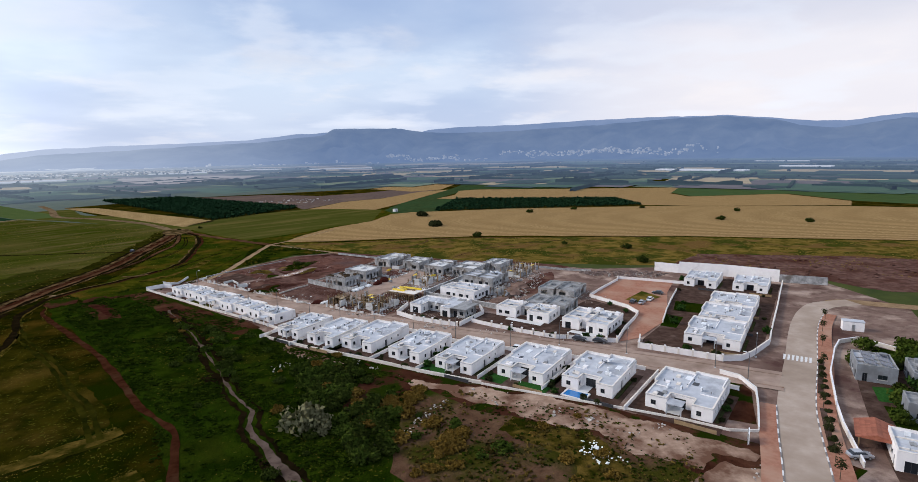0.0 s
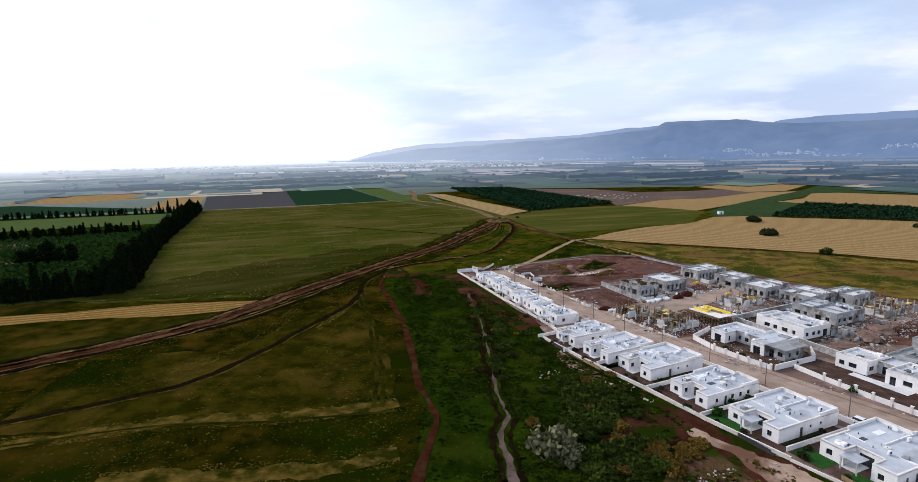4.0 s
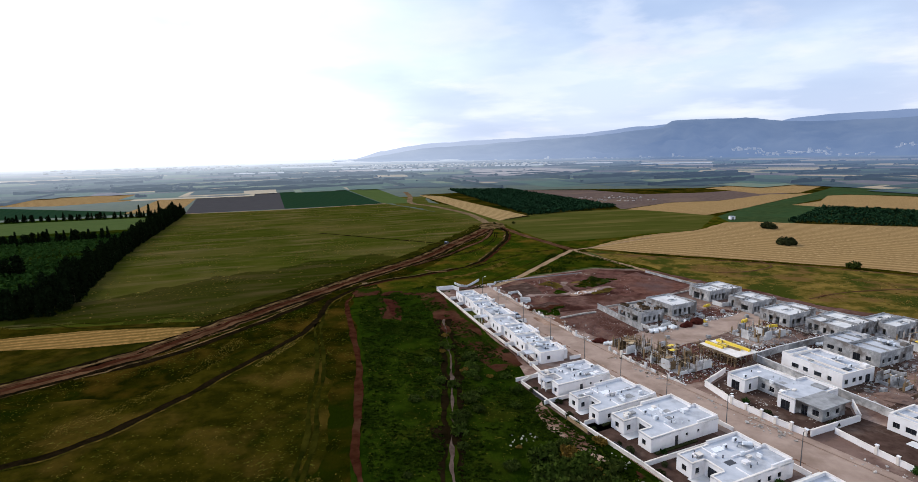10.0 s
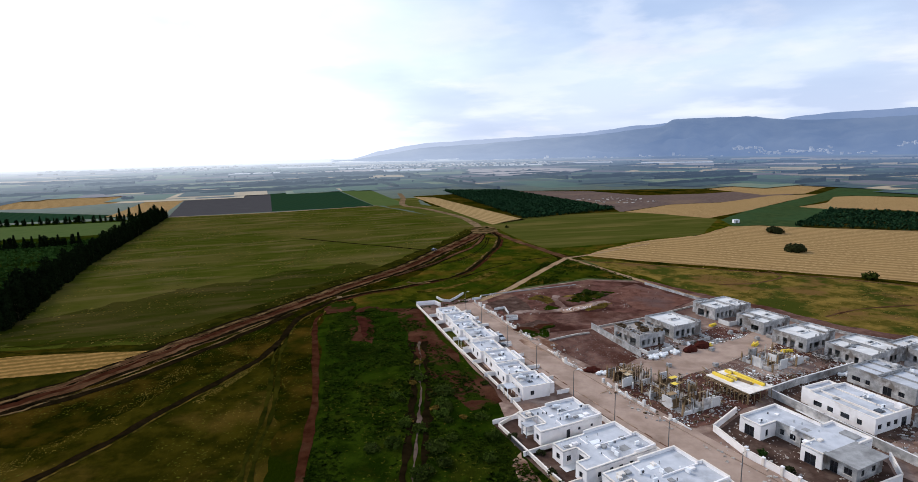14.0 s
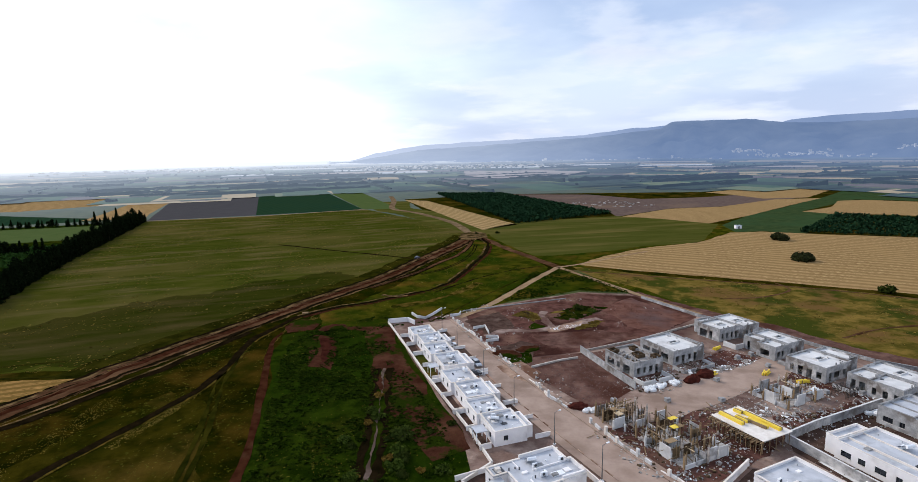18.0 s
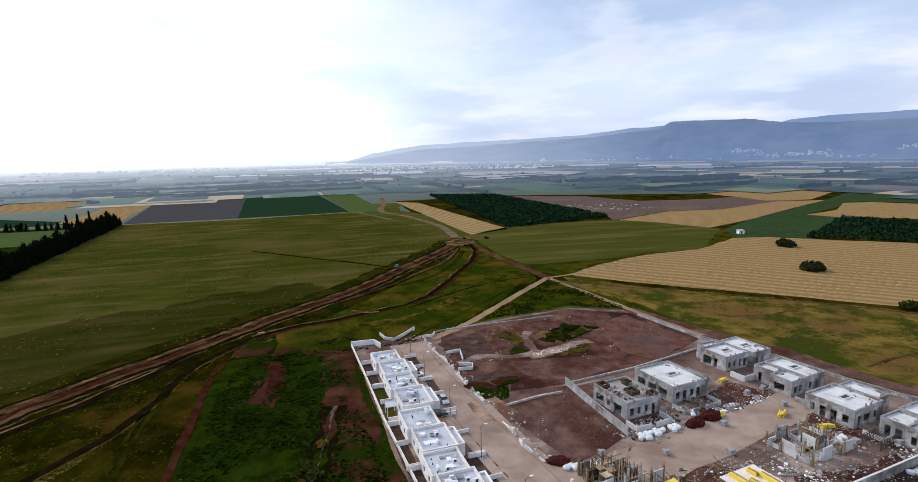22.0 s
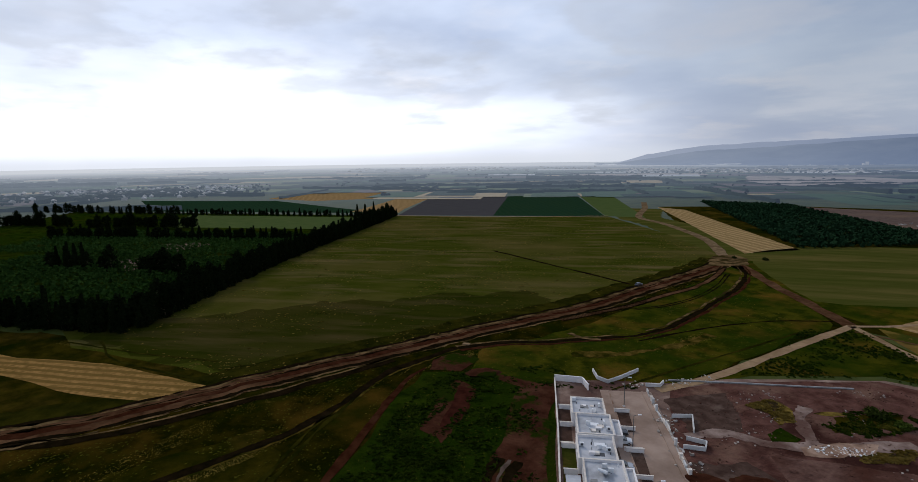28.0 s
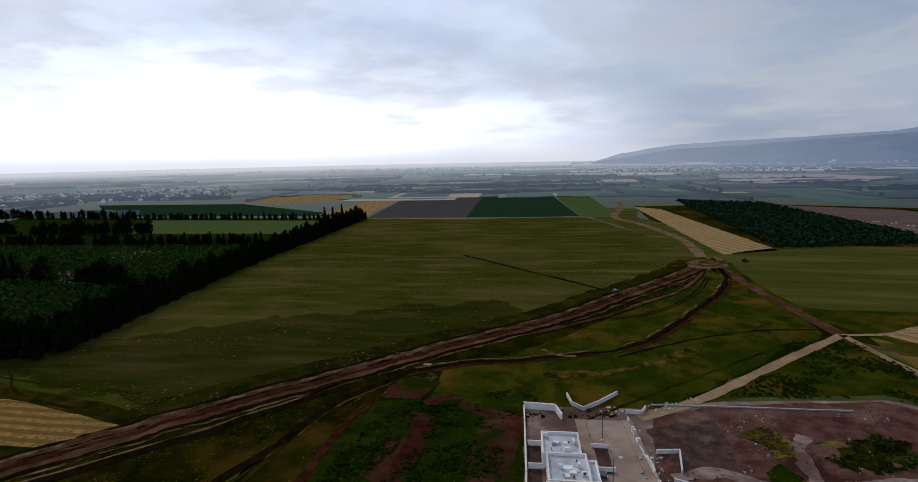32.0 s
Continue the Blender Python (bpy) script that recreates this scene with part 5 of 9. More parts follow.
def panel(bm, length, z0, z1, t, m, holes=()):
    """A wall length with real openings, in one piece; x along it, y inwards."""
    xs = sorted({0.0, length, *(v for h in holes for v in h[:2])})
    zs = sorted({z0, z1, *(v for h in holes for v in h[2:4])})
    made = {}

    def v(i, k, y):
        if (i, k, y) not in made:
            made[i, k, y] = bm.verts.new(m @ Vector((xs[i], t * y, zs[k])))
        return made[i, k, y]

    def solid(i, k):
        if not (0 <= i < len(xs) - 1 and 0 <= k < len(zs) - 1):
            return False
        xm, zm = (xs[i] + xs[i + 1]) / 2, (zs[k] + zs[k + 1]) / 2
        return not any(h[0] < xm < h[1] and h[2] < zm < h[3] for h in holes)

    for i in range(len(xs) - 1):
        for k in range(len(zs) - 1):
            if not solid(i, k):
                continue
            bm.faces.new((v(i, k, 0), v(i + 1, k, 0), v(i + 1, k + 1, 0), v(i, k + 1, 0)))
            bm.faces.new((v(i, k, 1), v(i, k + 1, 1), v(i + 1, k + 1, 1), v(i + 1, k, 1)))
            for di, dk, p, q in ((-1, 0, (i, k), (i, k + 1)), (1, 0, (i + 1, k + 1), (i + 1, k)), (0, -1, (i + 1, k), (i, k)), (0, 1, (i, k + 1), (i + 1, k + 1))):
                if not solid(i + di, k + dk):
                    bm.faces.new((v(*p, 0), v(*q, 0), v(*q, 1), v(*p, 1)))


SIDES = {"W": lambda x0, x1, y0, y1: (Matrix.Translation((x0, y1, 0)) @ Matrix.Rotation(radians(-90), 4, "Z"), y1 - y0),
         "E": lambda x0, x1, y0, y1: (Matrix.Translation((x1, y0, 0)) @ Matrix.Rotation(radians(90), 4, "Z"), y1 - y0),
         "S": lambda x0, x1, y0, y1: (Matrix.Translation((x0, y0, 0)), x1 - x0),
         "N": lambda x0, x1, y0, y1: (Matrix.Translation((x1, y1, 0)) @ Matrix.Rotation(radians(180), 4, "Z"), x1 - x0)}
T = 0.28


def window(parent, m, a, b, z0, z1, glazed=True, door=False):
    """A framed window or door set into the opening a..b, z0..z1 of the wall at m."""
    w = 0.07
    y0, y1 = 0.10, 0.17
    bm = bmesh.new()
    box(bm, a, b, y0, y1, z0, z0 + w, m)
    box(bm, a, b, y0, y1, z1 - w, z1, m)
    box(bm, a, a + w, y0, y1, z0 + w, z1 - w, m)
    box(bm, b - w, b, y0, y1, z0 + w, z1 - w, m)
    if not door and b - a > 0.9:
        c = (a + b) / 2
        box(bm, c - w / 2, c + w / 2, y0, y1, z0 + w, z1 - w, m)
    o = part("door" if door else "window", bm, dark_frame, parent)
    bm = bmesh.new()
    box(bm, a + w, b - w, y0 + 0.02, y1 - 0.02, z0 + w, z1 - w, m)
    part("leaf" if door else "pane", bm, dark_frame if door else pane_mat, o)
    if not door:
        bm = bmesh.new()
        box(bm, a - 0.08, b + 0.08, -0.06, 0.09, z0 - 0.08, z0 - 0.005, m)
        part("sill", bm, stone, o)


def volume(e, x0, x1, y0, y1, h, holes, wall, roof, par=0.45, glazed=True, skip="", cope=None, z0=0.0, well=False):
    """One block of a house: walls with openings, flat roof behind a parapet, coping."""
    todo = []
    for side, place in SIDES.items():
        if side in skip:
            continue
        m, length = place(x0, x1, y0, y1)
        hs = [hh for hh in holes.get(side, ()) if hh[1] < length - 0.3]
        cut = T if side in "WE" else 0.0
        mm = m @ Matrix.Translation((cut, 0, 0))
        bm = bmesh.new()
        panel(bm, length - 2 * cut, z0 - 0.1, h, T, mm, [(a - cut, b - cut, c, d) for a, b, c, d, *_ in hs])
        part("wall", bm, wall, e)
        todo += [(m, hh) for hh in hs]
    bm = B((x0 + T, x1 - T, y0 + T, y1 - T, h - par - 0.18, h - par))
    if well:
        cx, cy = x0 + (x1 - x0) * 0.55, y0 + (y1 - y0) * 0.5
        for q in ((cx - 1.6, cx + 1.6, cy - 0.8, cy - 0.6), (cx - 1.6, cx + 1.6, cy + 0.6, cy + 0.8), (cx - 1.6, cx - 1.4, cy - 0.6, cy + 0.6), (cx + 1.4, cx + 1.6, cy - 0.6, cy + 0.6)):
            box(bm, *q, h - par, h - par + 0.35)
        # dark sheet laid in the shaft in place of its inner shade
        part("shaft_cover", B((cx - 1.38, cx + 1.38, cy - 0.58, cy + 0.58, h - par + 0.01, h - par + 0.06)), dark_frame, e, "dark sheet for the shade in an open light shaft")
    part("roof", bm, roof, e)
    if cope:
        bm = B((x0 - 0.04, x1 + 0.04, y0 - 0.04, y0 + T + 0.02, h + 0.003, h + 0.06), (x0 - 0.04, x1 + 0.04, y1 - T - 0.02, y1 + 0.04, h + 0.003, h + 0.06),
               (x0 - 0.04, x0 + T + 0.02, y0 + T + 0.02, y1 - T - 0.02, h + 0.003, h + 0.06), (x1 - T - 0.02, x1 + 0.04, y0 + T + 0.02, y1 - T - 0.02, h + 0.003, h + 0.06))
        part("coping", bm, cope, e)
    if glazed:
        for m, hh in todo:
            window(e, m, *hh[:4], door=len(hh) > 4)


def roof_kit():
    e = thing("solar_water_heater", Matrix(), "white tank with tilted solar panel on a roof", "water heater", "roof heaters")
    for x in (-0.9, 0.9):
        bm = bmesh.new()
        tube(bm, (x, 0, 0), (x, 0, 1.2), 0.03, n=5)
        tube(bm, (x, -1.3, 0), (x, -1.3, 0.35), 0.03, n=5)
        tube(bm, (x, -1.3, 0.35), (x, 0, 1.2), 0.03, n=5)
        part("stand", bm, grey_metal, e)
    bm = bmesh.new()
    m = Matrix.Translation((0, -0.75, 0.74)) @ Matrix.Rotation(radians(33), 4, "X")
    box(bm, -1.0, 1.0, -0.8, 0.8, 0, 0.08, m)
    part("panel", bm, solar_mat, e)
    bm = bmesh.new()
    tube(bm, (-0.85, 0.15, 1.15), (0.85, 0.15, 1.15), 0.32, n=12)
    part("tank", bm, white_metal, e)
    a = thing("air_conditioner", Matrix(), "white air conditioner unit standing on a roof", "air conditioner", "roof air conditioners")
    part("casing", B((-0.45, 0.45, -0.18, 0.18, 0.1, 0.85)), white_metal, a)
    bm = bmesh.new()
    tube(bm, (0.1, -0.185, 0.48), (0.1, -0.2, 0.48), 0.28, n=12)
    part("fan_grille", bm, dark_frame, a)
    part("foot", B((-0.4, -0.3, -0.2, 0.2, 0, 0.1)), grey_metal, a)
    part("foot", B((0.3, 0.4, -0.2, 0.2, 0, 0.1)), grey_metal, a)
    return e, a


HEATER, AIRCON = roof_kit()
kit_used = set()


def put_kit(ob, m):
    if ob.name in kit_used:
        copy_thing(ob, m)
    else:
        kit_used.add(ob.name)
        ob.matrix_world = m


def frame_at(S, ang):
    return Matrix.Translation((S[0], S[1], 0.05)) @ Matrix.Rotation(radians(ang), 4, "Z")


def roof_clutter(e, m, x0, x1, y0, y1, z, n, rnd, dark=True):
    """Vents and a hatch as parts of the house, heater and cooling units as things of their own."""
    for k in range(n):
        x, y = rnd.uniform(x0 + 0.8, x1 - 0.8), rnd.uniform(y0 + 0.8, y1 - 0.8)
        bm = bmesh.new()
        tube(bm, (x, y, z), (x, y, z + rnd.uniform(0.35, 0.7)), 0.09, n=7)
        part("vent_pipe", bm, grey_metal, e)
    x, y = rnd.uniform(x0 + 1.5, x1 - 2), rnd.uniform(y0 + 1.2, y1 - 1.2)
    bm = B((x, x + 1.3, y, y + 1.0, z, z + 0.22))
    part("roof_hatch", bm, concrete, e, "grey roof hatch cover")
    put_kit(HEATER, m @ pose(rnd.uniform(x0 + 2, x1 - 2), rnd.uniform(y0 + 1.8, y1 - 1.0), z, 0, 0, rnd.choice((130, 150, 170))))
    for k in range(2):
        put_kit(AIRCON, m @ pose(rnd.uniform(x0 + 1, x1 - 1), rnd.uniform(y0 + 0.8, y1 - 0.8), z, 0, 0, rnd.choice((0, 90, 180))))


def outline_house(e, pts, h, par, holes, walls, roof, cope=stone):
    """A one-storey house on a right-angled outline: a wall with openings on every side, each with its own parapet, and one flat roof behind them."""
    n = len(pts)
    P = [Vector(p) for p in pts]
    for k in range(n):
        a, b = P[k], P[(k + 1) % n]
        d = b - a
        before = a - P[k - 1]
        cut = T if before.x * d.y - before.y * d.x > 0 else 0.0
        m = Matrix.Translation((a.x, a.y, 0)) @ Matrix.Rotation(math.atan2(d.y, d.x), 4, "Z")
        hs = [q for q in holes.get(k, ()) if q[0] > cut and q[1] < d.length - 0.2]
        wall = walls.get(k, plaster)
        bm = bmesh.new()
        panel(bm, d.length - cut, -0.1, h + par[k], T, m @ Matrix.Translation((cut, 0, 0)), [(q[0] - cut, q[1] - cut, q[2], q[3]) for q in hs])
        part("wall", bm, wall, e)
        bm = bmesh.new()
        box(bm, cut and T + 0.02, d.length + (0.04 if cut else -0.02), -0.05, T + 0.02, h + par[k] + 0.003, h + par[k] + 0.06, m)
        part("coping", bm, cope if wall is plaster else concrete, e)
        for q in hs:
            window(e, m, *q[:4], door=len(q) > 4)
    bm = bmesh.new()
    flat_poly(bm, pts, h)
    top = bmesh.ops.extrude_face_region(bm, geom=bm.faces[:])
    bmesh.ops.translate(bm, verts=[v for v in top["geom"] if isinstance(v, bmesh.types.BMVert)], vec=(0, 0, -0.18))
    bmesh.ops.recalc_face_normals(bm, faces=bm.faces[:])
    part("roof", bm, roof, e)


def roof_things(e, m, x0, x1, y0, y1, z, rnd, vents=9, coolers=3, sheet=True, heater=False):
    """Vent pipes, low plinths and a pale sheet as parts of the house, cooling units and a heater as things of their own."""
    for k in range(vents):
        x, y = rnd.uniform(x0, x1), rnd.uniform(y0, y1)
        bm = bmesh.new()
        tube(bm, (x, y, z), (x, y, z + rnd.uniform(0.3, 0.6)), rnd.uniform(0.07, 0.14), n=7)
        part("vent_pipe", bm, rnd.choice((grey_metal, dark_frame, white_metal)), e)
    for k in range(3):
        x, y = rnd.uniform(x0, x1 - 1.4), rnd.uniform(y0, y1 - 1.2)
        part("roof_plinth", B((x, x + rnd.uniform(0.7, 1.4), y, y + rnd.uniform(0.6, 1.1), z, z + rnd.uniform(0.12, 0.5))), rnd.choice((concrete, stone, plaster)), e)
    x, y = rnd.uniform(x0, x1 - 2.4), rnd.uniform(y0, y1 - 2)
    part("roof_patch", B((x, x + rnd.uniform(1.2, 2.2), y, y + rnd.uniform(1.0, 1.8), z, z + 0.02)), rnd.choice((concrete, dark_frame, concrete)), e, "grey patch of roof sheeting")
    if sheet:
        x, y = rnd.uniform(x0, x1 - 2.6), rnd.uniform(y0, y1 - 1.6)
        part("roof_sheet", B((x, x + 2.4, y, y + 1.3, z, z + 0.07)), white_metal, e, "white sheet lying on the roof")
    if heater:
        put_kit(HEATER, m @ pose(rnd.uniform(x0 + 1, x1 - 1), rnd.uniform(y0 + 1, y1 - 1), z, 0, 0, rnd.choice((130, 150, 170))))
    for k in range(coolers):
        put_kit(AIRCON, m @ pose(rnd.uniform(x0, x1), rnd.uniform(y0, y1), z, 0, 0, rnd.choice((0, 90, 180))))


def villa(S, ang, D, W, seed, label, canopy=False):
    """A white flat-roofed house of the garden row: two garden wings with a patio between them, a broad street end with raised parapets."""
    rnd = random.Random(seed)
    m = frame_at(S, ang)
    e = thing("house", m, label, "house", "white row houses")
    kx, ky = (D - 0.6) / 18.2, W / 11.6

    def at(x, y):
        return x * kx, -0.9 + (y + 0.9) * ky

    pts = [at(*p) for p in ((0, 2.6), (0, -0.9), (18.2, -0.9), (18.2, 5.2), (17.2, 5.2), (17.2, 11.0), (8.3, 11.0), (8.3, 10.6), (0, 10.6), (0, 6.8), (3.4, 6.8), (3.4, 2.6))]
    h = 3.05
    par = [0.12, 0.16, 0.6, 0.6, 0.6, 0.55, 0.12, 0.12, 0.12, 0.12, 0.12, 0.12]
    south = [(6.3, 7.2, 0.05, 2.1, 1), (9.2, 9.8, 1.4, 2.0), (12.4, 13.0, 1.4, 2.0)] if seed % 2 else [(2.6, 3.4, 1.0, 2.0), (5.4, 6.2, 0.05, 2.1, 1), (7.6, 8.5, 1.0, 2.0), (10.2, 11.1, 1.0, 2.0), (12.8, 13.7, 1.0, 2.0)]
    holes = {0: [(1.0, 2.0, 0.9, 2.0)], 1: south, 2: [(1.6, 2.6, 0.05, 2.2, 1), (3.6, 4.8, 1.0, 2.1)], 4: [(1.4, 2.6, 1.0, 2.1)], 5: [(2, 2.9, 1.0, 2.0), (5.4, 6.3, 1.0, 2.0)], 7: [(1.6, 2.4, 1.0, 2.0), (5.0, 5.8, 1.0, 2.0)],
             8: [(1.2, 2.3, 0.9, 2.0)], 9: [(0.9, 1.9, 0.9, 2.0)], 10: [(0.7, 3.2, 0.05, 2.25)], 11: [(1.0, 2.0, 0.05, 2.1, 1)]}
    outline_house(e, pts, h, par, holes, {}, roof_mat)
    x0, y0 = at(8.6, 5.0)
    part("roof_kerb", B((x0, at(17.0, 0)[0], y0, y0 + 0.22, h, h + 0.3)), plaster, e)
    x0, y0 = at(6.4, -0.6)
    part("roof_kerb", B((x0, x0 + 0.2, y0 + 0.1, at(0, 2.4)[1], h, h + 0.14)), plaster, e)
    x0, y0 = at(6.2, 6.9)
    part("roof_kerb", B((x0, x0 + 0.2, y0, at(0, 10.2)[1], h, h + 0.14)), plaster, e)
    x0, y0 = at(12.6, -0.55)
    part("parapet_block", B((x0, at(17.9, 0)[0], y0 - 0.02, y0 + 0.24, h, h + 0.55)), plaster, e, "raised piece of white parapet")
    if canopy:
        (x0, y0), (x1, y1) = at(-1.4, 3.9), at(1.8, 6.7)
        bm = B((x0, x1, y0, y1, 2.5, 2.64), (x0 + 0.1, x0 + 0.3, y0 + 0.1, y0 + 0.3, -0.1, 2.5), (x0 + 0.1, x0 + 0.3, y1 - 0.3, y1 - 0.1, -0.1, 2.5))
        part("patio_canopy", bm, roof_mat, e)
    (x0, y0), (x1, y1) = at(5.5, 0.4), at(16.2, 9.6)
    roof_things(e, m, x0, x1, y0, y1, h, rnd, 12, 4, True, seed % 3 == 0)
    roof_things(e, m, at(0.8, 0)[0], at(5, 0)[0], at(0, 7.4)[1], at(0, 9.8)[1], h, rnd, 3, 0, False)
    part("garden_fence", B((-4.4, -4.3, -2.6, W * 0.4, 0, 0.9)), dark_frame if seed % 2 else timber, e)
    part("hedge_bed", B((0.5, D * 0.6, -2.0, -1.3, 0, 0.35)), bush_leaf, e, "dark planting bed beside the wall")
    return e


ROWS = [((69.0, 92.5), 39, 18.4, 14.2, True), ((54.8, 108.4), 41, 18.8, 12.8, False), ((42.2, 119.4), 42, 18.8, 13.0, True), ((27.0, 130.4), 43, 18.8, 11.6, True),
        ((15.3, 141.8), 44, 17.4, 10.8, False), ((3.4, 153.6), 45, 19.0, 11.6, False), ((-7.4, 161.6), 46, 17.4, 10.4, False), ((-17.8, 172.2), 44, 16.0, 9.2, True)]
for i, (S, ang, D, W, can) in enumerate(ROWS):
    villa(S, ang, D, W, i + 2, "white plastered flat-roofed house with garden wings", canopy=can)
    m = frame_at(S, ang)
    g = [m @ Vector(q) for q in ((-4.6, -3.2, 0), (D - 2, -3.2, 0), (D - 2, W + 1.8, 0), (-4.6, W + 1.8, 0))]
    patch("garden_bed", [(p.x, p.y) for p in g], 0.13, garden, "bare dark garden soil round the house", "garden", 0.0)
    if i == 2:
        g = [m @ Vector(q) for q in ((-4.4, -3, 0), (-0.2, -3, 0), (-0.2, W * 0.4, 0), (-4.4, W * 0.4, 0))]
        patch("lawn", [(p.x, p.y) for p in g], 0.17, lawn, "bright green lawn behind the house", "lawn")
        g = [m @ Vector(q) for q in ((-4.4, W * 0.65, 0), (0.4, W * 0.65, 0), (0.4, W + 1.6, 0), (-4.4, W + 1.6, 0))]
        patch("lawn", [(p.x, p.y) for p in g], 0.17, lawn, "bright green lawn behind the house", "lawn")
    if i == 3:
        g = [m @ Vector(q) for q in ((-4.4, W * 0.5, 0), (1, W * 0.5, 0), (1, W + 1.6, 0), (-4.4, W + 1.6, 0))]
        patch("lawn", [(p.x, p.y) for p in g], 0.17, lawn, "small bright green lawn behind the house", "lawn")
    g = [m @ Vector(q) for q in ((-0.6, W * 0.40, 0), (3.9, W * 0.40, 0), (3.9, W * 0.62, 0), (-0.6, W * 0.62, 0))]
    patch("patio", [(p.x, p.y) for p in g], 0.19, slab_mat, "pale paved patio between the wings", "patio")
    a, b = m @ Vector((-4.7, W + 2.1, 0)), m @ Vector((D + 1.5, W + 2.1, 0))
    wall_line("plot_wall", [(a.x, a.y), (b.x, b.y)], 1.0, 0.2, plaster, "white wall between two house plots", 0, stone)
    a, b = m @ Vector((D + 2.0, -2.5, 0)), m @ Vector((D + 2.0, W * 0.45, 0))
    wall_line("front_wall", [(a.x, a.y), (b.x, b.y)], 1.1, 0.2, plaster, "white front wall towards the street", 0, stone)

# pool behind one house
m = frame_at((55.8, 107.2), 41)
pool = thing("swimming_pool", m @ pose(-2.6, 8.6, 0.1), "small blue garden swimming pool with white rim", "pool")
part("rim", B((-2.0, 2.0, -3.0, -2.6, 0, 0.25), (-2.0, 2.0, 2.6, 3.0, 0, 0.25), (-2.0, -1.6, -2.6, 2.6, 0, 0.25), (1.6, 2.0, -2.6, 2.6, 0, 0.25)), kerb_white, pool)
part("water", B((-1.6, 1.6, -2.6, 2.6, 0, 0.14)), water_mat, pool)

# joined row houses
MU, MV = Vector((0.629, -0.777)), Vector((0.777, 0.629))
for k, (a, b, off) in enumerate(((0.5, 17.5, 0.0), (17.6, 36.5, 0.3), (38.0, 56.0, -0.4), (56.2, 72.5, -0.2))):
    rnd = random.Random(40 + k)
    S = Vector((-72.3, 245.5)) + MU * b + MV * (off + 2.0)
    m = frame_at(S, 39)
    L = b - a
    e = thing("row_house", m, "white flat-roofed row house with parapets", "house", "joined row houses")
    wins = [(2 + 3.4 * j, 3.1 + 3.4 * j, 0.9, 2.1) for j in range(int((L - 4) / 3.4) + 1)]
    volume(e, 0, 7.3, 0, L * 0.52, 3.3, {"W": wins[:3], "S": [(2, 3, 1, 2.1)], "E": wins[:3]}, plaster, roof_mat, cope=stone)
    volume(e, -0.7, 6.6, L * 0.52 + 0.01, L - 0.02, 3.15, {"W": wins[:3], "E": wins[:2], "N": [(2, 3, 1, 2.1)]}, plaster, roof_mat, cope=stone)
    volume(e, 7.31, 9.0, 1.0, L * 0.45, 2.7, {"E": [(1.2, 2.3, 0.05, 2.2, 1)]}, plaster, roof_mat, par=0.3, cope=plaster)
    roof_things(e, m, 0.8, 6.3, 0.8, L * 0.5 - 0.8, 2.85, rnd, 6, 3, k % 2 == 0, k % 2 == 1)
    roof_things(e, m, 0, 5.6, L * 0.55 + 0.4, L - 1.0, 2.7, rnd, 6, 3, k % 2 == 1)
    for y in (0.0, L * 0.5, L - 0.3):
        p, q = m @ Vector((-3.3, y, 0)), m @ Vector((-0.75, y, 0))
        wall_line("plot_wall", [(p.x, p.y), (q.x, q.y)], 1.2, 0.18, plaster, "white wall between back gardens", 0, stone)
        p, q = m @ Vector((9.2, y, 0)), m @ Vector((12.6, y, 0))
        wall_line("plot_wall", [(p.x, p.y), (q.x, q.y)], 1.0, 0.18, plaster, "white wall between front parking bays", 0, stone)
    g = [m @ Vector(q) for q in ((-3.4, 0, 0), (-0.8, 0, 0), (-0.8, L, 0), (-3.4, L, 0))]
    patch("garden_bed", [(p.x, p.y) for p in g], 0.12, garden if k != 1 else olive, "narrow back garden behind the row house", "garden")
    g = [m @ Vector(q) for q in ((6.7, L * 0.46, 0), (12.4, L * 0.46, 0), (12.4, L - 0.4, 0), (6.7, L - 0.4, 0))]
    patch("parking_bay", [(p.x, p.y) for p in g], 0.2, paver if k == 2 else garden, "paved parking bay before the row house" if k == 2 else "dark bare yard before the row house", "parking bay")
    if k in (1, 3):
        e2 = thing("pergola", m @ pose(-3.2, 2.2, 0), "white canopy over a garden seat", "pergola")
        part("canopy", B((0, 2.6, 0, 3.0, 2.5, 2.62)), roof_mat, e2)
        for x in (0.1, 2.3):
            for y in (0.1, 2.7):
                part("post", B((x, x + 0.15, y, y + 0.15, -0.1, 2.5)), white_metal, e2)


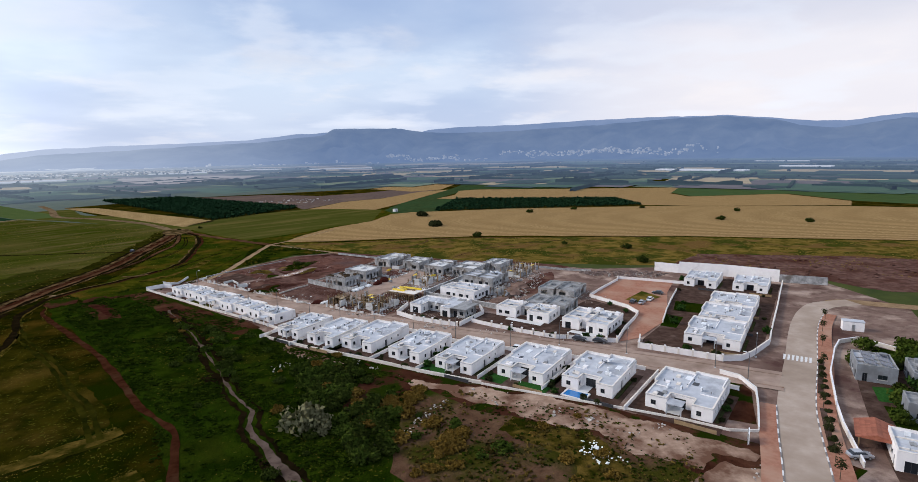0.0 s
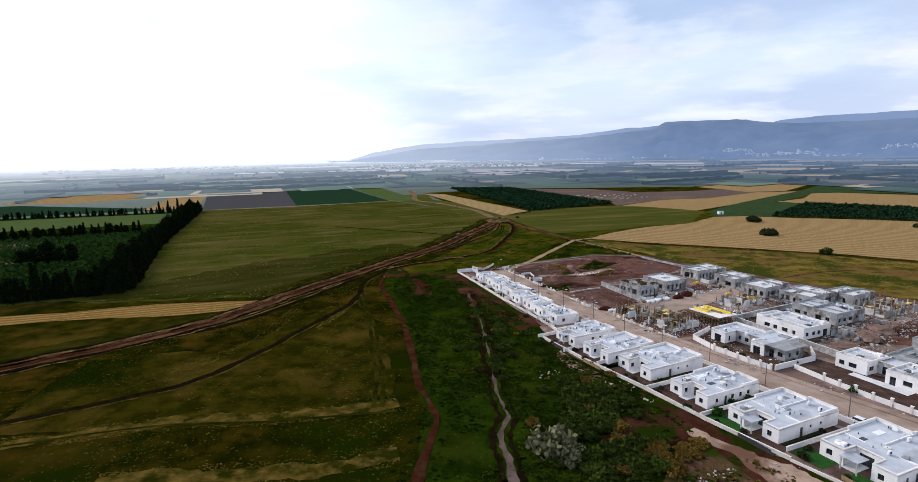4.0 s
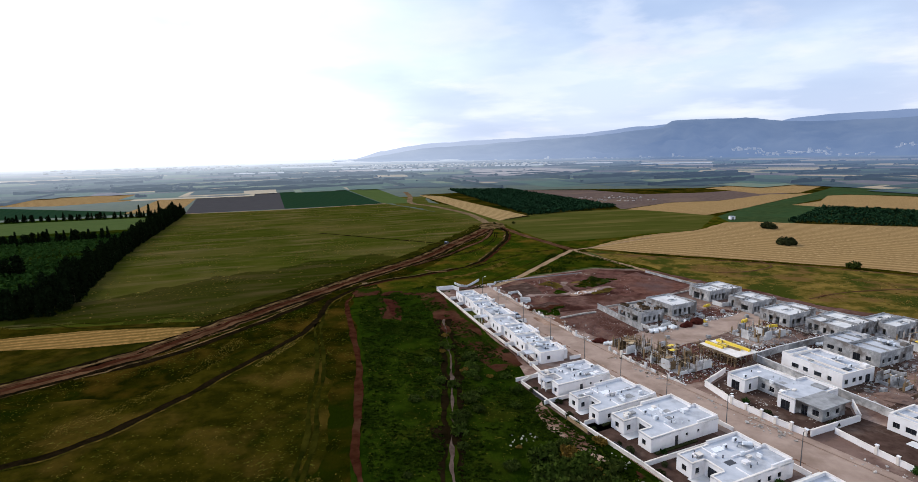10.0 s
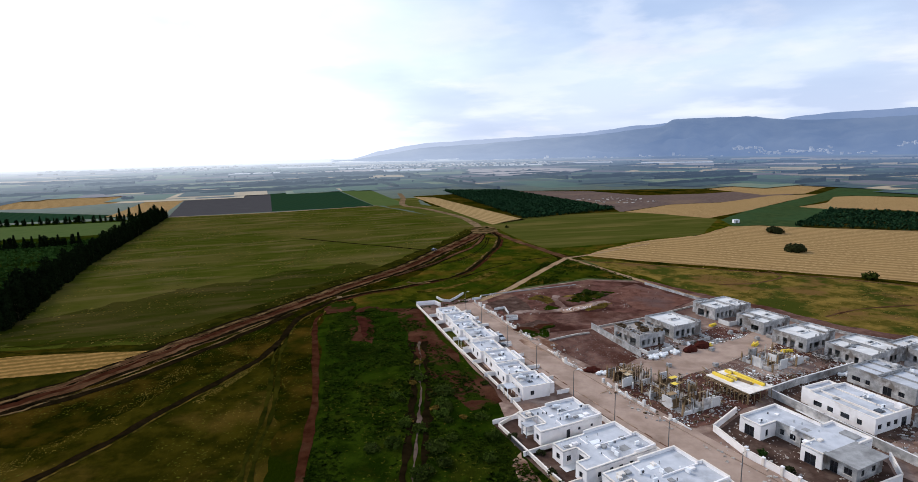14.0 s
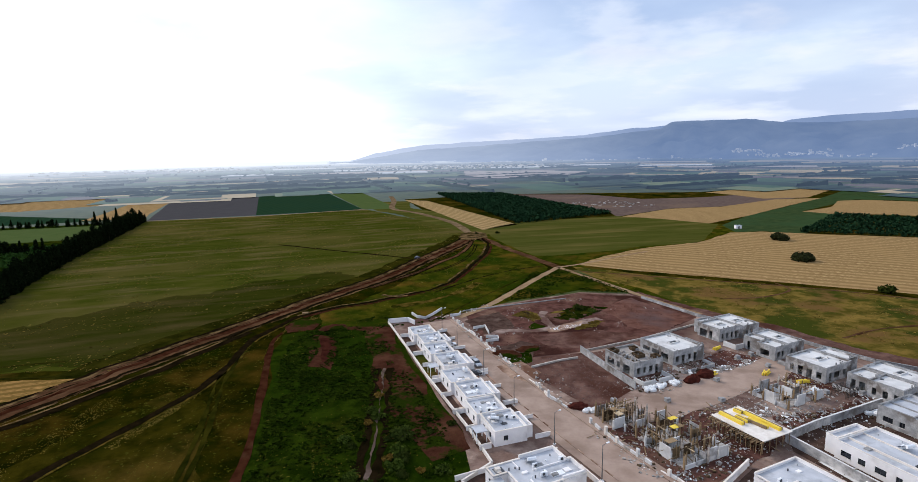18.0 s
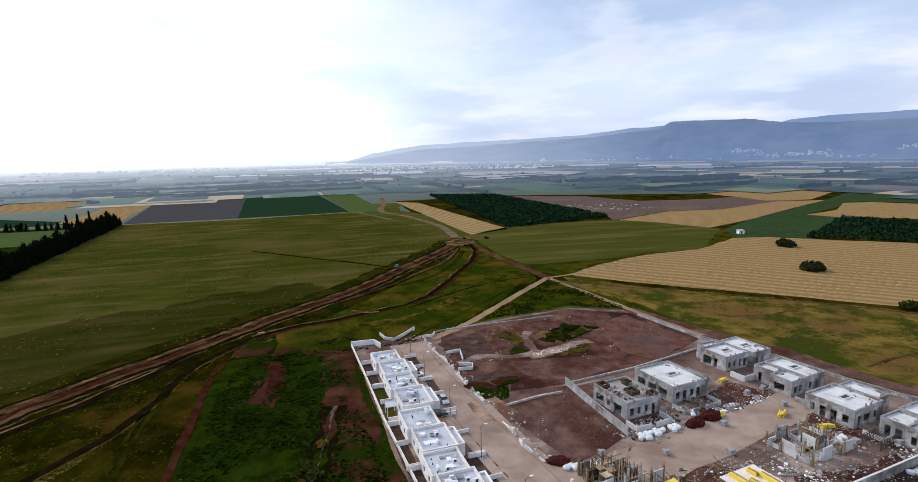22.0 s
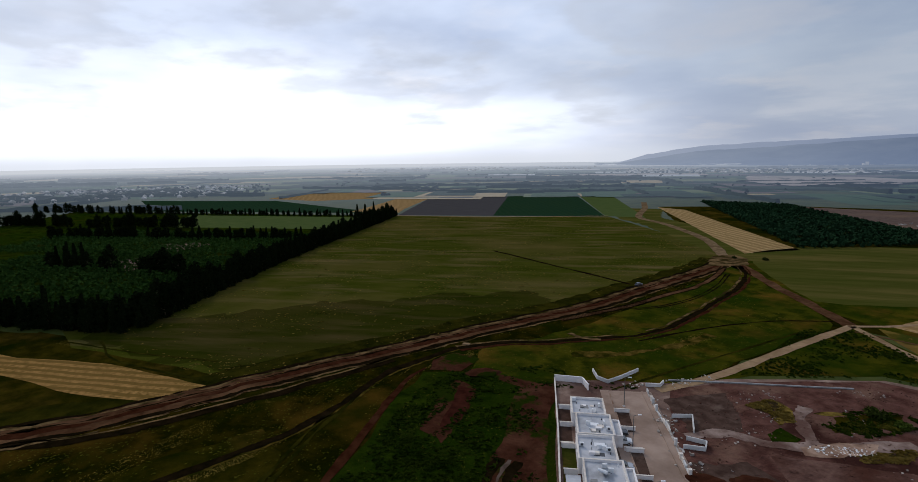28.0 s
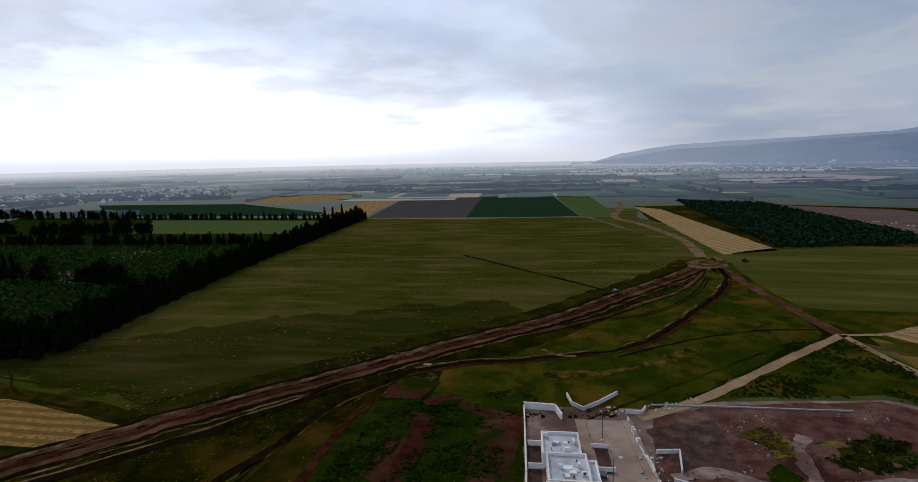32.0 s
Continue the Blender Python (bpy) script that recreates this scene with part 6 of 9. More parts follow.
def modern(S, ang, D, W, seed, label, wall=plaster, roof=roof_mat, h=3.5, blocks=None, glazed=True, group="white estate houses", kit=True):
    """A flat-roofed house from a list of blocks given in shares of depth and width."""
    rnd = random.Random(seed)
    m = frame_at(S, ang)
    e = thing("house", m, label, "house", group)
    blocks = blocks or [(0, 1.0, 0, 0.48, 0), (0.12, 0.9, 0.48, 0.56, 0.15), (0.0, 0.95, 0.56, 1.0, -0.15)]
    cop = stone if wall is plaster else concrete
    for x0, x1, y0, y1, dh, *other in blocks:
        X0, X1, Y0, Y1 = x0 * D + 0.005, x1 * D - 0.005, y0 * W + 0.005, y1 * W - 0.005
        holes = {}
        for side, length in (("W", Y1 - Y0), ("S", X1 - X0), ("E", Y1 - Y0), ("N", X1 - X0)):
            hs, x = [], 0.9 + rnd.random() * 0.6
            while x + 1.6 < length:
                w = rnd.choice((1.0, 1.3, 1.9)) if glazed else rnd.choice((0.9, 1.1, 1.3, 2.6))
                kind = rnd.random()
                if x + w > length - 0.5:
                    break
                hs.append((x, x + w, 0.05, 2.2 if glazed else 2.6) if kind > (0.8 if glazed else 0.6) else (x, x + w, 1.0 if glazed else 0.8, 2.15 if glazed else 2.5))
                x += w + (rnd.uniform(1.0, 2.2) if glazed else rnd.uniform(0.7, 1.4))
            holes[side] = hs
        volume(e, X0, X1, Y0, Y1, h + dh, holes, other[0] if other else wall, roof, glazed=glazed, cope=cop, well=not glazed and (X1 - X0) * (Y1 - Y0) > 55)
        if not glazed:
            part("floor_slab", B((X0 + T, X1 - T, Y0 + T, Y1 - T, -0.05, 0.12)), concrete, e)
            bm = bmesh.new()
            for k in range(int((X1 - X0) * (Y1 - Y0) / 20)):
                px, py, l, t = rnd.uniform(X0 + 0.6, X1 - 0.6), rnd.uniform(Y0 + 0.6, Y1 - 0.6), rnd.uniform(0.1, 0.6), rnd.uniform(0.06, 0.2)
                box(bm, -l, l, -t, t, 0.0, rnd.uniform(0.08, 0.35), Matrix.Translation((px, py, h + dh - 0.44)) @ Matrix.Rotation(rnd.uniform(0, 3.1), 4, "Z"))
            tagged(part("roof_debris", bm, dark_timber if seed == 80 else concrete, e, "planks and blocks left on the roof"), kind="stuff")
            for k in range(3):
                px = rnd.uniform(X0 + 1, X1 - 1)
                part("column_stub", B((px, px + 0.25, Y0 + 0.02, Y0 + 0.27, h + dh + 0.065, h + dh + rnd.uniform(0.3, 0.8))), concrete, e)
        elif (X1 - X0) * (Y1 - Y0) > 30:
            for k in range(2):
                px = X0 + (X1 - X0) * rnd.uniform(0.2 + 0.35 * k, 0.4 + 0.35 * k)
                part("roof_kerb", B((px, px + 0.2, Y0 + T, Y1 - T, h + dh - 0.45, h + dh - rnd.choice((0.05, 0.2)))), cop, e)
            px, py = rnd.uniform(X0 + 1, X1 - 3), rnd.uniform(Y0 + 1, Y1 - 2.4)
            # raised dark box with a pane, added for a dark recessed light shaft
            sk = part("skylight", B((px, px + 1.8, py, py + 1.4, h + dh - 0.45, h + dh - 0.2)), dark_frame, e, "dark box standing for a recessed light well")
            part("pane", B((px + 0.1, px + 1.7, py + 0.1, py + 1.3, h + dh - 0.2, h + dh - 0.17)), pane_mat, sk)
            part("roof_hatch", B((X1 - 2.2, X1 - 0.8, Y0 + 0.8, Y0 + 2.2, h + dh - 0.45, h + dh + 0.5)), wall, e)
    x0, x1, y0, y1, dh = max((q[:5] for q in blocks), key=lambda q: (q[1] - q[0]) * (q[3] - q[2]))
    if kit:
        roof_clutter(e, m, x0 * D + 0.4, x1 * D - 0.4, y0 * W + 0.3, y1 * W - 0.3, h + dh - 0.45, 4, rnd)
    return e


dirty_slab = mat("dirty_concrete_slab", (0.27, 0.235, 0.205), (0.42, 0.38, 0.34), 0.5, 0.9, (0.15, 0.12, 0.10), 0.3, bump=0.4, bscale=6, lo3=0.48, hi3=0.62)
WH, GR = "white plastered flat-roofed house", "unfinished grey block house shell with open windows"
for i, (S, D, W, can, lb) in enumerate((((104.1, 124.5), 19.0, 15.2, True, " inside the boundary wall"), ((119.2, 138.1), 18.0, 14.8, False, " inside the boundary wall"), ((133.4, 150.9), 16.0, 14.8, False, " inside the boundary wall"), ((145.8, 185.0), 19.0, 12.5, False, " before the tall wall"), ((159.1, 172.4), 17.5, 12.5, False, " before the tall wall"))):
    villa(S, 42, D, W, 60 + i, WH + lb, can)
modern((75.9, 146.4), 41, 16.0, 15.5, 66, WH + " at the paved court", blocks=[(0, 0.95, 0, 0.45, 0), (0.2, 1.0, 0.45, 0.62, 0.2), (0.05, 0.95, 0.62, 1.0, -0.1)])
modern((63.6, 163.0), 44, 12.0, 20.0, 67, WH + " with raw grey link", blocks=[(0, 0.85, 0, 0.40, 0), (0.05, 0.80, 0.62, 1.0, 0.1), (0.42, 0.95, 0.40, 0.62, -0.25, block)])
rnd = random.Random(71)
m = frame_at((36.9, 174.5), 45)
porch_house = thing("house", m, WH + " with raw grey porch and link", "house", "white estate houses")
outline_house(porch_house, [(0.5, 22.4), (0.5, 17.6), (5.2, 17.6), (5.2, 9.8), (1.2, 9.8), (1.2, 5.8), (2.6, 5.8), (2.6, 0.6), (10.5, 0.6), (10.5, 4.6), (14.6, 4.6), (14.6, 12.2), (11.4, 12.2), (11.4, 22.4)], 3.2,
              [0.15, 0.15, 0.12, 0.15, 0.15, 0.12, 0.1, 0.1, 0.1, 0.5, 0.5, 0.5, 0.5, 0.4],
              {0: [(1.2, 3.4, 0.05, 2.3)], 1: [(1.6, 2.4, 0.6, 2.1)], 2: [(0.9, 1.8, 0.9, 2.1), (3.0, 4.2, 0.9, 2.1), (5.2, 6.6, 0.05, 2.2)], 4: [(0.8, 2.9, 0.05, 2.3)], 6: [(0.6, 2.0, 0.05, 2.3), (3.0, 4.4, 0.9, 2.2)], 7: [(1.4, 2.4, 0.9, 2.1), (4.6, 5.8, 0.9, 2.1)], 13: [(2, 3, 1.0, 2.1), (6, 7.2, 1.0, 2.1)], 10: [(2, 3.2, 1.0, 2.1)]},
              {2: block, 5: block, 6: block, 7: block, 8: block}, roof_mat)
part("porch_slab", B((1.4, 10.9, -0.2, 5.6, 3.33, 3.5)), concrete, porch_house, "grey projecting porch slab")
roof_things(porch_house, m, 2, 10, 7, 21, 3.2, rnd, 12, 2, False)
part("light_well", B((11.6, 13.6, 6, 9, 3.2, 3.5)), concrete, porch_house, "raw concrete light well on the roof")
modern((47.2, 196.8), 42, 12.0, 16.4, 73, WH + " above a grey retaining wall", h=3.7, blocks=[(0, 1, 0, 0.86, 0), (0.05, 0.8, 0.86, 1.0, 0.1)])
modern((60.4, 214.5), 43, 14.5, 15.0, 74, "white and grey house with raised roof edge", block, roof_mat, 4.0, [(0, 1, 0, 0.55, 0), (0.0, 0.8, 0.55, 1.0, 0.2)])
modern((84.5, 187.0), 44, 14.5, 15.0, 75, GR, block, concrete, glazed=False, group="house shells", kit=False)
modern((72.6, 169.6), 44, 13.0, 15.5, 76, "grey unfinished house with raw roof", block, concrete, glazed=False, group="house shells", kit=False)
for i, (S, ang, D, W, bl) in enumerate((((0, 233.6), 44, 9.8, 11.6, [(0, 1, 0, 1, 0)]), ((9.8, 245.3), 44, 11.8, 12.8, [(0, 0.95, 0, 1, 0), (0.95, 1.1, 0.1, 0.6, -0.4)]),
                                        ((24.4, 268.3), 45, 16.4, 11.0, [(0, 0.55, 0.1, 0.85, 0), (0.55, 1, 0, 1, 0), (0.1, 0.5, 0.85, 1.1, -0.1)]), ((36.5, 257.0), 46, 12.8, 11.2, [(0, 0.45, 0, 0.5, -0.1), (0.45, 1, 0, 1, 0), (0.15, 0.45, 0.5, 1, -0.1)]),
                                        ((45.4, 244.2), 46, 15.5, 10.4, [(0, 0.7, 0, 1, 0), (0.7, 1.0, 0.1, 0.9, 0)]), ((58.0, 234.7), 45, 14.6, 12.4, [(0, 0.5, 0, 0.6, 0), (0.5, 1, 0, 1, 0.1), (0.05, 0.5, 0.6, 1, -0.2)]),
                                        ((72.6, 240.5), 44, 13.5, 10.5, None))):
    e = modern(S, ang, D, W, 80 + i, GR + (" and pale roof slab" if i else " under roof clutter"), block, slab_mat if i else dirty_slab, 4.1, bl, False, "house shells", False)
    if i == 0:
        for x0, x1, y0, y1, z1 in ((4.0, 6.4, 3.0, 5.6, 4.6), (6.6, 8.6, 8.2, 9.6, 4.5), (0.3, 2.6, 8.8, 11.2, 4.5), (7.6, 9.4, 0.4, 2.4, 4.6)):
            bm = bmesh.new()
            for q in ((x0, x1, y0, y0 + 0.3), (x0, x1, y1 - 0.3, y1), (x0, x0 + 0.3, y0 + 0.3, y1 - 0.3), (x1 - 0.3, x1, y0 + 0.3, y1 - 0.3)):
                box(bm, *q, 3.6, z1)
            part("roof_kerb", bm, dark_timber, e, "dark timber formwork round a roof opening")
        rr = random.Random(9)
        for _ in range(34):
            x, y, a, b = rr.uniform(0.4, 8.6), rr.uniform(0.4, 10.4), rr.uniform(0.2, 0.9), rr.uniform(0.15, 0.5)
            part("roof_block", B((x, x + a, y, y + b, 3.6, 3.9 + rr.uniform(0.05, 0.5))), rr.choice((block, concrete, rubble_mat, dark_timber)), e)

for S, ang, W in (((75.9, 146.4), 41, 15.5), ((63.6, 163.0), 44, 20.0), ((44.4, 197.2), 42, 16.0)):
    m = frame_at(S, ang)
    g = [m @ Vector(q) for q in ((-3.4, 1.5, 0), (-0.1, 1.5, 0), (-0.1, W * 0.75, 0), (-2.6, W * 0.75, 0))]
    patch("terrace", [(p.x, p.y) for p in g], 0.19, slab_mat, "pale paved terrace before the house", "terrace")
# gardens of the other houses, front yards of the shells
for pts, mt, lb in (([(81, 136), (97, 121), (105, 121.5), (117, 128), (176, 182), (165, 196), (150, 208), (130, 188), (112, 168), (100, 152.5), (85, 141)], garden, "bare dark garden soil inside the boundary wall"), ([(97.5, 150.5), (101, 147), (110, 156), (106.5, 161)], lush, "dark green garden plot"), ([(112, 164), (119, 158), (127, 167), (120, 174)], lush, "dark green garden plot"),
                    ([(64, 148), (76, 141.5), (84, 150.5), (97, 163.5), (97.5, 171), (90, 186), (66, 168), (46, 182), (40, 173), (52, 158)], garden, "bare dark garden soil round the houses"), ([(17, 188.5), (21.8, 181), (29, 173.5), (34, 170), (45.5, 180.2), (46, 187), (36, 196), (22.5, 198)], garden, "bare dark soil round the unfinished house"),
                    ([(31, 212), (31, 207), (41, 195), (52, 185), (60, 194), (74, 212), (52, 232)], garden, "dark soil behind the retaining wall"), ([(78, 89), (89, 102.5), (90, 108), (84, 110), (72, 94)], soil, "bare brown yard at the street corner"), ([(-14, 247.5), (0.5, 228), (9, 236), (-2, 258)], purple_soil, "stony ground round the shells")):
    patch("garden_bed", pts, 0.118 + 0.004 * (mt is lush), mt, lb, "garden", 0.3)
for k, (S, ang, L, W) in enumerate((((2.5, 229.0), 44, 9.5, 3.6), ((12.5, 240.5), 44, 11, 4.0), ((27.5, 263.5), 45, 13, 4.2), ((40, 252.5), 46, 12, 4.2), ((49.5, 240), 46, 12, 4.0), ((62, 230), 45, 12, 4.0))):
    m = frame_at(S, ang)
    P = [m @ Vector(q) for q in ((0, W, 0), (0, 0, 0), (L * 0.4, 0, 0), (L * 0.55, 0, 0), (L, 0, 0), (L, W, 0))]
    wall_line("yard_wall", [(p.x, p.y) for p in P], (1.3, 1.0, 1.6)[k % 3], 0.22, block if k % 2 else slab_mat, "low raw block wall of a front yard", 0, None, gaps=(2,))

# ---- trees ----


def leaf_clump(bm, c, r, n, size, squash=1.0, seed=0):
    """Many small leaf faces scattered over and in a lump."""
    rnd = random.Random(seed)
    for _ in range(n):
        d = Vector((rnd.gauss(0, 1), rnd.gauss(0, 1), rnd.gauss(0, 1))).normalized()
        p = Vector(c) + Vector((d.x, d.y, d.z * squash)) * r * rnd.uniform(0.55, 1.08)
        a = Vector((rnd.gauss(0, 1), rnd.gauss(0, 1), rnd.gauss(0, 1))).normalized() * size * rnd.uniform(0.6, 1.4)
        b = d.cross(a).normalized() * size * rnd.uniform(0.5, 1.0)
        bm.faces.new([bm.verts.new(p + q) for q in (-a, b, a, -b)])


def cypress(h, r, seed):
    rnd = random.Random(seed)
    e = thing("cypress_tree", Matrix(), "tall dark narrow cypress of the windbreak", "tree", "windbreak trees")
    bm = bmesh.new()
    tube(bm, (0, 0, -0.2), (0, 0, h * 0.5), 0.22, 0.08, 6)
    for k in range(4):
        a = rnd.uniform(0, 6.28)
        z = h * (0.12 + 0.1 * k)
        tube(bm, (0, 0, z), (math.cos(a) * r * 0.7, math.sin(a) * r * 0.7, z + h * 0.12), 0.08, 0.03, 5)
    part("trunk", bm, bark, e)
    bm = bmesh.new()
    n = int(h * 2.4)
    for k in range(n):
        s = (k + 0.5) / n
        rr = r * (0.55 + 0.45 * math.sin(math.pi * min(1.0, s * 1.6 + 0.1))) * (1 - s ** 2.2) + 0.15
        for j in range(3):
            a = rnd.uniform(0, 6.28)
            c = (math.cos(a) * rr * 0.55, math.sin(a) * rr * 0.55, 0.3 + s * h)
            leaf_clump(bm, c, rr * 0.62 + 0.15, 11, 0.45, 1.3, rnd.random())
    part("crown", bm, cypress_leaf, e)
    return e


CYP = [cypress(h, r, i) for i, (h, r) in enumerate(((11.0, 1.7), (9.0, 2.0), (12.5, 1.6), (8.0, 1.5), (10.0, 2.5)))]
used = set()
random.seed(11)


def tree_row(a, b, gap, sizes=(0.8, 1.15), models=(0, 1, 2, 3, 4), skip=0.05, spread=1.2):
    a, b = Vector(a), Vector(b)
    n = int((b - a).length / gap)
    for k in range(n + 1):
        if random.random() < skip:
            continue
        p = a.lerp(b, k / n) + Vector((random.uniform(-spread, spread), random.uniform(-spread, spread)))
        i = random.choice(models)
        s = random.uniform(*sizes)
        m = pose(p.x, p.y, 0, 0, 0, random.uniform(0, 360))
        if i not in used:
            used.add(i)
            o = CYP[i]
            o.matrix_world = m
        else:
            o = copy_thing(CYP[i], m)
        o.scale = (s, s, s * random.uniform(0.9, 1.1))


def tree_mass(rows, label):
    """Trees further back in the windbreaks, as one mass of crowns."""
    src = []
    for o in CYP:
        me = next(c for c in o.children if c.name.startswith("crown")).data
        co = np.empty(len(me.vertices) * 3)
        me.vertices.foreach_get("co", co)
        src.append((co.reshape(-1, 3), len(me.polygons)))
    vs, nf = [], 0
    for a, b, gap, sizes, models, skip, spread in rows:
        a, b = Vector(a), Vector(b)
        n = int((b - a).length / gap)
        for k in range(n + 1):
            if random.random() < skip:
                continue
            p = a.lerp(b, k / n) + Vector((random.uniform(-spread, spread), random.uniform(-spread, spread)))
            co, f = src[random.choice(models)]
            s, t = random.uniform(*sizes), random.uniform(0, 6.28)
            rot = np.array(((math.cos(t), math.sin(t), 0), (-math.sin(t), math.cos(t), 0), (0, 0, 1)))
            vs.append(co @ rot * s + (p.x, p.y, 0))
            nf += f
    V = np.concatenate(vs)
    me = bpy.data.meshes.new("windbreak_mass")
    me.from_pydata(V.tolist(), [], np.arange(nf * 4).reshape(-1, 4).tolist())
    me.materials.append(cypress_leaf)
    return tagged(new("windbreak_mass", me), label, "trees", kind="stuff")


tree_row((-445, 462), (-300, 281), 2.4, (0.75, 1.15))
tree_row((-300, 281), (-211, 185), 2.4, (0.8, 1.2))
tree_row((-212, 180), (-416, 24), 3.0, (0.8, 1.2))
def broad_tree(h, r, seed):
    rnd = random.Random(seed)
    e = thing("windbreak_tree", Matrix(), "broad dark tree of the windbreak", "tree", "windbreak trees")
    bm = bmesh.new()
    tube(bm, (0, 0, -0.2), (0, 0, h * 0.55), 0.3, 0.12, 6)
    for k in range(6):
        a = rnd.uniform(0, 6.28)
        z = h * rnd.uniform(0.15, 0.5)
        tube(bm, (0, 0, z), (math.cos(a) * r * 0.7, math.sin(a) * r * 0.7, z + h * 0.2), 0.12, 0.04, 5)
    part("trunk", bm, bark, e)
    bm = bmesh.new()
    for k in range(46):
        s = rnd.random()
        rr = r * math.sqrt(max(0.05, 1 - (2 * s - 0.85) ** 2 * 0.75)) * rnd.uniform(0.35, 1.0)
        a = rnd.uniform(0, 6.28)
        leaf_clump(bm, (math.cos(a) * rr * 0.8, math.sin(a) * rr * 0.8, h * (0.06 + 0.86 * s)), r * rnd.uniform(0.28, 0.45), 13, 0.55, 1.15, rnd.random())
    part("crown", bm, cypress_leaf, e)
    return e


CYP += [broad_tree(9.5, 3.2, 71), broad_tree(12.0, 3.6, 72), broad_tree(8.0, 3.6, 73)]
tree_row((-300, 224), (-326, 207), 4.5, (0.9, 1.2), (5, 6, 7, 2), 0.1, 2)
tree_row((-338, 200), (-372, 176), 4.5, (0.9, 1.2), (5, 6, 7, 2), 0.15, 2)
tree_row((-262, 228), (-242, 200), 5.0, (0.9, 1.15), (5, 6, 7), 0.1, 2)
tree_mass([((-449, 460), (-304, 279), 3.0, (0.75, 1.1), (1, 4, 5, 7), 0.05, 1.6), ((-304, 279), (-217, 183), 3.0, (0.75, 1.1), (1, 4, 5, 7), 0.05, 1.6), ((-455, 458), (-226, 184), 5.0, (0.8, 1.1), (1, 5, 6, 7), 0.05, 1.6), ((-220, 180), (-422, 30), 3.0, (0.8, 1.15), (1, 4, 5), 0.05, 1.2)], "dense dark trees behind the first windbreak row")
tree_mass([((-366, 322), (-410, 282), 3.0, (0.7, 1.0), (0, 1, 5, 7), 0.06, 2.0), ((-412, 278), (-520, 190), 3.2, (0.8, 1.1), (1, 4, 5, 7), 0.12, 2.5), ((-452, 450), (-640, 312), 3.4, (0.55, 0.8), (1, 4, 5), 0.06, 1.5), ((-640, 312), (-800, 200), 4.0, (0.7, 1.0), (1, 5, 6), 0.1, 2.5),
           ((-505, 288), (-580, 222), 3.4, (0.9, 1.2), (5, 6, 7), 0.05, 4.0), ((-600, 210), (-680, 150), 3.6, (0.9, 1.2), (5, 6, 7), 0.1, 4.0), ((-450, 448), (-470, 434), 5.0, (0.9, 1.2), (0, 2), 0.2, 2.0)], "dark cross rows of windbreak trees")


def grove(name, corners, gap, lane, size, height, material, label, turn=0.0, seed=1):
    """Rows of low round trees as one mass."""
    rnd = random.Random(seed)
    a, b, c, d = [Vector(p) for p in corners]
    bm = bmesh.new()
    n, k = int((b - a).length / lane), int((d - a).length / gap)
    for i in range(n + 1):
        for j in range(k + 1):
            u, v = i / max(1, n), j / max(1, k)
            p = (a.lerp(b, u)).lerp(d.lerp(c, u), v)
            if rnd.random() < 0.03:
                continue
            p = p + Vector((rnd.uniform(-0.4, 0.4), rnd.uniform(-0.4, 0.4)))
            s = size * rnd.uniform(0.8, 1.15)
            leaf_clump(bm, (p.x, p.y, height * 0.55), s, 12, s * 0.55, height / (2.2 * size), rnd.random())
    return tagged(link_mesh(name, bm, material), label, "orchard", kind="stuff")


grove("citrus_grove", [(-318, 283), (-365, 346), (-545, 216), (-470, 150)], 3.2, 5.0, 1.5, 2.6, grove_leaf, "rows of low green citrus trees", seed=2)
grove("citrus_grove", [(-236, 178), (-306, 270), (-430, 190), (-370, 90)], 3.2, 5.0, 1.5, 2.6, grove_leaf, "rows of low green citrus trees", seed=3)
patch("grove_soil", [(-222, 172), (-449, 463), (-770, 236), (-420, 20)], 0.04, lush, "green ground under the citrus groves", "ground", 1.0)
patch("bare_earth", [(-373, 207), (-370, 220), (-325, 213), (-331, 203)], 0.08, site, "bare earth between the orchard blocks", "bare earth", 2.0, 4)
patch("bare_earth", [(-420, 240), (-413, 263), (-397, 269), (-376, 240)], 0.08, site, "bare earth between the orchard blocks", "bare earth", 3.0, 4)
patch("grove_meadow", [(-396, 372), (-444, 446), (-620, 318), (-530, 268)], 0.07, pale_crop, "pale green clearing between windbreaks", "field", 1.0)
grove("dark_orchard", [(-102, 524), (-36, 606), (-200, 815), (-285, 800)], 4.6, 6.0, 2.4, 3.2, dark_leaf, "dark green orchard beyond the straw field", seed=4)
grove("row_orchard", [(100, 520), (150, 632), (318, 560), (306, 491)], 3.4, 9.0, 2.0, 2.8, dark_leaf, "dark orchard rows among the stubble fields", seed=5)


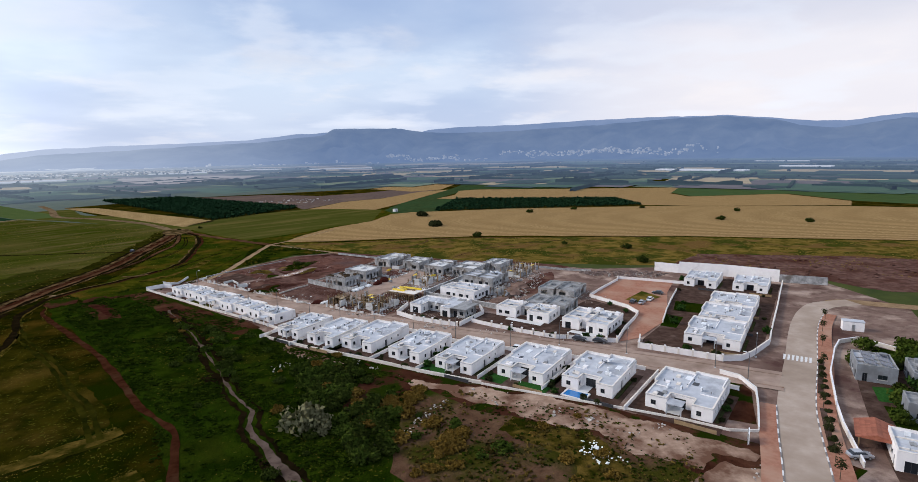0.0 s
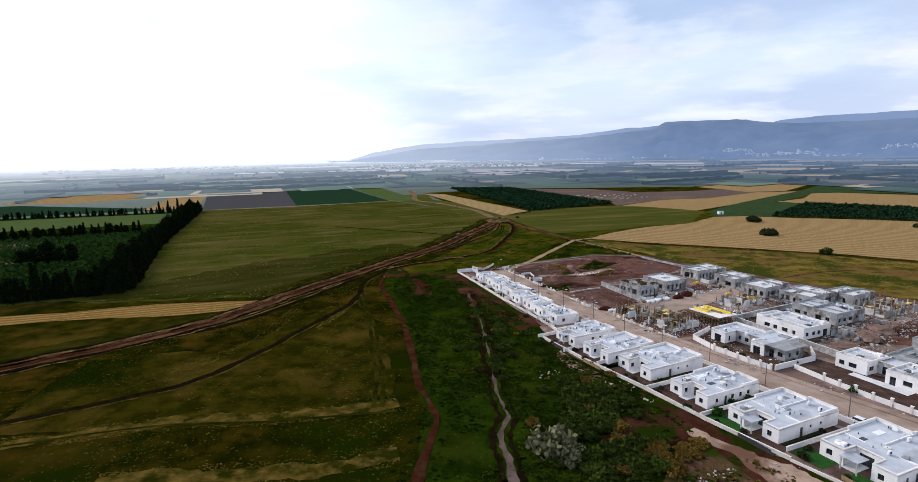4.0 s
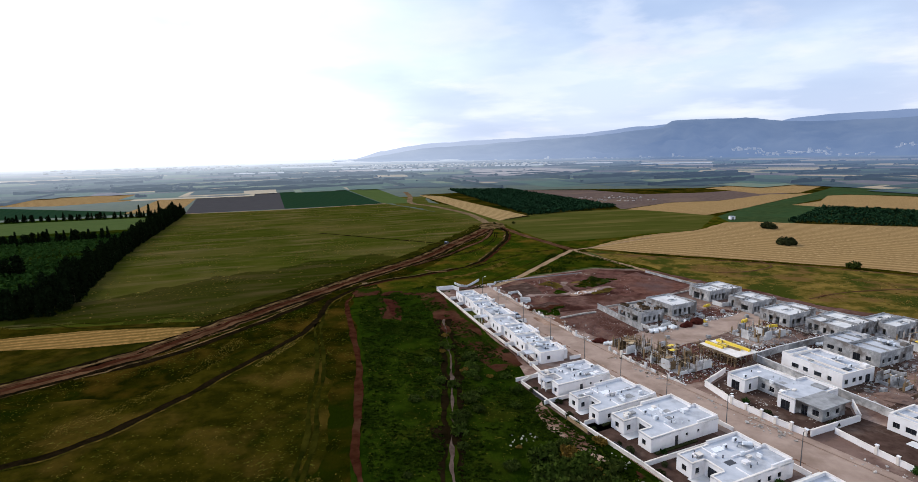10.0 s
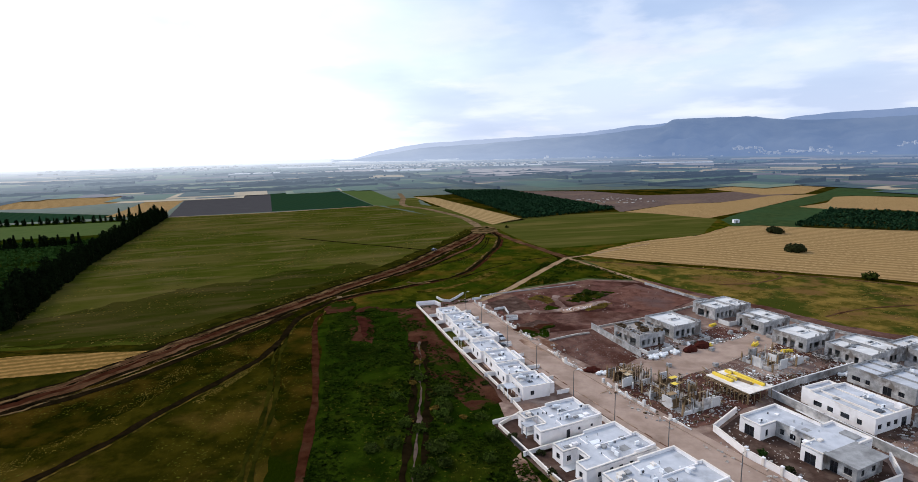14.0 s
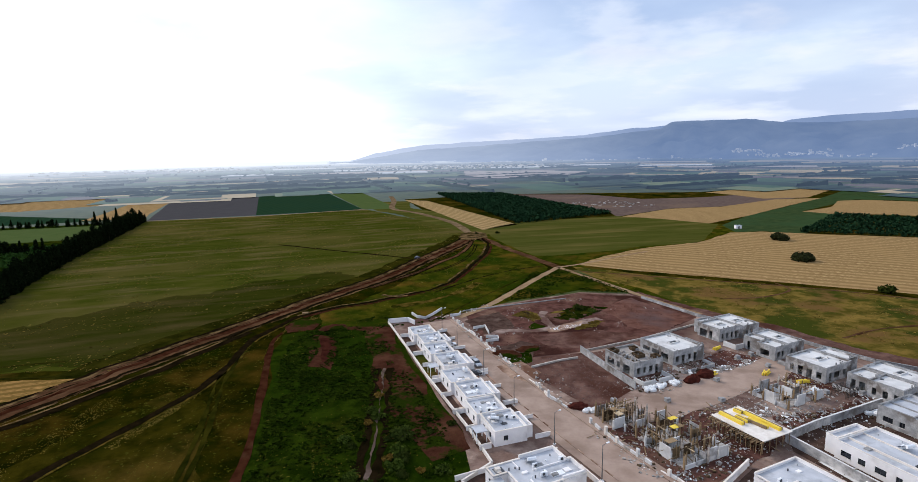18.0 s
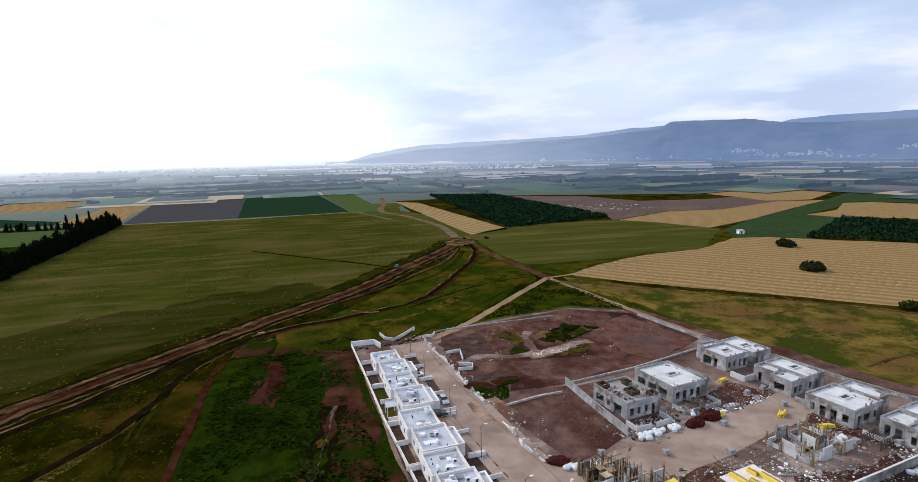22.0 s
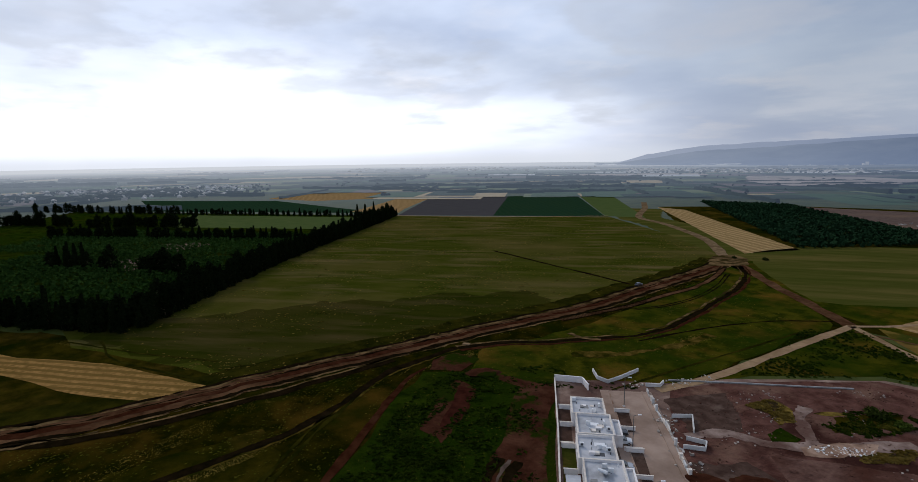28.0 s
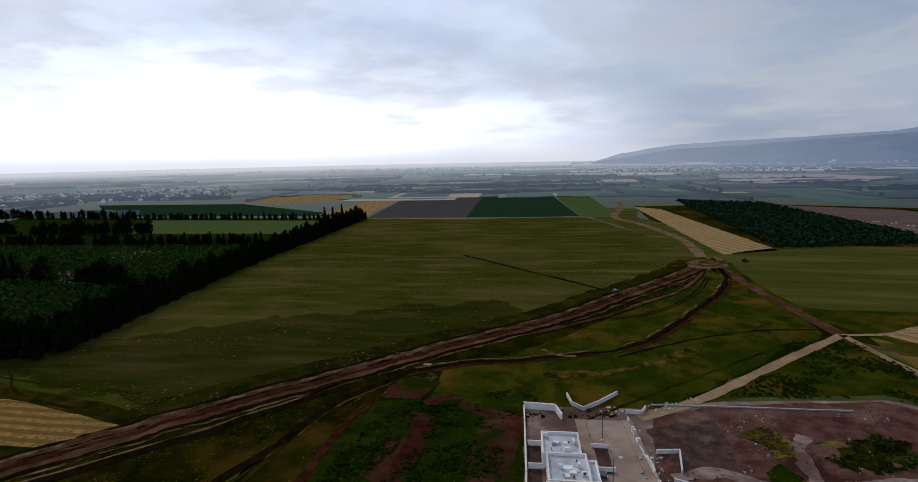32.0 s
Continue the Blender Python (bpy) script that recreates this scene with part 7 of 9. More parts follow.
def bush(h, r, leaf, seed, label, name="bush"):
    rnd = random.Random(seed)
    e = thing(name, Matrix(), label, "bush")
    bm = bmesh.new()
    for k in range(6):
        a = rnd.uniform(0, 6.28)
        tube(bm, (0, 0, -0.1), (math.cos(a) * r * 0.6, math.sin(a) * r * 0.6, h * 0.6), 0.09, 0.03, 5)
    part("stem", bm, bark, e)
    bm = bmesh.new()
    for k in range(22 if r < 4 else 75):
        a, q = rnd.uniform(0, 6.28), math.sqrt(rnd.random()) * r * 0.8
        c = (math.cos(a) * q, math.sin(a) * q, h * rnd.uniform(0.25, 0.8) * (1.1 - 0.5 * q / r))
        leaf_clump(bm, c, r * rnd.uniform(0.22, 0.38), 26, 0.09 * r + 0.08, 0.9, rnd.random())
    part("crown", bm, leaf, e)
    return e


for x, y, h, r in ((79, 481, 4.6, 5.4), (77, 413, 4.0, 5.6)):
    bush(h, r, bush_leaf, x, "dark round bush standing in the stubble").matrix_world = pose(x, y, 0)


def line_poly(pts, w):
    line = [Vector(p) for p in pts]
    nn = normals(line)
    return [tuple(p + n * w / 2) for p, n in zip(line, nn)] + [tuple(p - n * w / 2) for p, n in zip(line[::-1], nn[::-1])]


def tufts(name, poly, n, lo, hi, material, label, seed, dens=None, tall=1.0):
    """Thousands of small grass and weed tufts, each a few crossed blades, as one mass."""
    rnd = np.random.RandomState(seed)
    xs, ys = [p[0] for p in poly], [p[1] for p in poly]
    verts, faces = [], []
    while len(faces) < n * 3:
        x, y = rnd.uniform(min(xs), max(xs)), rnd.uniform(min(ys), max(ys))
        if not inside((x, y), poly):
            continue
        if dens and noise.noise((x * dens, y * dens, seed)) + 0.5 * noise.noise((x * dens * 3, y * dens * 3, seed)) < rnd.uniform(-0.25, 0.5):
            continue
        if np.min((AVOID[:, 0] - x) ** 2 + (AVOID[:, 1] - y) ** 2) < 3.2:
            continue
        s = lo * (hi / lo) ** rnd.random_sample()
        for k in range(3):
            a = rnd.uniform(0, math.pi)
            dx, dy = math.cos(a) * s, math.sin(a) * s
            lx, ly = rnd.uniform(-0.4, 0.4, 2) * s
            h = s * tall * rnd.uniform(0.6, 1.2)
            b = len(verts)
            verts += [(x - dx, y - dy, 0.05), (x + dx, y + dy, 0.05), (x + dx * 0.6 + lx, y + dy * 0.6 + ly, h), (x - dx * 0.6 + lx, y - dy * 0.6 + ly, h)]
            faces.append((b, b + 1, b + 2, b + 3))
    me = bpy.data.meshes.new(name)
    me.from_pydata(verts, [], faces)
    me.materials.append(material)
    return tagged(new(name, me), label, "grass", kind="stuff")


def inside(p, poly):
    r = False
    for a, b in zip(poly, poly[1:] + poly[:1]):
        if (a[1] > p[1]) != (b[1] > p[1]) and p[0] < (b[0] - a[0]) * (p[1] - a[1]) / (b[1] - a[1]) + a[0]:
            r = not r
    return r


AVOID = np.array([tuple(p) for pts in ([(-118, 256), (-108, 230), (-90, 200), (-72, 172), (-58, 146), (-50, 133), (-40, 120), (-37, 105), (-34, 90), (-33, 70)], [(-66, 220), (-55, 196), (-43, 168), (-37, 152), (-33, 142), (-28, 124), (-22, 110), (-16, 98), (-8, 80)],
                  [(-124, 262), (-119, 246), (-103, 200), (-98, 160), (-101, 131), (-109, 112), (-125, 88), (-160, 50)], [(-98, 238), (-90, 226), (-86, 214)], [(-42, 364), (-50, 322), (-56, 288), (-62, 270)], [(-122, 258), (-112, 280), (-98, 305), (-88, 335), (-86, 372), (-92, 405), (-104, 432)],
                  [(0, 132), (6, 124), (2, 112)], [(6, 134), (14, 124), (24, 116)]) for p in spline(pts, 1.5)])
weed_leaf = mat("weed_leaves", (0.0140, 0.0275, 0.0022), (0.036, 0.052, 0.0045), 0.2, 0.95)
olive_leaf = mat("olive_tufts", (0.052, 0.056, 0.006), (0.105, 0.092, 0.013), 0.2, 0.95)
pale_tuft = mat("pale_grass_tufts", (0.13, 0.085, 0.015), (0.27, 0.185, 0.045), 0.2, 0.95)
NEAR = [(-160, 40), (-140, 200), (-124, 330), (-112, 430), (-60, 380), (-50, 300), (-84, 258), (-30, 190), (4, 146), (50, 106), (58, 76), (26, 40)]
WEEDS = [(-112, 235), (-92, 262), (-64, 268), (-84, 250), (-36, 192), (-26, 172), (4, 144), (13, 132), (6, 110), (4, 92), (12, 66), (-38, 62), (-44, 122), (-75, 178), (-100, 215)]
VERGE = [(-2, 320), (40, 290), (110, 252), (190, 205), (420, 62), (480, 142), (199, 312), (79, 350), (-30, 366)]
tufts("weed_tufts", WEEDS, 14000, 0.2, 0.7, weed_leaf, "tall green weeds along the stream", 1, 0.06, 0.55)
tufts("weed_tufts", NEAR, 12000, 0.12, 0.40, olive_leaf, "green grass tufts on the meadow", 2, 0.04, 0.3)
tufts("dry_tufts", NEAR, 12000, 0.06, 0.2, pale_tuft, "pale dry grass and flower tufts on the meadow", 3, 0.03, 0.4)
tufts("dry_tufts", [(-205, 172), (-139, 195), (-126, 330), (-123, 460), (-287, 598), (-440, 460)], 7000, 0.2, 0.6, pale_tuft, "pale tufts scattered in the wheat", 4, 0.03, 0.4)
tufts("dry_tufts", VERGE, 6000, 0.2, 0.6, pale_tuft, "dry yellow tufts on the verge meadow", 5, 0.04, 0.35)
tufts("weed_tufts", VERGE, 2500, 0.2, 0.45, olive_leaf, "green tufts on the verge meadow", 6, 0.04, 0.3)
for k, (pts, w, n) in enumerate((([(-150, 62), (-117, 85), (-97, 100), (-73, 110), (-51, 123)], 7, 2600), ([(-90, 78), (-80, 84), (-60, 92), (-42, 104)], 8, 1500), ([(-118, 245), (-104, 205), (-100, 165)], 5, 900), ([(-126, 196), (-112, 150), (-118, 120)], 6, 1100), ([(-92, 275), (-81.6, 286.6), (-74, 304), (-71.5, 322)], 6, 2600), ([(-97, 306), (-93, 330), (-95, 356)], 5, 700), ([(-20, 98), (-2, 116), (4, 128)], 10, 900), ([(-148, 200), (-150, 240), (-142, 280)], 8, 1500),
                             ([(-44, 270), (-36, 278)], 11, 900), ([(20, 60), (34, 72), (40, 90), (28, 104)], 16, 1500), ([(-124, 255), (-112, 252)], 6, 300), ([(-160, 190), (-190, 178), (-215, 164)], 5, 900))):
    if k in (0, 1, 4, 8, 9):
        strip("golden_streak", pts, w * 0.6, 0.088 + 0.0004 * k, golden_grass, "streak of dry golden grass in the meadow", "meadow", 2.2, 1.5)
    tufts("dry_tufts", line_poly(pts, w), int(n * 1.2), 0.07, 0.22, pale_tuft, "streak of dry yellow grass", 30 + k, 0.08, 0.35)
tufts("weed_tufts", [(-30, 276), (-27, 290), (-20, 297), (-12, 297), (-17, 286), (-22, 278)], 900, 0.2, 0.6, weed_leaf, "green weeds on the empty lot", 50, 0.2, 0.8)
tufts("weed_tufts", [(-52, 350), (-45, 362), (-36, 358), (-4, 322), (-26, 318), (-52, 293)], 1500, 0.2, 0.6, weed_leaf, "green weeds by the path", 51, 0.08, 0.8)
for k, (poly, n, mt, lb) in enumerate((([(-26.6, 277.9), (-25.6, 285.9), (-22.1, 287), (-21.4, 281.4)], 500, olive_leaf, "dark green mound of weeds on the lot"), ([(-20.8, 286), (-18.9, 294.3), (-15.7, 293.2), (-17.2, 287.1)], 500, olive_leaf, "dark green mound of weeds on the lot"),
                                       ([(-44.1, 277), (-41.1, 284.8), (-35.5, 281.7), (-33.3, 276), (-35.1, 272.6), (-39.1, 276.4)], 700, pale_tuft, "yellow dry weeds on the lot"), ([(-20, 270.8), (-17.5, 276.6), (-13.6, 280.5), (-12.9, 274.3), (-19.9, 267.4)], 500, pale_tuft, "yellow dry weeds on the lot"))):
    tufts("weed_tufts" if mt is olive_leaf else "dry_tufts", poly, n, 0.15, 0.5, mt, lb, 54 + k, 0.2, 0.8)
scrub_tuft = mat("scrub_tufts", (0.075, 0.052, 0.012), (0.15, 0.10, 0.028), 0.2, 0.95)
SCRUB = [(14, 128), (32, 116), (50, 103), (61, 88), (54, 72), (40, 58), (28, 48), (22, 52), (10, 74), (5, 94), (7, 110)]
tufts("scrub_tufts", SCRUB, 1300, 0.2, 0.6, scrub_tuft, "dry brown scrub on the slope", 61, 0.1, 0.9)
tufts("weed_tufts", SCRUB, 1000, 0.2, 0.5, weed_leaf, "green weeds on the slope", 62, 0.08, 0.8)

# ---- building site ----
soil_stone = mat("earthy_stone", (0.10, 0.068, 0.058), (0.22, 0.165, 0.145), 0.4, 0.95)


def rock(bm, p, s, rnd, flatten=0.7):
    """A broken lump: a box with its corners pulled about."""
    m = Matrix.Translation(p) @ Euler((rnd.uniform(-0.4, 0.4), rnd.uniform(-0.4, 0.4), rnd.uniform(0, 6.28))).to_matrix().to_4x4()
    v = box(bm, -s, s, -s * rnd.uniform(0.5, 1), s * rnd.uniform(0.5, 1), -s * 0.3, s * flatten, m)
    for q in v:
        q.co += Vector((rnd.uniform(-1, 1), rnd.uniform(-1, 1), rnd.uniform(-0.6, 0.6))) * s * 0.35


CLEAR = [tuple(p) for p in spline([(-10, 207), (-4, 211), (6, 219), (16, 230), (24, 240), (33, 249), (38, 258)], 3.0)]


def scatter(name, poly, n, lo, hi, material, label, seed, category="rubble", bunch=0.0):
    rnd = random.Random(seed)
    bm = bmesh.new()
    xs, ys = [p[0] for p in poly], [p[1] for p in poly]
    done = 0
    heart = None
    while done < n:
        if bunch and heart and rnd.random() < bunch:
            p = (heart[0] + rnd.gauss(0, 1.2), heart[1] + rnd.gauss(0, 1.2))
        else:
            p = heart = (rnd.uniform(min(xs), max(xs)), rnd.uniform(min(ys), max(ys)))
        done += 1
        if inside(p, poly) and min((p[0] - q[0]) ** 2 + (p[1] - q[1]) ** 2 for q in CLEAR) > 22:
            rock(bm, (p[0], p[1], 0.12), lo * (0.7 * hi / lo) ** (rnd.random() ** 2.0), rnd)
    return tagged(link_mesh(name, bm, material), label, category, kind="stuff")


scatter("rubble", line_poly([(-58, 262), (-47, 249), (-33, 234), (-20, 221), (-11, 211)], 5), 800, 0.15, 0.6, rubble_mat, "pale stones and rubble along the street", 1, bunch=0.6)
scatter("rubble", line_poly([(-6, 203), (4, 192), (16, 182), (26, 171.5), (34, 165.5), (45, 160)], 4.5), 900, 0.15, 0.65, rubble_mat, "heaped rubble and planks along the kerb", 2, bunch=0.6)
scatter("rubble", [(-8, 200), (0, 222), (14, 236), (28, 218), (30, 208), (14, 193)], 420, 0.12, 0.5, rubble_mat, "rubble and offcuts on the building site", 3, bunch=0.5)
scatter("rubble", [(24, 236), (36, 220), (52, 236), (40, 262), (30, 262)], 420, 0.12, 0.5, rubble_mat, "rubble among the unfinished houses", 4, bunch=0.6)
scatter("rubble", [(46, 188), (62, 186), (80, 212), (94, 236), (80, 244), (66, 224), (56, 212)], 620, 0.15, 0.8, rubble_mat, "heaps of rubble between the shells", 5, bunch=0.7)
scatter("rubble", [(-2, 224), (10, 236), (22, 250), (14, 256), (-6, 236)], 200, 0.1, 0.45, rubble_mat, "rubble before the house shells", 6, bunch=0.5)
scatter("stones", [(-58, 272), (-26, 314), (10, 300), (-4, 262), (-34, 236), (-48, 252)], 2600, 0.05, 0.28, purple_soil, "stones strewn over the empty lot", 7, "stones", 0.3)
scatter("stones", [(-36, 233), (-15, 247), (0, 228), (-8, 214)], 2200, 0.04, 0.2, soil_stone, "small stones on the bare lot", 8, "stones", 0.3)
scatter("rubble", line_poly([(-22, 171), (-8, 155), (6, 142), (18, 130), (30, 119)], 4.5), 620, 0.08, 0.45, rubble_mat, "white rubble tipped behind the garden wall", 9, bunch=0.75)
scatter("rubble", line_poly([(30, 117), (42, 106), (54, 94), (62, 84), (66, 74)], 9), 260, 0.12, 0.6, rubble_mat, "pale rubble tipped behind the gardens", 10, bunch=0.75)
scatter("stones", [(150, 226), (196, 180), (250, 180), (360, 110), (300, 190), (200, 240)], 700, 0.2, 1.3, purple_soil, "rocks on the waste ground", 11, "stones", 0.4)
scatter("scrap_heap", [(-44, 650), (-92, 700), (-40, 740), (10, 690)], 200, 0.5, 2.0, rubble_mat, "pale scrap and rubble on a bare field", 12, "scrap", 0.6)
strip("pale_spoil", [(12, 131), (20, 124), (28, 117.5), (40, 109.5), (52, 98.5), (62, 88), (68, 78)], lambda s: 3.0 + 4.0 * math.sin(3.1 * s), 0.12, pale_soil, "pale spoil below the garden walls", "bare earth", 2.6, 1.2)
patch("pale_spoil", [(30, 116), (44, 107), (56, 95), (62, 84), (56, 78), (48, 86), (43, 97), (32, 106)], 0.125, pale_soil, "pale spoil spread behind the gardens", "bare earth", 3.0, 1.5)
patch("pale_spoil", [(52, 76), (62, 80), (70, 72), (63, 62), (54, 66)], 0.125, pale_soil, "pale spoil spread on the slope", "bare earth", 2.5, 1.5)
patch("pale_spoil", [(-20, 168), (-10, 156), (-4, 148), (-9, 147), (-16, 157), (-22, 164)], 0.125, pale_soil, "pale spoil spread behind the gardens", "bare earth", 2.0, 1.5)


scatter("stones", [(105, 232), (118, 229), (140, 222), (146, 214), (130, 207), (119, 213), (110, 222)], 900, 0.2, 0.9, soil_stone, "dark broken stones tipped on waste ground", 70, "stones", 0.5)
scatter("rubble", [(105, 232), (118, 229), (140, 222), (146, 214), (130, 207), (119, 213), (110, 222)], 200, 0.15, 0.6, rubble_mat, "pale rubble on waste ground", 71, bunch=0.5)
scatter("rubble", [(-8, 200), (0, 222), (14, 236), (30, 250), (40, 262), (60, 250), (90, 240), (80, 212), (60, 190), (46, 188), (30, 206), (14, 193)], 2600, 0.06, 0.3, rubble_mat, "small pale debris over the building site", 72, bunch=0.4)
scatter("rubble", [(-58, 272), (-26, 314), (10, 300), (-4, 262), (-8, 214), (-34, 236), (-48, 252)], 520, 0.05, 0.3, rubble_mat, "small pale debris over the empty lots", 73, bunch=0.85)
scatter("rubble", line_poly([(-70, 250), (-46, 214), (-20, 180), (0, 160)], 3.0), 160, 0.06, 0.3, rubble_mat, "pale debris in the back gardens", 74, bunch=0.5)


for k, (poly, n) in enumerate((([(12, 241), (23, 250), (29, 253), (27, 246), (18, 238)], 420), ([(30, 249), (40, 250), (43, 258), (34, 257), (27, 256)], 420), ([(-1, 226), (6, 231), (11, 238), (8, 240), (-1, 231)], 240), ([(48, 236), (60, 228), (64, 233), (52, 243)], 300), ([(20, 222), (30, 230), (38, 226), (30, 216)], 300))):
    scatter("rubble", poly, n, 0.10, 0.55, rubble_mat, "pale rubble heaped before the shells", 110 + k, bunch=0.6)
    scatter("rubble", poly, n // 3, 0.12, 0.5, bag_mat, "white broken blocks before the shells", 120 + k, bunch=0.7)
scatter("rubble", [(-29, 266), (-25, 271), (-18, 277), (-18, 273), (-24, 266)], 320, 0.08, 0.35, bag_mat, "white spoil tipped on the empty lot", 130, bunch=0.6)
scatter("rubble", [(18, 189), (22, 181), (34, 171), (45, 180), (46, 187), (36, 196), (23, 197)], 420, 0.08, 0.4, rubble_mat, "pale debris round the unfinished house", 75, bunch=0.6)
scatter("rubble", [(84, 184), (98, 176), (100, 190), (92, 206), (78, 200)], 300, 0.1, 0.5, rubble_mat, "pale debris beside the grey shells", 76, bunch=0.6)
scatter("rubble", line_poly([(46, 160), (58, 147), (66, 144), (76, 139)], 3.0), 260, 0.08, 0.35, rubble_mat, "pale debris along the kerb", 77, bunch=0.7)
scatter("rubble", [(1, 229), (12, 222), (34, 246), (44, 262), (30, 268), (14, 254)], 900, 0.06, 0.26, rubble_mat, "pale debris before the shells", 78, bunch=0.6)


pale_board = mat("pale_plywood", (0.40, 0.30, 0.18), (0.55, 0.43, 0.28), 0.8, 0.85, vary=0.2)


for k, (poly, n) in enumerate((([(-6, 203), (3, 213.5), (12, 219), (26, 222), (31, 213), (18, 192), (8, 187), (0, 194)], 900), ([(30, 222), (52, 236), (58, 230), (42, 214), (33, 214)], 500), ([(-2, 226), (12, 222), (34, 246), (48, 240), (54, 246), (30, 268), (14, 256)], 900), ([(46, 190), (60, 188), (80, 212), (96, 236), (82, 244), (60, 222)], 900))):
    scatter("rubble", poly, n // 3, 0.06, 0.3, bag_mat, "white scraps and broken blocks on the site", 90 + k, bunch=0.75)
    scatter("rubble", poly, n, 0.08, 0.4, concrete, "grey broken blocks on the site", 95 + k, bunch=0.75)
    scatter("rubble", poly, n // 2, 0.10, 0.6, dark_timber, "dark timber offcuts on the site", 100 + k, bunch=0.7)


def skeleton(corner, ang, nx, ny, gx, gy, seed, label, hmin=2.2, hmax=3.3, walls=0.45, props=40):
    """Columns, half-built block walls and timber props of a house under construction."""
    rnd = random.Random(seed)
    m = frame_at(corner, ang)
    e = thing("house_skeleton", m, label, "construction", "houses under construction")
    part("floor_slab", B((0.5, nx * gx * 0.8, 0.5, ny * gy * 0.8, -0.1, 0.12)), rubble_mat, e)
    cols = []
    for h in (hmin, (hmin + hmax) / 2, hmax, hmin * 0.8, hmax * 0.95):
        bm = B((-0.16, 0.16, -0.16, 0.16, 0.1, h))
        for a, b in ((-0.1, -0.1), (0.1, -0.1), (0.1, 0.1), (-0.1, 0.1)):
            box(bm, a - 0.02, a + 0.02, b - 0.02, b + 0.02, h, h + 0.6)
        me = bpy.data.meshes.new("column")
        bm.to_mesh(me)
        bm.free()
        me.materials.append((slab_mat, timber, rubble_mat)[len(cols) % 3])
        cols.append(me)
    for i in range(nx + 1):
        for j in range(ny + 1):
            o = new("column", rnd.choice(cols))
            o.parent = e
            o.location = (i * gx + rnd.uniform(-0.3, 0.3), j * gy + rnd.uniform(-0.3, 0.3), 0)
            if i < nx and rnd.random() < walls and j in (0, ny, ny // 2):
                h = rnd.choice((1.0, 1.8, 2.4, 2.8))
                part("block_wall", B((i * gx + 0.2, (i + 1) * gx - 0.2, j * gy - 0.1, j * gy + 0.1, 0.1, h)), rnd.choice((block, slab_mat)), e)
            if j < ny and rnd.random() < walls and i in (0, nx, nx // 2):
                h = rnd.choice((1.0, 1.8, 2.4, 2.8))
                part("block_wall", B((i * gx - 0.1, i * gx + 0.1, j * gy + 0.2, (j + 1) * gy - 0.2, 0.1, h)), rnd.choice((block, slab_mat)), e)
    bars = []
    for l, r, mt in ((2.2, 0.06, timber), (2.7, 0.06, dark_timber), (3.1, 0.07, timber), (2.5, 0.05, dark_timber)):
        bm = bmesh.new()
        tube(bm, (0, 0, 0), (0, 0, l), r, n=5)
        me = bpy.data.meshes.new("prop")
        bm.to_mesh(me)
        bm.free()
        me.materials.append(mt)
        bars.append(me)
    for k in range(min(props, 170)):
        o = new("prop", rnd.choice(bars))
        o.parent = e
        flat = k % 6 == 0
        o.matrix_local = pose(rnd.uniform(0, nx * gx), rnd.uniform(0, ny * gy), rnd.uniform(0.15, 2.4) if flat else 0.1, rnd.uniform(-4, 4) + (84 if flat else 0), rnd.uniform(-4, 4), rnd.choice((0, 90, 180, 270)) + rnd.uniform(-15, 15))
    for k in range(nx * 3 if walls < 0.5 else 3):
        x, y, l = rnd.uniform(0, nx * gx - 2), rnd.uniform(0, ny * gy), rnd.uniform(2.0, 4.5)
        part("beam", B((x, x + l, y, y + 0.12, 2.55, 2.72)) if k % 2 else B((x, x + 0.12, y, min(y + l, ny * gy), 2.4, 2.56)), rnd.choice((timber, dark_timber, pale_board)), e)
    for k in range(nx if walls < 0.5 else 0):
        x, y = rnd.uniform(0, nx * gx - 2), rnd.uniform(0, ny * gy - 1.5)
        part("form_board", B((x, x + rnd.uniform(1.2, 2.4), y, y + rnd.uniform(0.8, 1.6), 2.73, 2.79)), rnd.choice((timber, pale_board, yellow)), e)
    for k in range(nx * ny // 2):
        i, j = rnd.randrange(nx), rnd.randrange(ny)
        h = rnd.uniform(0.6, 2.6)
        part("shutter_board", B((i * gx + 0.3, (i + 1) * gx - 0.4, j * gy + 0.35, j * gy + 0.43, 0.12, h)), rnd.choice((dark_timber, timber, concrete)), e)
    return e


patch("site_soil", [(-6, 203), (3, 213.5), (12, 219), (26, 222), (31, 213), (18, 192), (8, 187), (0, 194)], 0.115, lot_soil, "dark churned soil of the building plot", "bare earth", 2.0, 1.5)
patch("site_soil", [(30, 222), (52, 236), (58, 230), (42, 214), (33, 214)], 0.112, lot_soil, "dark churned soil of the building plot", "bare earth", 2.0, 1.5)
patch("site_soil", [(16, 250), (24, 262), (34, 258), (46, 246), (54, 238), (44, 240), (34, 248), (26, 250)], 0.112, lot_soil, "dark churned soil before the shells", "bare earth", 2.0, 1.5)
patch("site_soil", [(58, 196), (66, 208), (80, 226), (96, 236), (90, 214), (76, 200)], 0.112, lot_soil, "dark churned soil between the shells", "bare earth", 2.5, 1.5)
skeleton((10.5, 193.5), 45, 4, 5, 2.9, 3.2, 1, "house skeleton of raw columns and timber props", props=260)
skeleton((-3.0, 205.0), 45, 3, 2, 3.0, 3.2, 2, "house skeleton of raw columns and timber props", props=150)
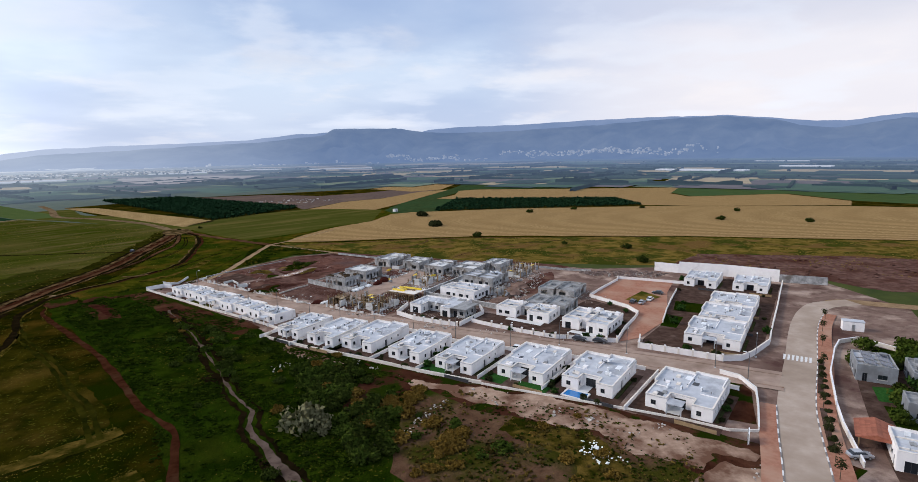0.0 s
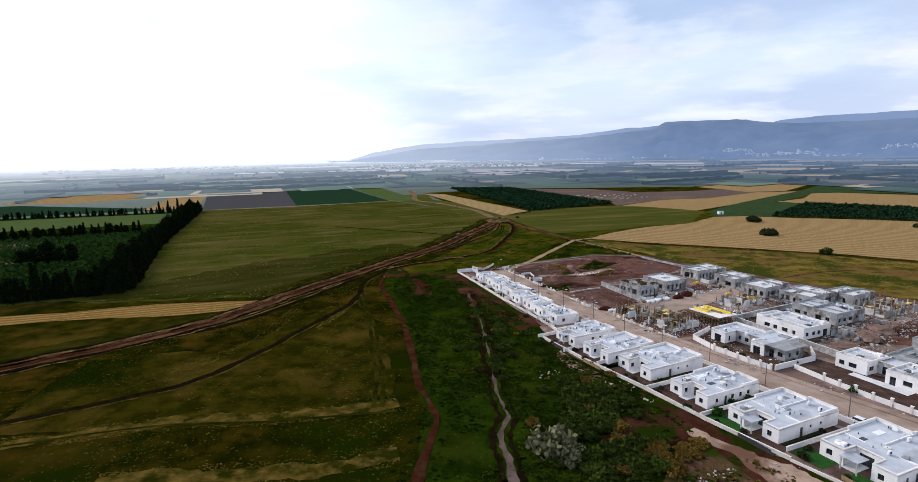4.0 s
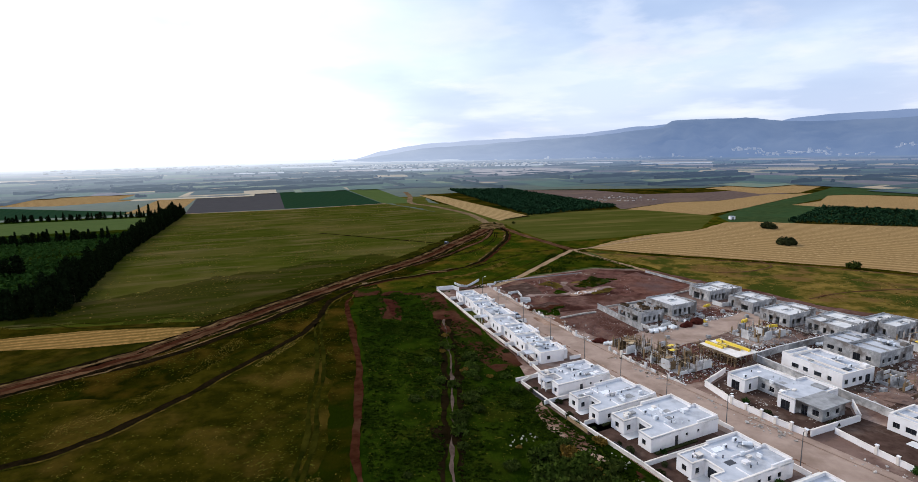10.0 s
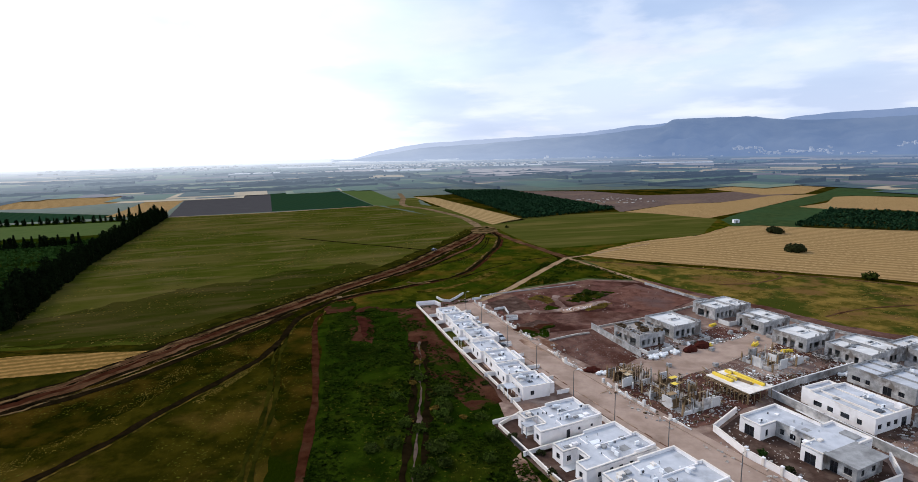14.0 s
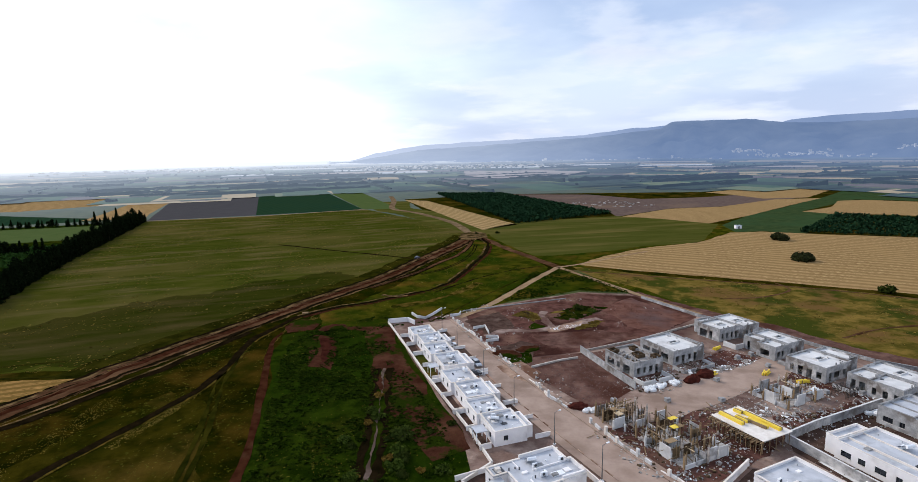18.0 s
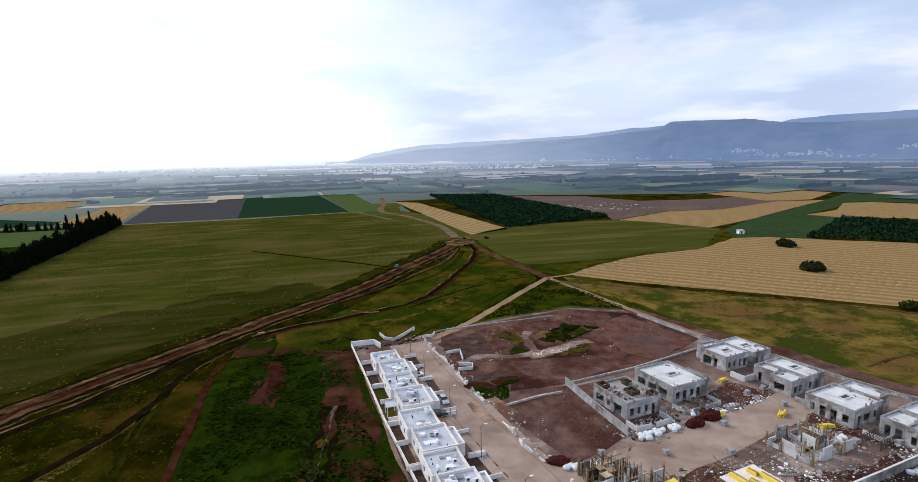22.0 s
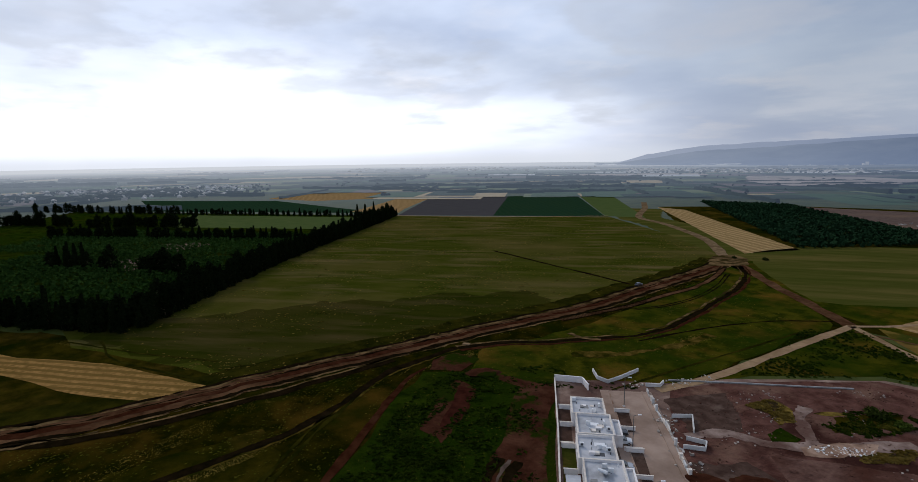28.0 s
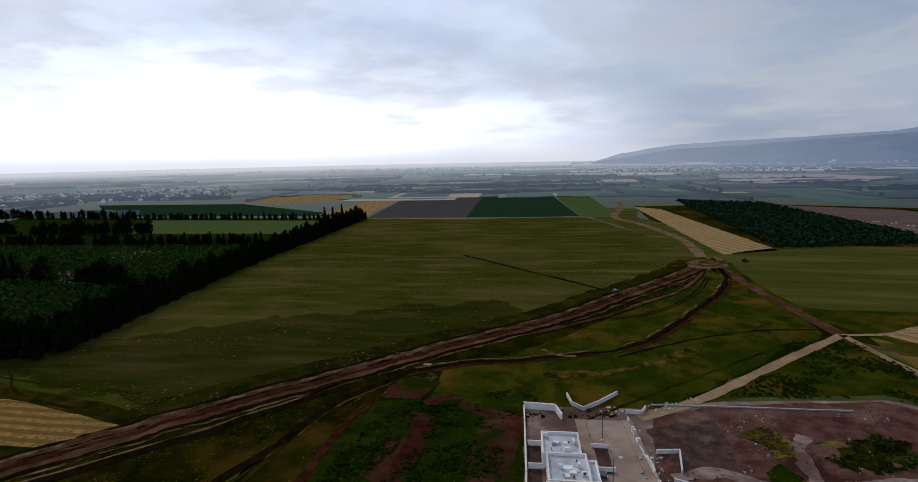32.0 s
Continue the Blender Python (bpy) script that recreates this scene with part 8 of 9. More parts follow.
skeleton((33.5, 226.0), 45, 4, 3, 3.2, 3.0, 3, "half-built pale block walls of a house", 1.6, 2.8, 0.8, 20)
skeleton((78.0, 227.5), 45, 6, 3, 3.4, 3.4, 4, "rows of raw concrete columns of a house", 2.6, 3.6, 0.25, 40)
skeleton((60.5, 199.5), 45, 2, 2, 3.0, 3.0, 5, "low half-built grey block walls", 1.0, 2.2, 0.7, 6)

bar_steel = mat("dark_steel_bars", (0.022, 0.018, 0.016), (0.05, 0.038, 0.03), 2.0, 0.6)
cage = thing("reinforcement_cage", frame_at((47.5, 236.0), 45), "dark steel reinforcement cage standing on the site", "reinforcement")
for k in range(9):
    part("upright", B((k * 0.55, k * 0.55 + 0.07, -0.04, 0.04, 0, 2.3)), bar_steel, cage)
    part("upright", B((k * 0.55, k * 0.55 + 0.07, 3.2, 3.28, 0, 2.3)), bar_steel, cage)
for k in range(6):
    part("rail", B((-0.1, 4.6, 0.045, 0.1, 0.3 + k * 0.38, 0.36 + k * 0.38)), bar_steel, cage)
    part("rail", B((-0.1, 4.6, 3.14, 3.195, 0.3 + k * 0.38, 0.36 + k * 0.38)), bar_steel, cage)
for k in range(8):
    part("tie", B((k * 0.62, k * 0.62 + 0.06, 0.105, 3.135, 2.0, 2.06)), bar_steel, cage)

# decked slab with yellow formwork beams
m = frame_at((22.4, 203.6), 45)
deck = thing("formwork_deck", m, "plywood formwork deck on props with yellow beams", "formwork")
part("deck", B((2.0, 10.6, -1.8, 10.4, 2.75, 2.9)), stone, deck, "pale plywood deck")
for i in range(5):
    for j in range(5):
        o = part("prop", B((2.2 + i * 2.0 - 0.06, 2.2 + i * 2.0 + 0.06, -1.5 + j * 2.85 - 0.06, -1.5 + j * 2.85 + 0.06, -0.1, 2.75)), timber, deck)
for j in range(22):
    part("joist", B((1.2 - 0.5 * (j % 3), 2.0, -1.7 + j * 0.56, -1.56 + j * 0.56, 2.5, 2.72)), timber, deck)
    part("prop", B((1.5 + 0.2 * (j % 2), 1.62 + 0.2 * (j % 2), -1.7 + j * 0.56, -1.58 + j * 0.56, -0.1, 2.5)), (timber, dark_timber)[j % 2], deck)
for k, (x, y, l) in enumerate(((3.6, 9.9, 5.6), (5.2, 7.2, 2.8), (6.0, 5.2, 4.2), (8.2, 7.6, 8.2), (7.4, 9.4, 1.8))):
    b = thing("beam_stack", m @ pose(x, y, 2.9, 0, 0, -90 + (k % 3) * 3), "stack of yellow formwork beams on the deck", "beam stack", "yellow beam stacks")
    for q in range(3):
        part("beam", B((0, l, q * 0.36, q * 0.36 + 0.3, 0, 0.62)), (yellow, yellow, timber)[(q + k) % 3], b)


def bag_model():
    rnd = random.Random(3)
    e = thing("bulk_bag", Matrix(), "full white woven bulk bag", "bag", "white bulk bags")
    bm = bmesh.new()
    bmesh.ops.create_icosphere(bm, subdivisions=2, radius=0.62)
    for v in bm.verts:
        c = v.co
        v.co = Vector((max(-0.48, min(0.48, c.x)), max(-0.48, min(0.48, c.y)), max(-0.42, c.z) * 0.85 + 0.36)) * (1 + 0.08 * noise.noise(c * 3))
    part("sack", bm, bag_mat, e)
    for a in (-0.3, 0.3):
        bm = bmesh.new()
        tube(bm, (a, -0.3, 0.7), (a * 0.6, 0, 1.0), 0.03, n=4)
        tube(bm, (a * 0.6, 0, 1.0), (a, 0.3, 0.7), 0.03, n=4)
        part("strap", bm, bag_mat, e)
    return e


BAG = bag_model()
rnd = random.Random(8)
spots = []
for (ax, ay), (bx, by), n in (((2.5, 225.8), (10.5, 233.6), 28), ((-9.5, 211.2), (-2.5, 214.6), 24), ((38.5, 236.5), (42, 239), 6), ((49, 228), (52, 230), 6), ((13.5, 240.5), (15.5, 242), 2)):
    for k in range(n):
        t = rnd.random()
        spots.append((ax + (bx - ax) * t + rnd.uniform(-0.8, 0.8), ay + (by - ay) * t + rnd.uniform(-0.8, 0.8), 0.1))
for k, p in enumerate(spots):
    mm = pose(*p, 0, 0, rnd.uniform(0, 90))
    if k == 0:
        BAG.matrix_world = mm
    else:
        copy_thing(BAG, mm)


def formwork_stack(x, y, n=7):
    """Loose stack of yellow beams on the ground."""
    rnd = random.Random(int(x * 10))
    e = thing("beam_stack", pose(x, y, 0.1, 0, 0, rnd.uniform(20, 70)), "loose stack of yellow formwork beams on the ground", "beam stack", "yellow beam stacks")
    for k in range(n):
        lvl, row = k // 3, k % 3
        l = rnd.uniform(2.2, 3.4)
        bm = bmesh.new()
        box(bm, 0, l, -0.14, 0.14, 0, 0.3, pose(rnd.uniform(-0.3, 0.3) - l / 2, row * 0.42 + rnd.uniform(-0.05, 0.05), lvl * 0.31, 0, 0, rnd.uniform(-5, 5)))
        part("beam", bm, yellow, e)
    return e


def heap(name, p, r, h, material, label, seed, category="heap", ang=0, long=1.6):
    bm = bmesh.new()
    bmesh.ops.create_icosphere(bm, subdivisions=3, radius=1)
    for v in bm.verts:
        c = v.co.copy()
        k = 1 + 0.28 * noise.noise(c * 2.2 + Vector((seed, 0, 0))) + 0.12 * noise.noise(c * 6)
        v.co = Vector((c.x * r * long * k, c.y * r * k, max(-0.05, c.z) * h * k))
    o = tagged(link_mesh(name, bm, material), label, category)
    o.matrix_world = pose(p[0], p[1], 0.05, 0, 0, ang)
    return o


heap("earth_mound", (14.2, 236.2), 1.5, 1.7, rust, "heap of dark red earth on the site", 1, ang=45)
heap("earth_mound", (17.6, 240.4), 1.6, 1.9, rust, "heap of dark red earth on the site", 2, ang=30)
formwork_stack(19.6, 241.6)
heap("earth_mound", (-11.5, 212.6), 1.5, 1.3, rust, "dark red earth heap beside white bags", 4, ang=20)
formwork_stack(33.0, 246.5)
formwork_stack(40.5, 243.0)
formwork_stack(22.5, 262.0)
scatter("rubble", line_poly([(5, 103), (8, 107), (11, 110.5), (15.5, 115.3), (19, 117.5)], 2.2), 420, 0.08, 0.35, rubble_mat, "grey stones tipped in a strip down the slope", 64, bunch=0.4)
heap("earth_mound", (-100, 246), 3.0, 0.8, soil, "low red earth mound in the grass", 8, ang=60)
for k, (x, y, r, h) in enumerate(((-36, 240, 3.0, 0.8), (-31, 246, 2.5, 0.6), (66, 204, 3.2, 1.8), (72, 213, 3.0, 1.6), (57, 194, 2.4, 1.2))):
    heap("earth_mound", (x, y), r, h, soil if k < 2 else site, "low heap of bare earth on the lot", 20 + k, ang=k * 40)
scatter("rubble", [(37, 93), (43, 93), (45, 84), (40, 83)], 90, 0.12, 0.5, bag_mat, "white heap of dumped rubble", 60, bunch=0.9)
scatter("rubble", [(-24, 153), (-18, 153), (-18, 147), (-24, 147)], 26, 0.1, 0.35, rubble_mat, "small white heap of dumped rubble", 61, bunch=0.9)
scatter("rubble", line_poly([(-62, 268), (-50, 252.5), (-38, 239), (-26, 226), (-13, 212)], 1.6), 700, 0.15, 0.45, stone, "broken pale stone walling along the lots", 62, bunch=0.3)
scatter("rubble", line_poly([(-70, 266), (-62, 275), (-56, 287)], 5), 200, 0.1, 0.5, rubble_mat, "pale broken stones at the street end", 63, bunch=0.5)
slab = thing("concrete_slab", pose(-119.8, 258.2, 0.1, 0, 0, 30), "pale concrete cover slab in the grass", "slab")
part("slab", B((-1.1, 1.1, -0.7, 0.7, 0, 0.3)), pale_track, slab)
shed = thing("field_shed", pose(61, 529, 0, 0, 0, 20), "small white pump shed beside the stubble", "shed")
part("walls", B((-2, 2, -1.6, 1.6, -0.1, 2.4)), plaster, shed)
part("roof", B((-2.2, 2.2, -1.8, 1.8, 2.4, 2.6)), roof_mat, shed)
part("door", B((-0.45, 0.45, -1.66, -1.6, 0, 2.0)), dark_frame, shed)

# ---- street furniture and cars ----


pole_paint = mat("dark_pole_paint", (0.06, 0.06, 0.062), (0.10, 0.10, 0.10), 3.0, 0.5)


def lamp_model():
    e = thing("street_lamp", Matrix(), "slim dark grey street lamp post", "street lamp", "street lamps")
    bm = bmesh.new()
    tube(bm, (0, 0, -0.1), (0, 0, 7.0), 0.1, 0.06, 8)
    part("pole", bm, pole_paint, e)
    bm = bmesh.new()
    tube(bm, (0, 0, 7.0), (0.9, 0, 7.25), 0.05, 0.04, 6)
    part("arm", bm, pole_paint, e)
    part("lamp_head", B((0.8, 1.5, -0.14, 0.14, 7.18, 7.32)), white_metal, e)
    part("base", B((-0.25, 0.25, -0.25, 0.25, -0.1, 0.25)), slab_mat, e)
    return e


LAMP = lamp_model()
lamps = [(-3.7, 185.4, 45), (7.1, 176.4, 45), (18.9, 168.6, 45), (30, 156.5, 45), (44, 146, 45), (58.5, 143.6, 45), (73.7, 131.8, 45), (90.3, 116.3, 60), (92.6, 107.5, 120), (-14, 195, 45), (-26, 209, 45), (-38, 223.5, 45), (-52, 241, 45), (-63, 256, 45), (106, 119.5, 225)]
for k, (x, y, a) in enumerate(lamps):
    if k == 0:
        LAMP.matrix_world = pose(x, y, 0.1, 0, 0, a)
    else:
        copy_thing(LAMP, pose(x, y, 0.1, 0, 0, a))


def car_model(paint, label, seed):
    e = thing("car", Matrix(), label, "car", "parked cars")
    bm = bmesh.new()
    prof = [(-2.1, 0.35), (-2.15, 0.75), (-1.95, 0.95), (-0.9, 1.0), (0.95, 1.0), (1.95, 0.85), (2.12, 0.6), (2.1, 0.35)]
    side = [[bm.verts.new((x, y * (0.97 if z > 0.9 else 1), z)) for x, z in prof] for y in (-0.86, 0.86)]
    bm.faces.new(side[0])
    bm.faces.new(side[1][::-1])
    for i in range(len(prof)):
        j = (i + 1) % len(prof)
        bm.faces.new((side[0][j], side[0][i], side[1][i], side[1][j]))
    bmesh.ops.bevel(bm, geom=bm.edges[:], offset=0.05, segments=1, affect="EDGES")
    part("body", bm, paint, e)
    bm = bmesh.new()
    lo = [bm.verts.new(q) for q in ((-1.75, -0.8, 0.98), (1.05, -0.8, 0.98), (1.05, 0.8, 0.98), (-1.75, 0.8, 0.98))]
    hi = [bm.verts.new(q) for q in ((-1.45, -0.66, 1.4), (0.35, -0.66, 1.42), (0.35, 0.66, 1.42), (-1.45, 0.66, 1.4))]
    bm.faces.new(lo[::-1])
    bm.faces.new(hi)
    for i in range(4):
        bm.faces.new((lo[i], lo[(i + 1) % 4], hi[(i + 1) % 4], hi[i]))
    part("glasshouse", bm, pane_mat, e)
    part("roof", B((-1.4, 0.3, -0.64, 0.64, 1.41, 1.46)), paint, e)
    for x in (-1.3, 1.3):
        for y in (-0.8, 0.8):
            bm = bmesh.new()
            tube(bm, (x, y - 0.1, 0.32), (x, y + 0.1, 0.32), 0.32, n=12)
            w = part("wheel", bm, dark_frame, e)
            bm = bmesh.new()
            yy = y + (0.105 if y > 0 else -0.105)
            tube(bm, (x, yy - 0.01, 0.32), (x, yy + 0.01, 0.32), 0.19, n=10)
            part("rim", bm, grey_metal, w)
    for y in (-0.6, 0.6):
        part("headlight", B((2.08, 2.14, y - 0.16, y + 0.16, 0.62, 0.76)), white_metal, e)
        part("tail_light", B((-2.17, -2.12, y - 0.16, y + 0.16, 0.7, 0.84)), red_tile, e)
    return e


car_white = mat("white_car_paint", (0.72, 0.72, 0.72), (0.76, 0.76, 0.76), 2.0, 0.25)
car_silver = mat("silver_car_paint", (0.42, 0.43, 0.45), (0.48, 0.49, 0.5), 2.0, 0.25, metal=0.4)
car_dark = mat("dark_car_paint", (0.03, 0.032, 0.04), (0.045, 0.046, 0.05), 2.0, 0.25)
CARS = [car_model(car_white, "white parked car beside the kerb", 1), car_model(car_silver, "silver parked car beside the kerb", 2), car_model(car_dark, "dark parked car beside the kerb", 3)]
seen = set()
for c, x, y, a in ((0, 45.5, 143.0, -44), (2, 48.6, 140.0, -44), (1, 86.6, 73.6, -18), (0, 111.5, 177.5, 40), (2, 119.5, 184.5, 130), (1, 106, 174.5, 40), (2, 103.6, 176.6, 40), (2, 66.0, 145.6, -44), (2, 71, 142.0, -40),
                   (1, -49.5, 233.0, 40), (2, -40.5, 222.5, 40), (0, -54.5, 241.0, 40), (2, -57.0, 243.5, 40), (0, -36.5, 215.5, 40), (2, -34.5, 213.0, 40), (1, -23.5, 199.5, 40), (2, -21.5, 197.0, 40), (1, -42, 229.5, -50)):
    mm = pose(x, y, 0.2, 0, 0, a)
    if c in seen:
        copy_thing(CARS[c], mm)
    else:
        seen.add(c)
        CARS[c].matrix_world = mm

# vehicle on the dirt road, far off
copy_thing(CARS[2], pose(-122, 366, 0.15, 0, 0, 85))

# ---- older houses across the road ----
for pts, mt, lb in (([(86, 66), (100, 82), (128, 110), (148, 112), (150, 100), (120, 66), (98, 50), (84, 54)], garden, "dark garden ground of the older houses"), ([(112, 90), (118, 96), (126, 92), (120, 84)], lawn, "green garden lawn"), ([(104, 80), (111, 88), (117, 83), (110, 76)], lush, "dark green garden"), ([(134, 112), (144, 116), (148, 106), (138, 102)], lush, "dark green garden")):
    patch("garden_bed", pts, 0.12 + 0.01 * (mt is not garden), mt, lb, "garden", 0.6)
solar_house = modern((123.8, 94.9), 47, 11, 8.1, 120, "grey house with blue solar panels on its roof", plaster_grey, roof_mat, 4.2, [(0, 1, 0, 1, 0)], group="older houses", kit=False)
m = frame_at((123.8, 94.9), 47)
for k in range(3):
    for j in range(2):
        q = Matrix.Translation((0.9 + k * 3.1, 0.9 + j * 3.2, 3.9)) @ Matrix.Rotation(radians(12), 4, "X")
        bm = bmesh.new()
        box(bm, -0.05, 2.65, -0.05, 2.45, 0.02, 0.24, q)
        pv = part("solar_panel", bm, grey_metal, solar_house, "blue tilted solar panel")
        bm = bmesh.new()
        box(bm, 0, 2.6, 0, 2.4, 0.245, 0.31, q)
        part("glass", bm, solar_mat, pv)
modern((131.5, 86.5), 45, 12, 8.6, 121, "grey flat-roofed house across the road", plaster_grey, concrete, 4.2, group="older houses")
modern((97.4, 60.4), 45, 10, 12, 122, WH + " across the road", plaster, roof_mat, 3.9, [(0, 1, 0, 1, 0)], group="older houses")
modern((124, 72), 45, 9, 7, 123, "grey flat-roofed annexe across the road", plaster_grey, concrete, 3.6, [(0, 1, 0, 1, 0)], group="older houses")
modern((113.5, 76.5), 45, 7, 7, 124, "grey flat-roofed house across the road", plaster_grey, concrete, 4.4, group="older houses")
hut = thing("white_hut", pose(151.5, 129.6, 0, 0, 0, -40), "small white hut at the roadside", "hut")
part("walls", B((-2.8, 2.8, -1.4, 1.4, -0.1, 3.0)), plaster, hut)
part("roof", B((-2.9, 2.9, -1.5, 1.5, 3.0, 3.15)), roof_mat, hut)
part("door", B((-0.4, 0.4, -1.45, -1.4, 0, 2.1)), grey_metal, hut)
wall_line("garden_wall", [(84.5, 71), (94.1, 83.3), (100.8, 90.7), (114.9, 104.7), (130.2, 117), (137, 121.5), (144.2, 121.7), (146.2, 112.2)], 1.2, 0.25, stone, "stone garden wall along the pavement", 0, plaster)
# tiled carport
cp = thing("carport", frame_at((93.2, 72.4), 42), "open carport with red tiled roof", "carport")
for x in (0.2, 7.2):
    for y in (-0.2, 5.2):
        part("post", B((x, x + 0.25, y, y + 0.25, -0.1, 2.5)), timber, cp)
bm = bmesh.new()
v = [bm.verts.new(q) for q in ((-0.4, -0.8, 2.45), (8.0, -0.8, 2.45), (8.0, 6.0, 2.45), (-0.4, 6.0, 2.45), (-0.4, 2.6, 3.5), (8.0, 2.6, 3.5))]
for q in ((0, 1, 5, 4), (2, 3, 4, 5), (1, 2, 5), (3, 0, 4), (3, 2, 1, 0)):
    bm.faces.new([v[i] for i in q])
part("roof", bm, red_tile, cp)
rnd = random.Random(4)
tile = bpy.data.meshes.new("tile")
bm = B((0, 0.62, 0, 0.9, 0, 0.05))
bm.to_mesh(tile)
bm.free()
tile.materials.append(red_tile)
for side in (0, 1):
    for i in range(13):
        for j in range(4):
            o = new("tile", tile)
            o.parent = cp
            y0, zz = (-0.75 + j * 0.83, 2.5 + j * 0.256) if side == 0 else (5.95 - j * 0.83, 2.5 + j * 0.256)
            o.matrix_local = pose(-0.35 + i * 0.64, y0, zz, 17, 0, 0) if side == 0 else pose(0.27 + i * 0.64, y0, zz, 17, 0, 180)
bin_ob = thing("notice_board", frame_at((70.4, 82.6), 48), "white notice board with plain bars", "notice board")
part("board", B((0, 3.0, 0, 0.15, 0.3, 2.4)), white_metal, bin_ob)
for k in range(3):
    part("text_bar", B((0.3, 2.4 - 0.3 * k, -0.012, -0.002, 1.9 - 0.5 * k, 2.1 - 0.5 * k)), solar_mat, bin_ob)
for x in (0.1, 2.7):
    part("post", B((x, x + 0.15, 0.16, 0.3, -0.1, 2.4)), grey_metal, bin_ob)

# ---- bushes, shrubs and young trees ----


def young_tree(h, seed, leaf):
    rnd = random.Random(seed)
    e = thing("young_tree", Matrix(), "young street tree with a small round crown", "tree", "street trees")
    bm = bmesh.new()
    tube(bm, (0, 0, -0.1), (0, 0, h * 0.6), 0.07, 0.04, 6)
    for k in range(4):
        a = k * 1.6 + rnd.random()
        tube(bm, (0, 0, h * 0.5), (math.cos(a) * 0.7, math.sin(a) * 0.7, h * 0.8), 0.035, 0.015, 5)
    part("trunk", bm, bark, e)
    bm = bmesh.new()
    for k in range(10):
        a = rnd.uniform(0, 6.28)
        q = rnd.uniform(0, 0.8)
        leaf_clump(bm, (math.cos(a) * q, math.sin(a) * q, h * rnd.uniform(0.6, 0.95)), 0.55, 18, 0.17, 1.0, rnd.random())
    part("crown", bm, leaf, e)
    return e


YT = young_tree(3.6, 1, bush_leaf)
for k, (x, y) in enumerate(((87.2, 80.6), (97.3, 90.8), (117.2, 108.8), (129.6, 120.4), (81.0, 73.6), (77.0, 69.2), (152.0, 139.6), (107.0, 100.0), (141, 130.6))):
    if k == 0:
        YT.matrix_world = pose(x, y, 0.25)
    else:
        copy_thing(YT, pose(x, y, 0.25, 0, 0, k * 70))
shrub_leaf = mat("shrub_foliage", (0.027, 0.043, 0.006), (0.058, 0.080, 0.013), 0.6, 0.95, vary=0.25)
weed_shrub = mat("weed_shrub_foliage", (0.020, 0.030, 0.005), (0.046, 0.058, 0.011), 0.6, 0.95, vary=0.25)
BUSH = [bush(3.2, 3.4, grey_leaf, 31, "large grey-green shrub by the stream", "shrub"), bush(2.0, 2.2, weed_shrub, 32, "dark rounded shrub in the weeds", "shrub"),
        bush(2.4, 2.6, shrub_leaf, 33, "green leafy shrub among the weeds", "shrub"), bush(1.3, 1.8, dry_scrub, 34, "clump of dry brown scrub", "shrub")]
rnd = random.Random(77)
golden = [(3, rnd.uniform(-2, 14), 0, rnd.uniform(0.5, 1.0)) for _ in range(46)]
golden = [(3, x, 113 + 0.75 * (x + 2) + rnd.uniform(-3.5, 3.0), s) for _, x, _, s in golden] + [(3, 9 + 9.5 * t + rnd.gauss(0, 1.1), 91 + 15 * t + rnd.gauss(0, 1.0), rnd.uniform(0.5, 1.0)) for t in (rnd.random() for _ in range(30))]
dense = [(rnd.choice((1, 1, 2)), rnd.uniform(-13, 0), rnd.uniform(119, 142), rnd.uniform(0.7, 1.3)) for _ in range(60)] + [(rnd.choice((1, 2)), rnd.uniform(-7, 3), rnd.uniform(98, 115), rnd.uniform(0.6, 1.1)) for _ in range(26)]
dense = [p for p in dense if not (p[1] > -5.5 and p[2] > 117 and p[2] < 131 + 1.2 * p[1])]
places = golden + dense + [(0, -14, 114, 1.5), (0, -10, 112, 1.0), (1, -37, 164, 1.2), (1, -45, 188, 1.3), (1, -41, 180, 0.9), (2, -5, 136, 1.0), (3, 8, 114, 1.5), (3, 13, 108, 1.3), (3, 5, 104, 1.4), (3, 16, 98, 1.2), (1, -6, 140, 1.2), (1, -2, 146, 1.0),
          (1, -12, 150, 1.0), (2, -16, 144, 1.1), (2, -8, 128, 1.2), (1, 2, 122, 0.9), (1, 300, 366, 1.8), (1, 352, 408, 1.4), (1, 349, 330, 1.6), (1, 163, 279, 1.6), (1, 149, 241, 1.5), (1, 227, 478, 1.5), (1, 93, 350, 1.6), (1, 135, 303, 0.9), (1, 292, 464, 1.4),
          (1, 179, 470, 1.6), (2, 128, 108, 1.3), (2, 134, 104, 1.5), (2, 116, 88, 1.3), (2, 108, 82, 1.2), (2, 100, 76, 1.2), (2, 112, 84, 1.0), (1, 104, 74, 1.3), (2, 126, 90, 1.2), (2, 130, 110, 1.3), (2, 146, 108, 1.5), (2, 142, 104, 1.3), (1, 98, 70, 1.1), (2, 140, 116, 1.4), (2, 150, 112, 1.6), (1, 96, 72, 1.0), (1, 122, 92, 1.2), (1, -22, 292, 1.2), (2, -17, 290, 0.8), (1, -104, 468, 0.8), (1, -118, 462, 0.7)]
for k in range(26):
    places.append((rnd.choice((3, 3, 2)), rnd.uniform(12, 44), rnd.uniform(56, 104), rnd.uniform(0.5, 1.1)))
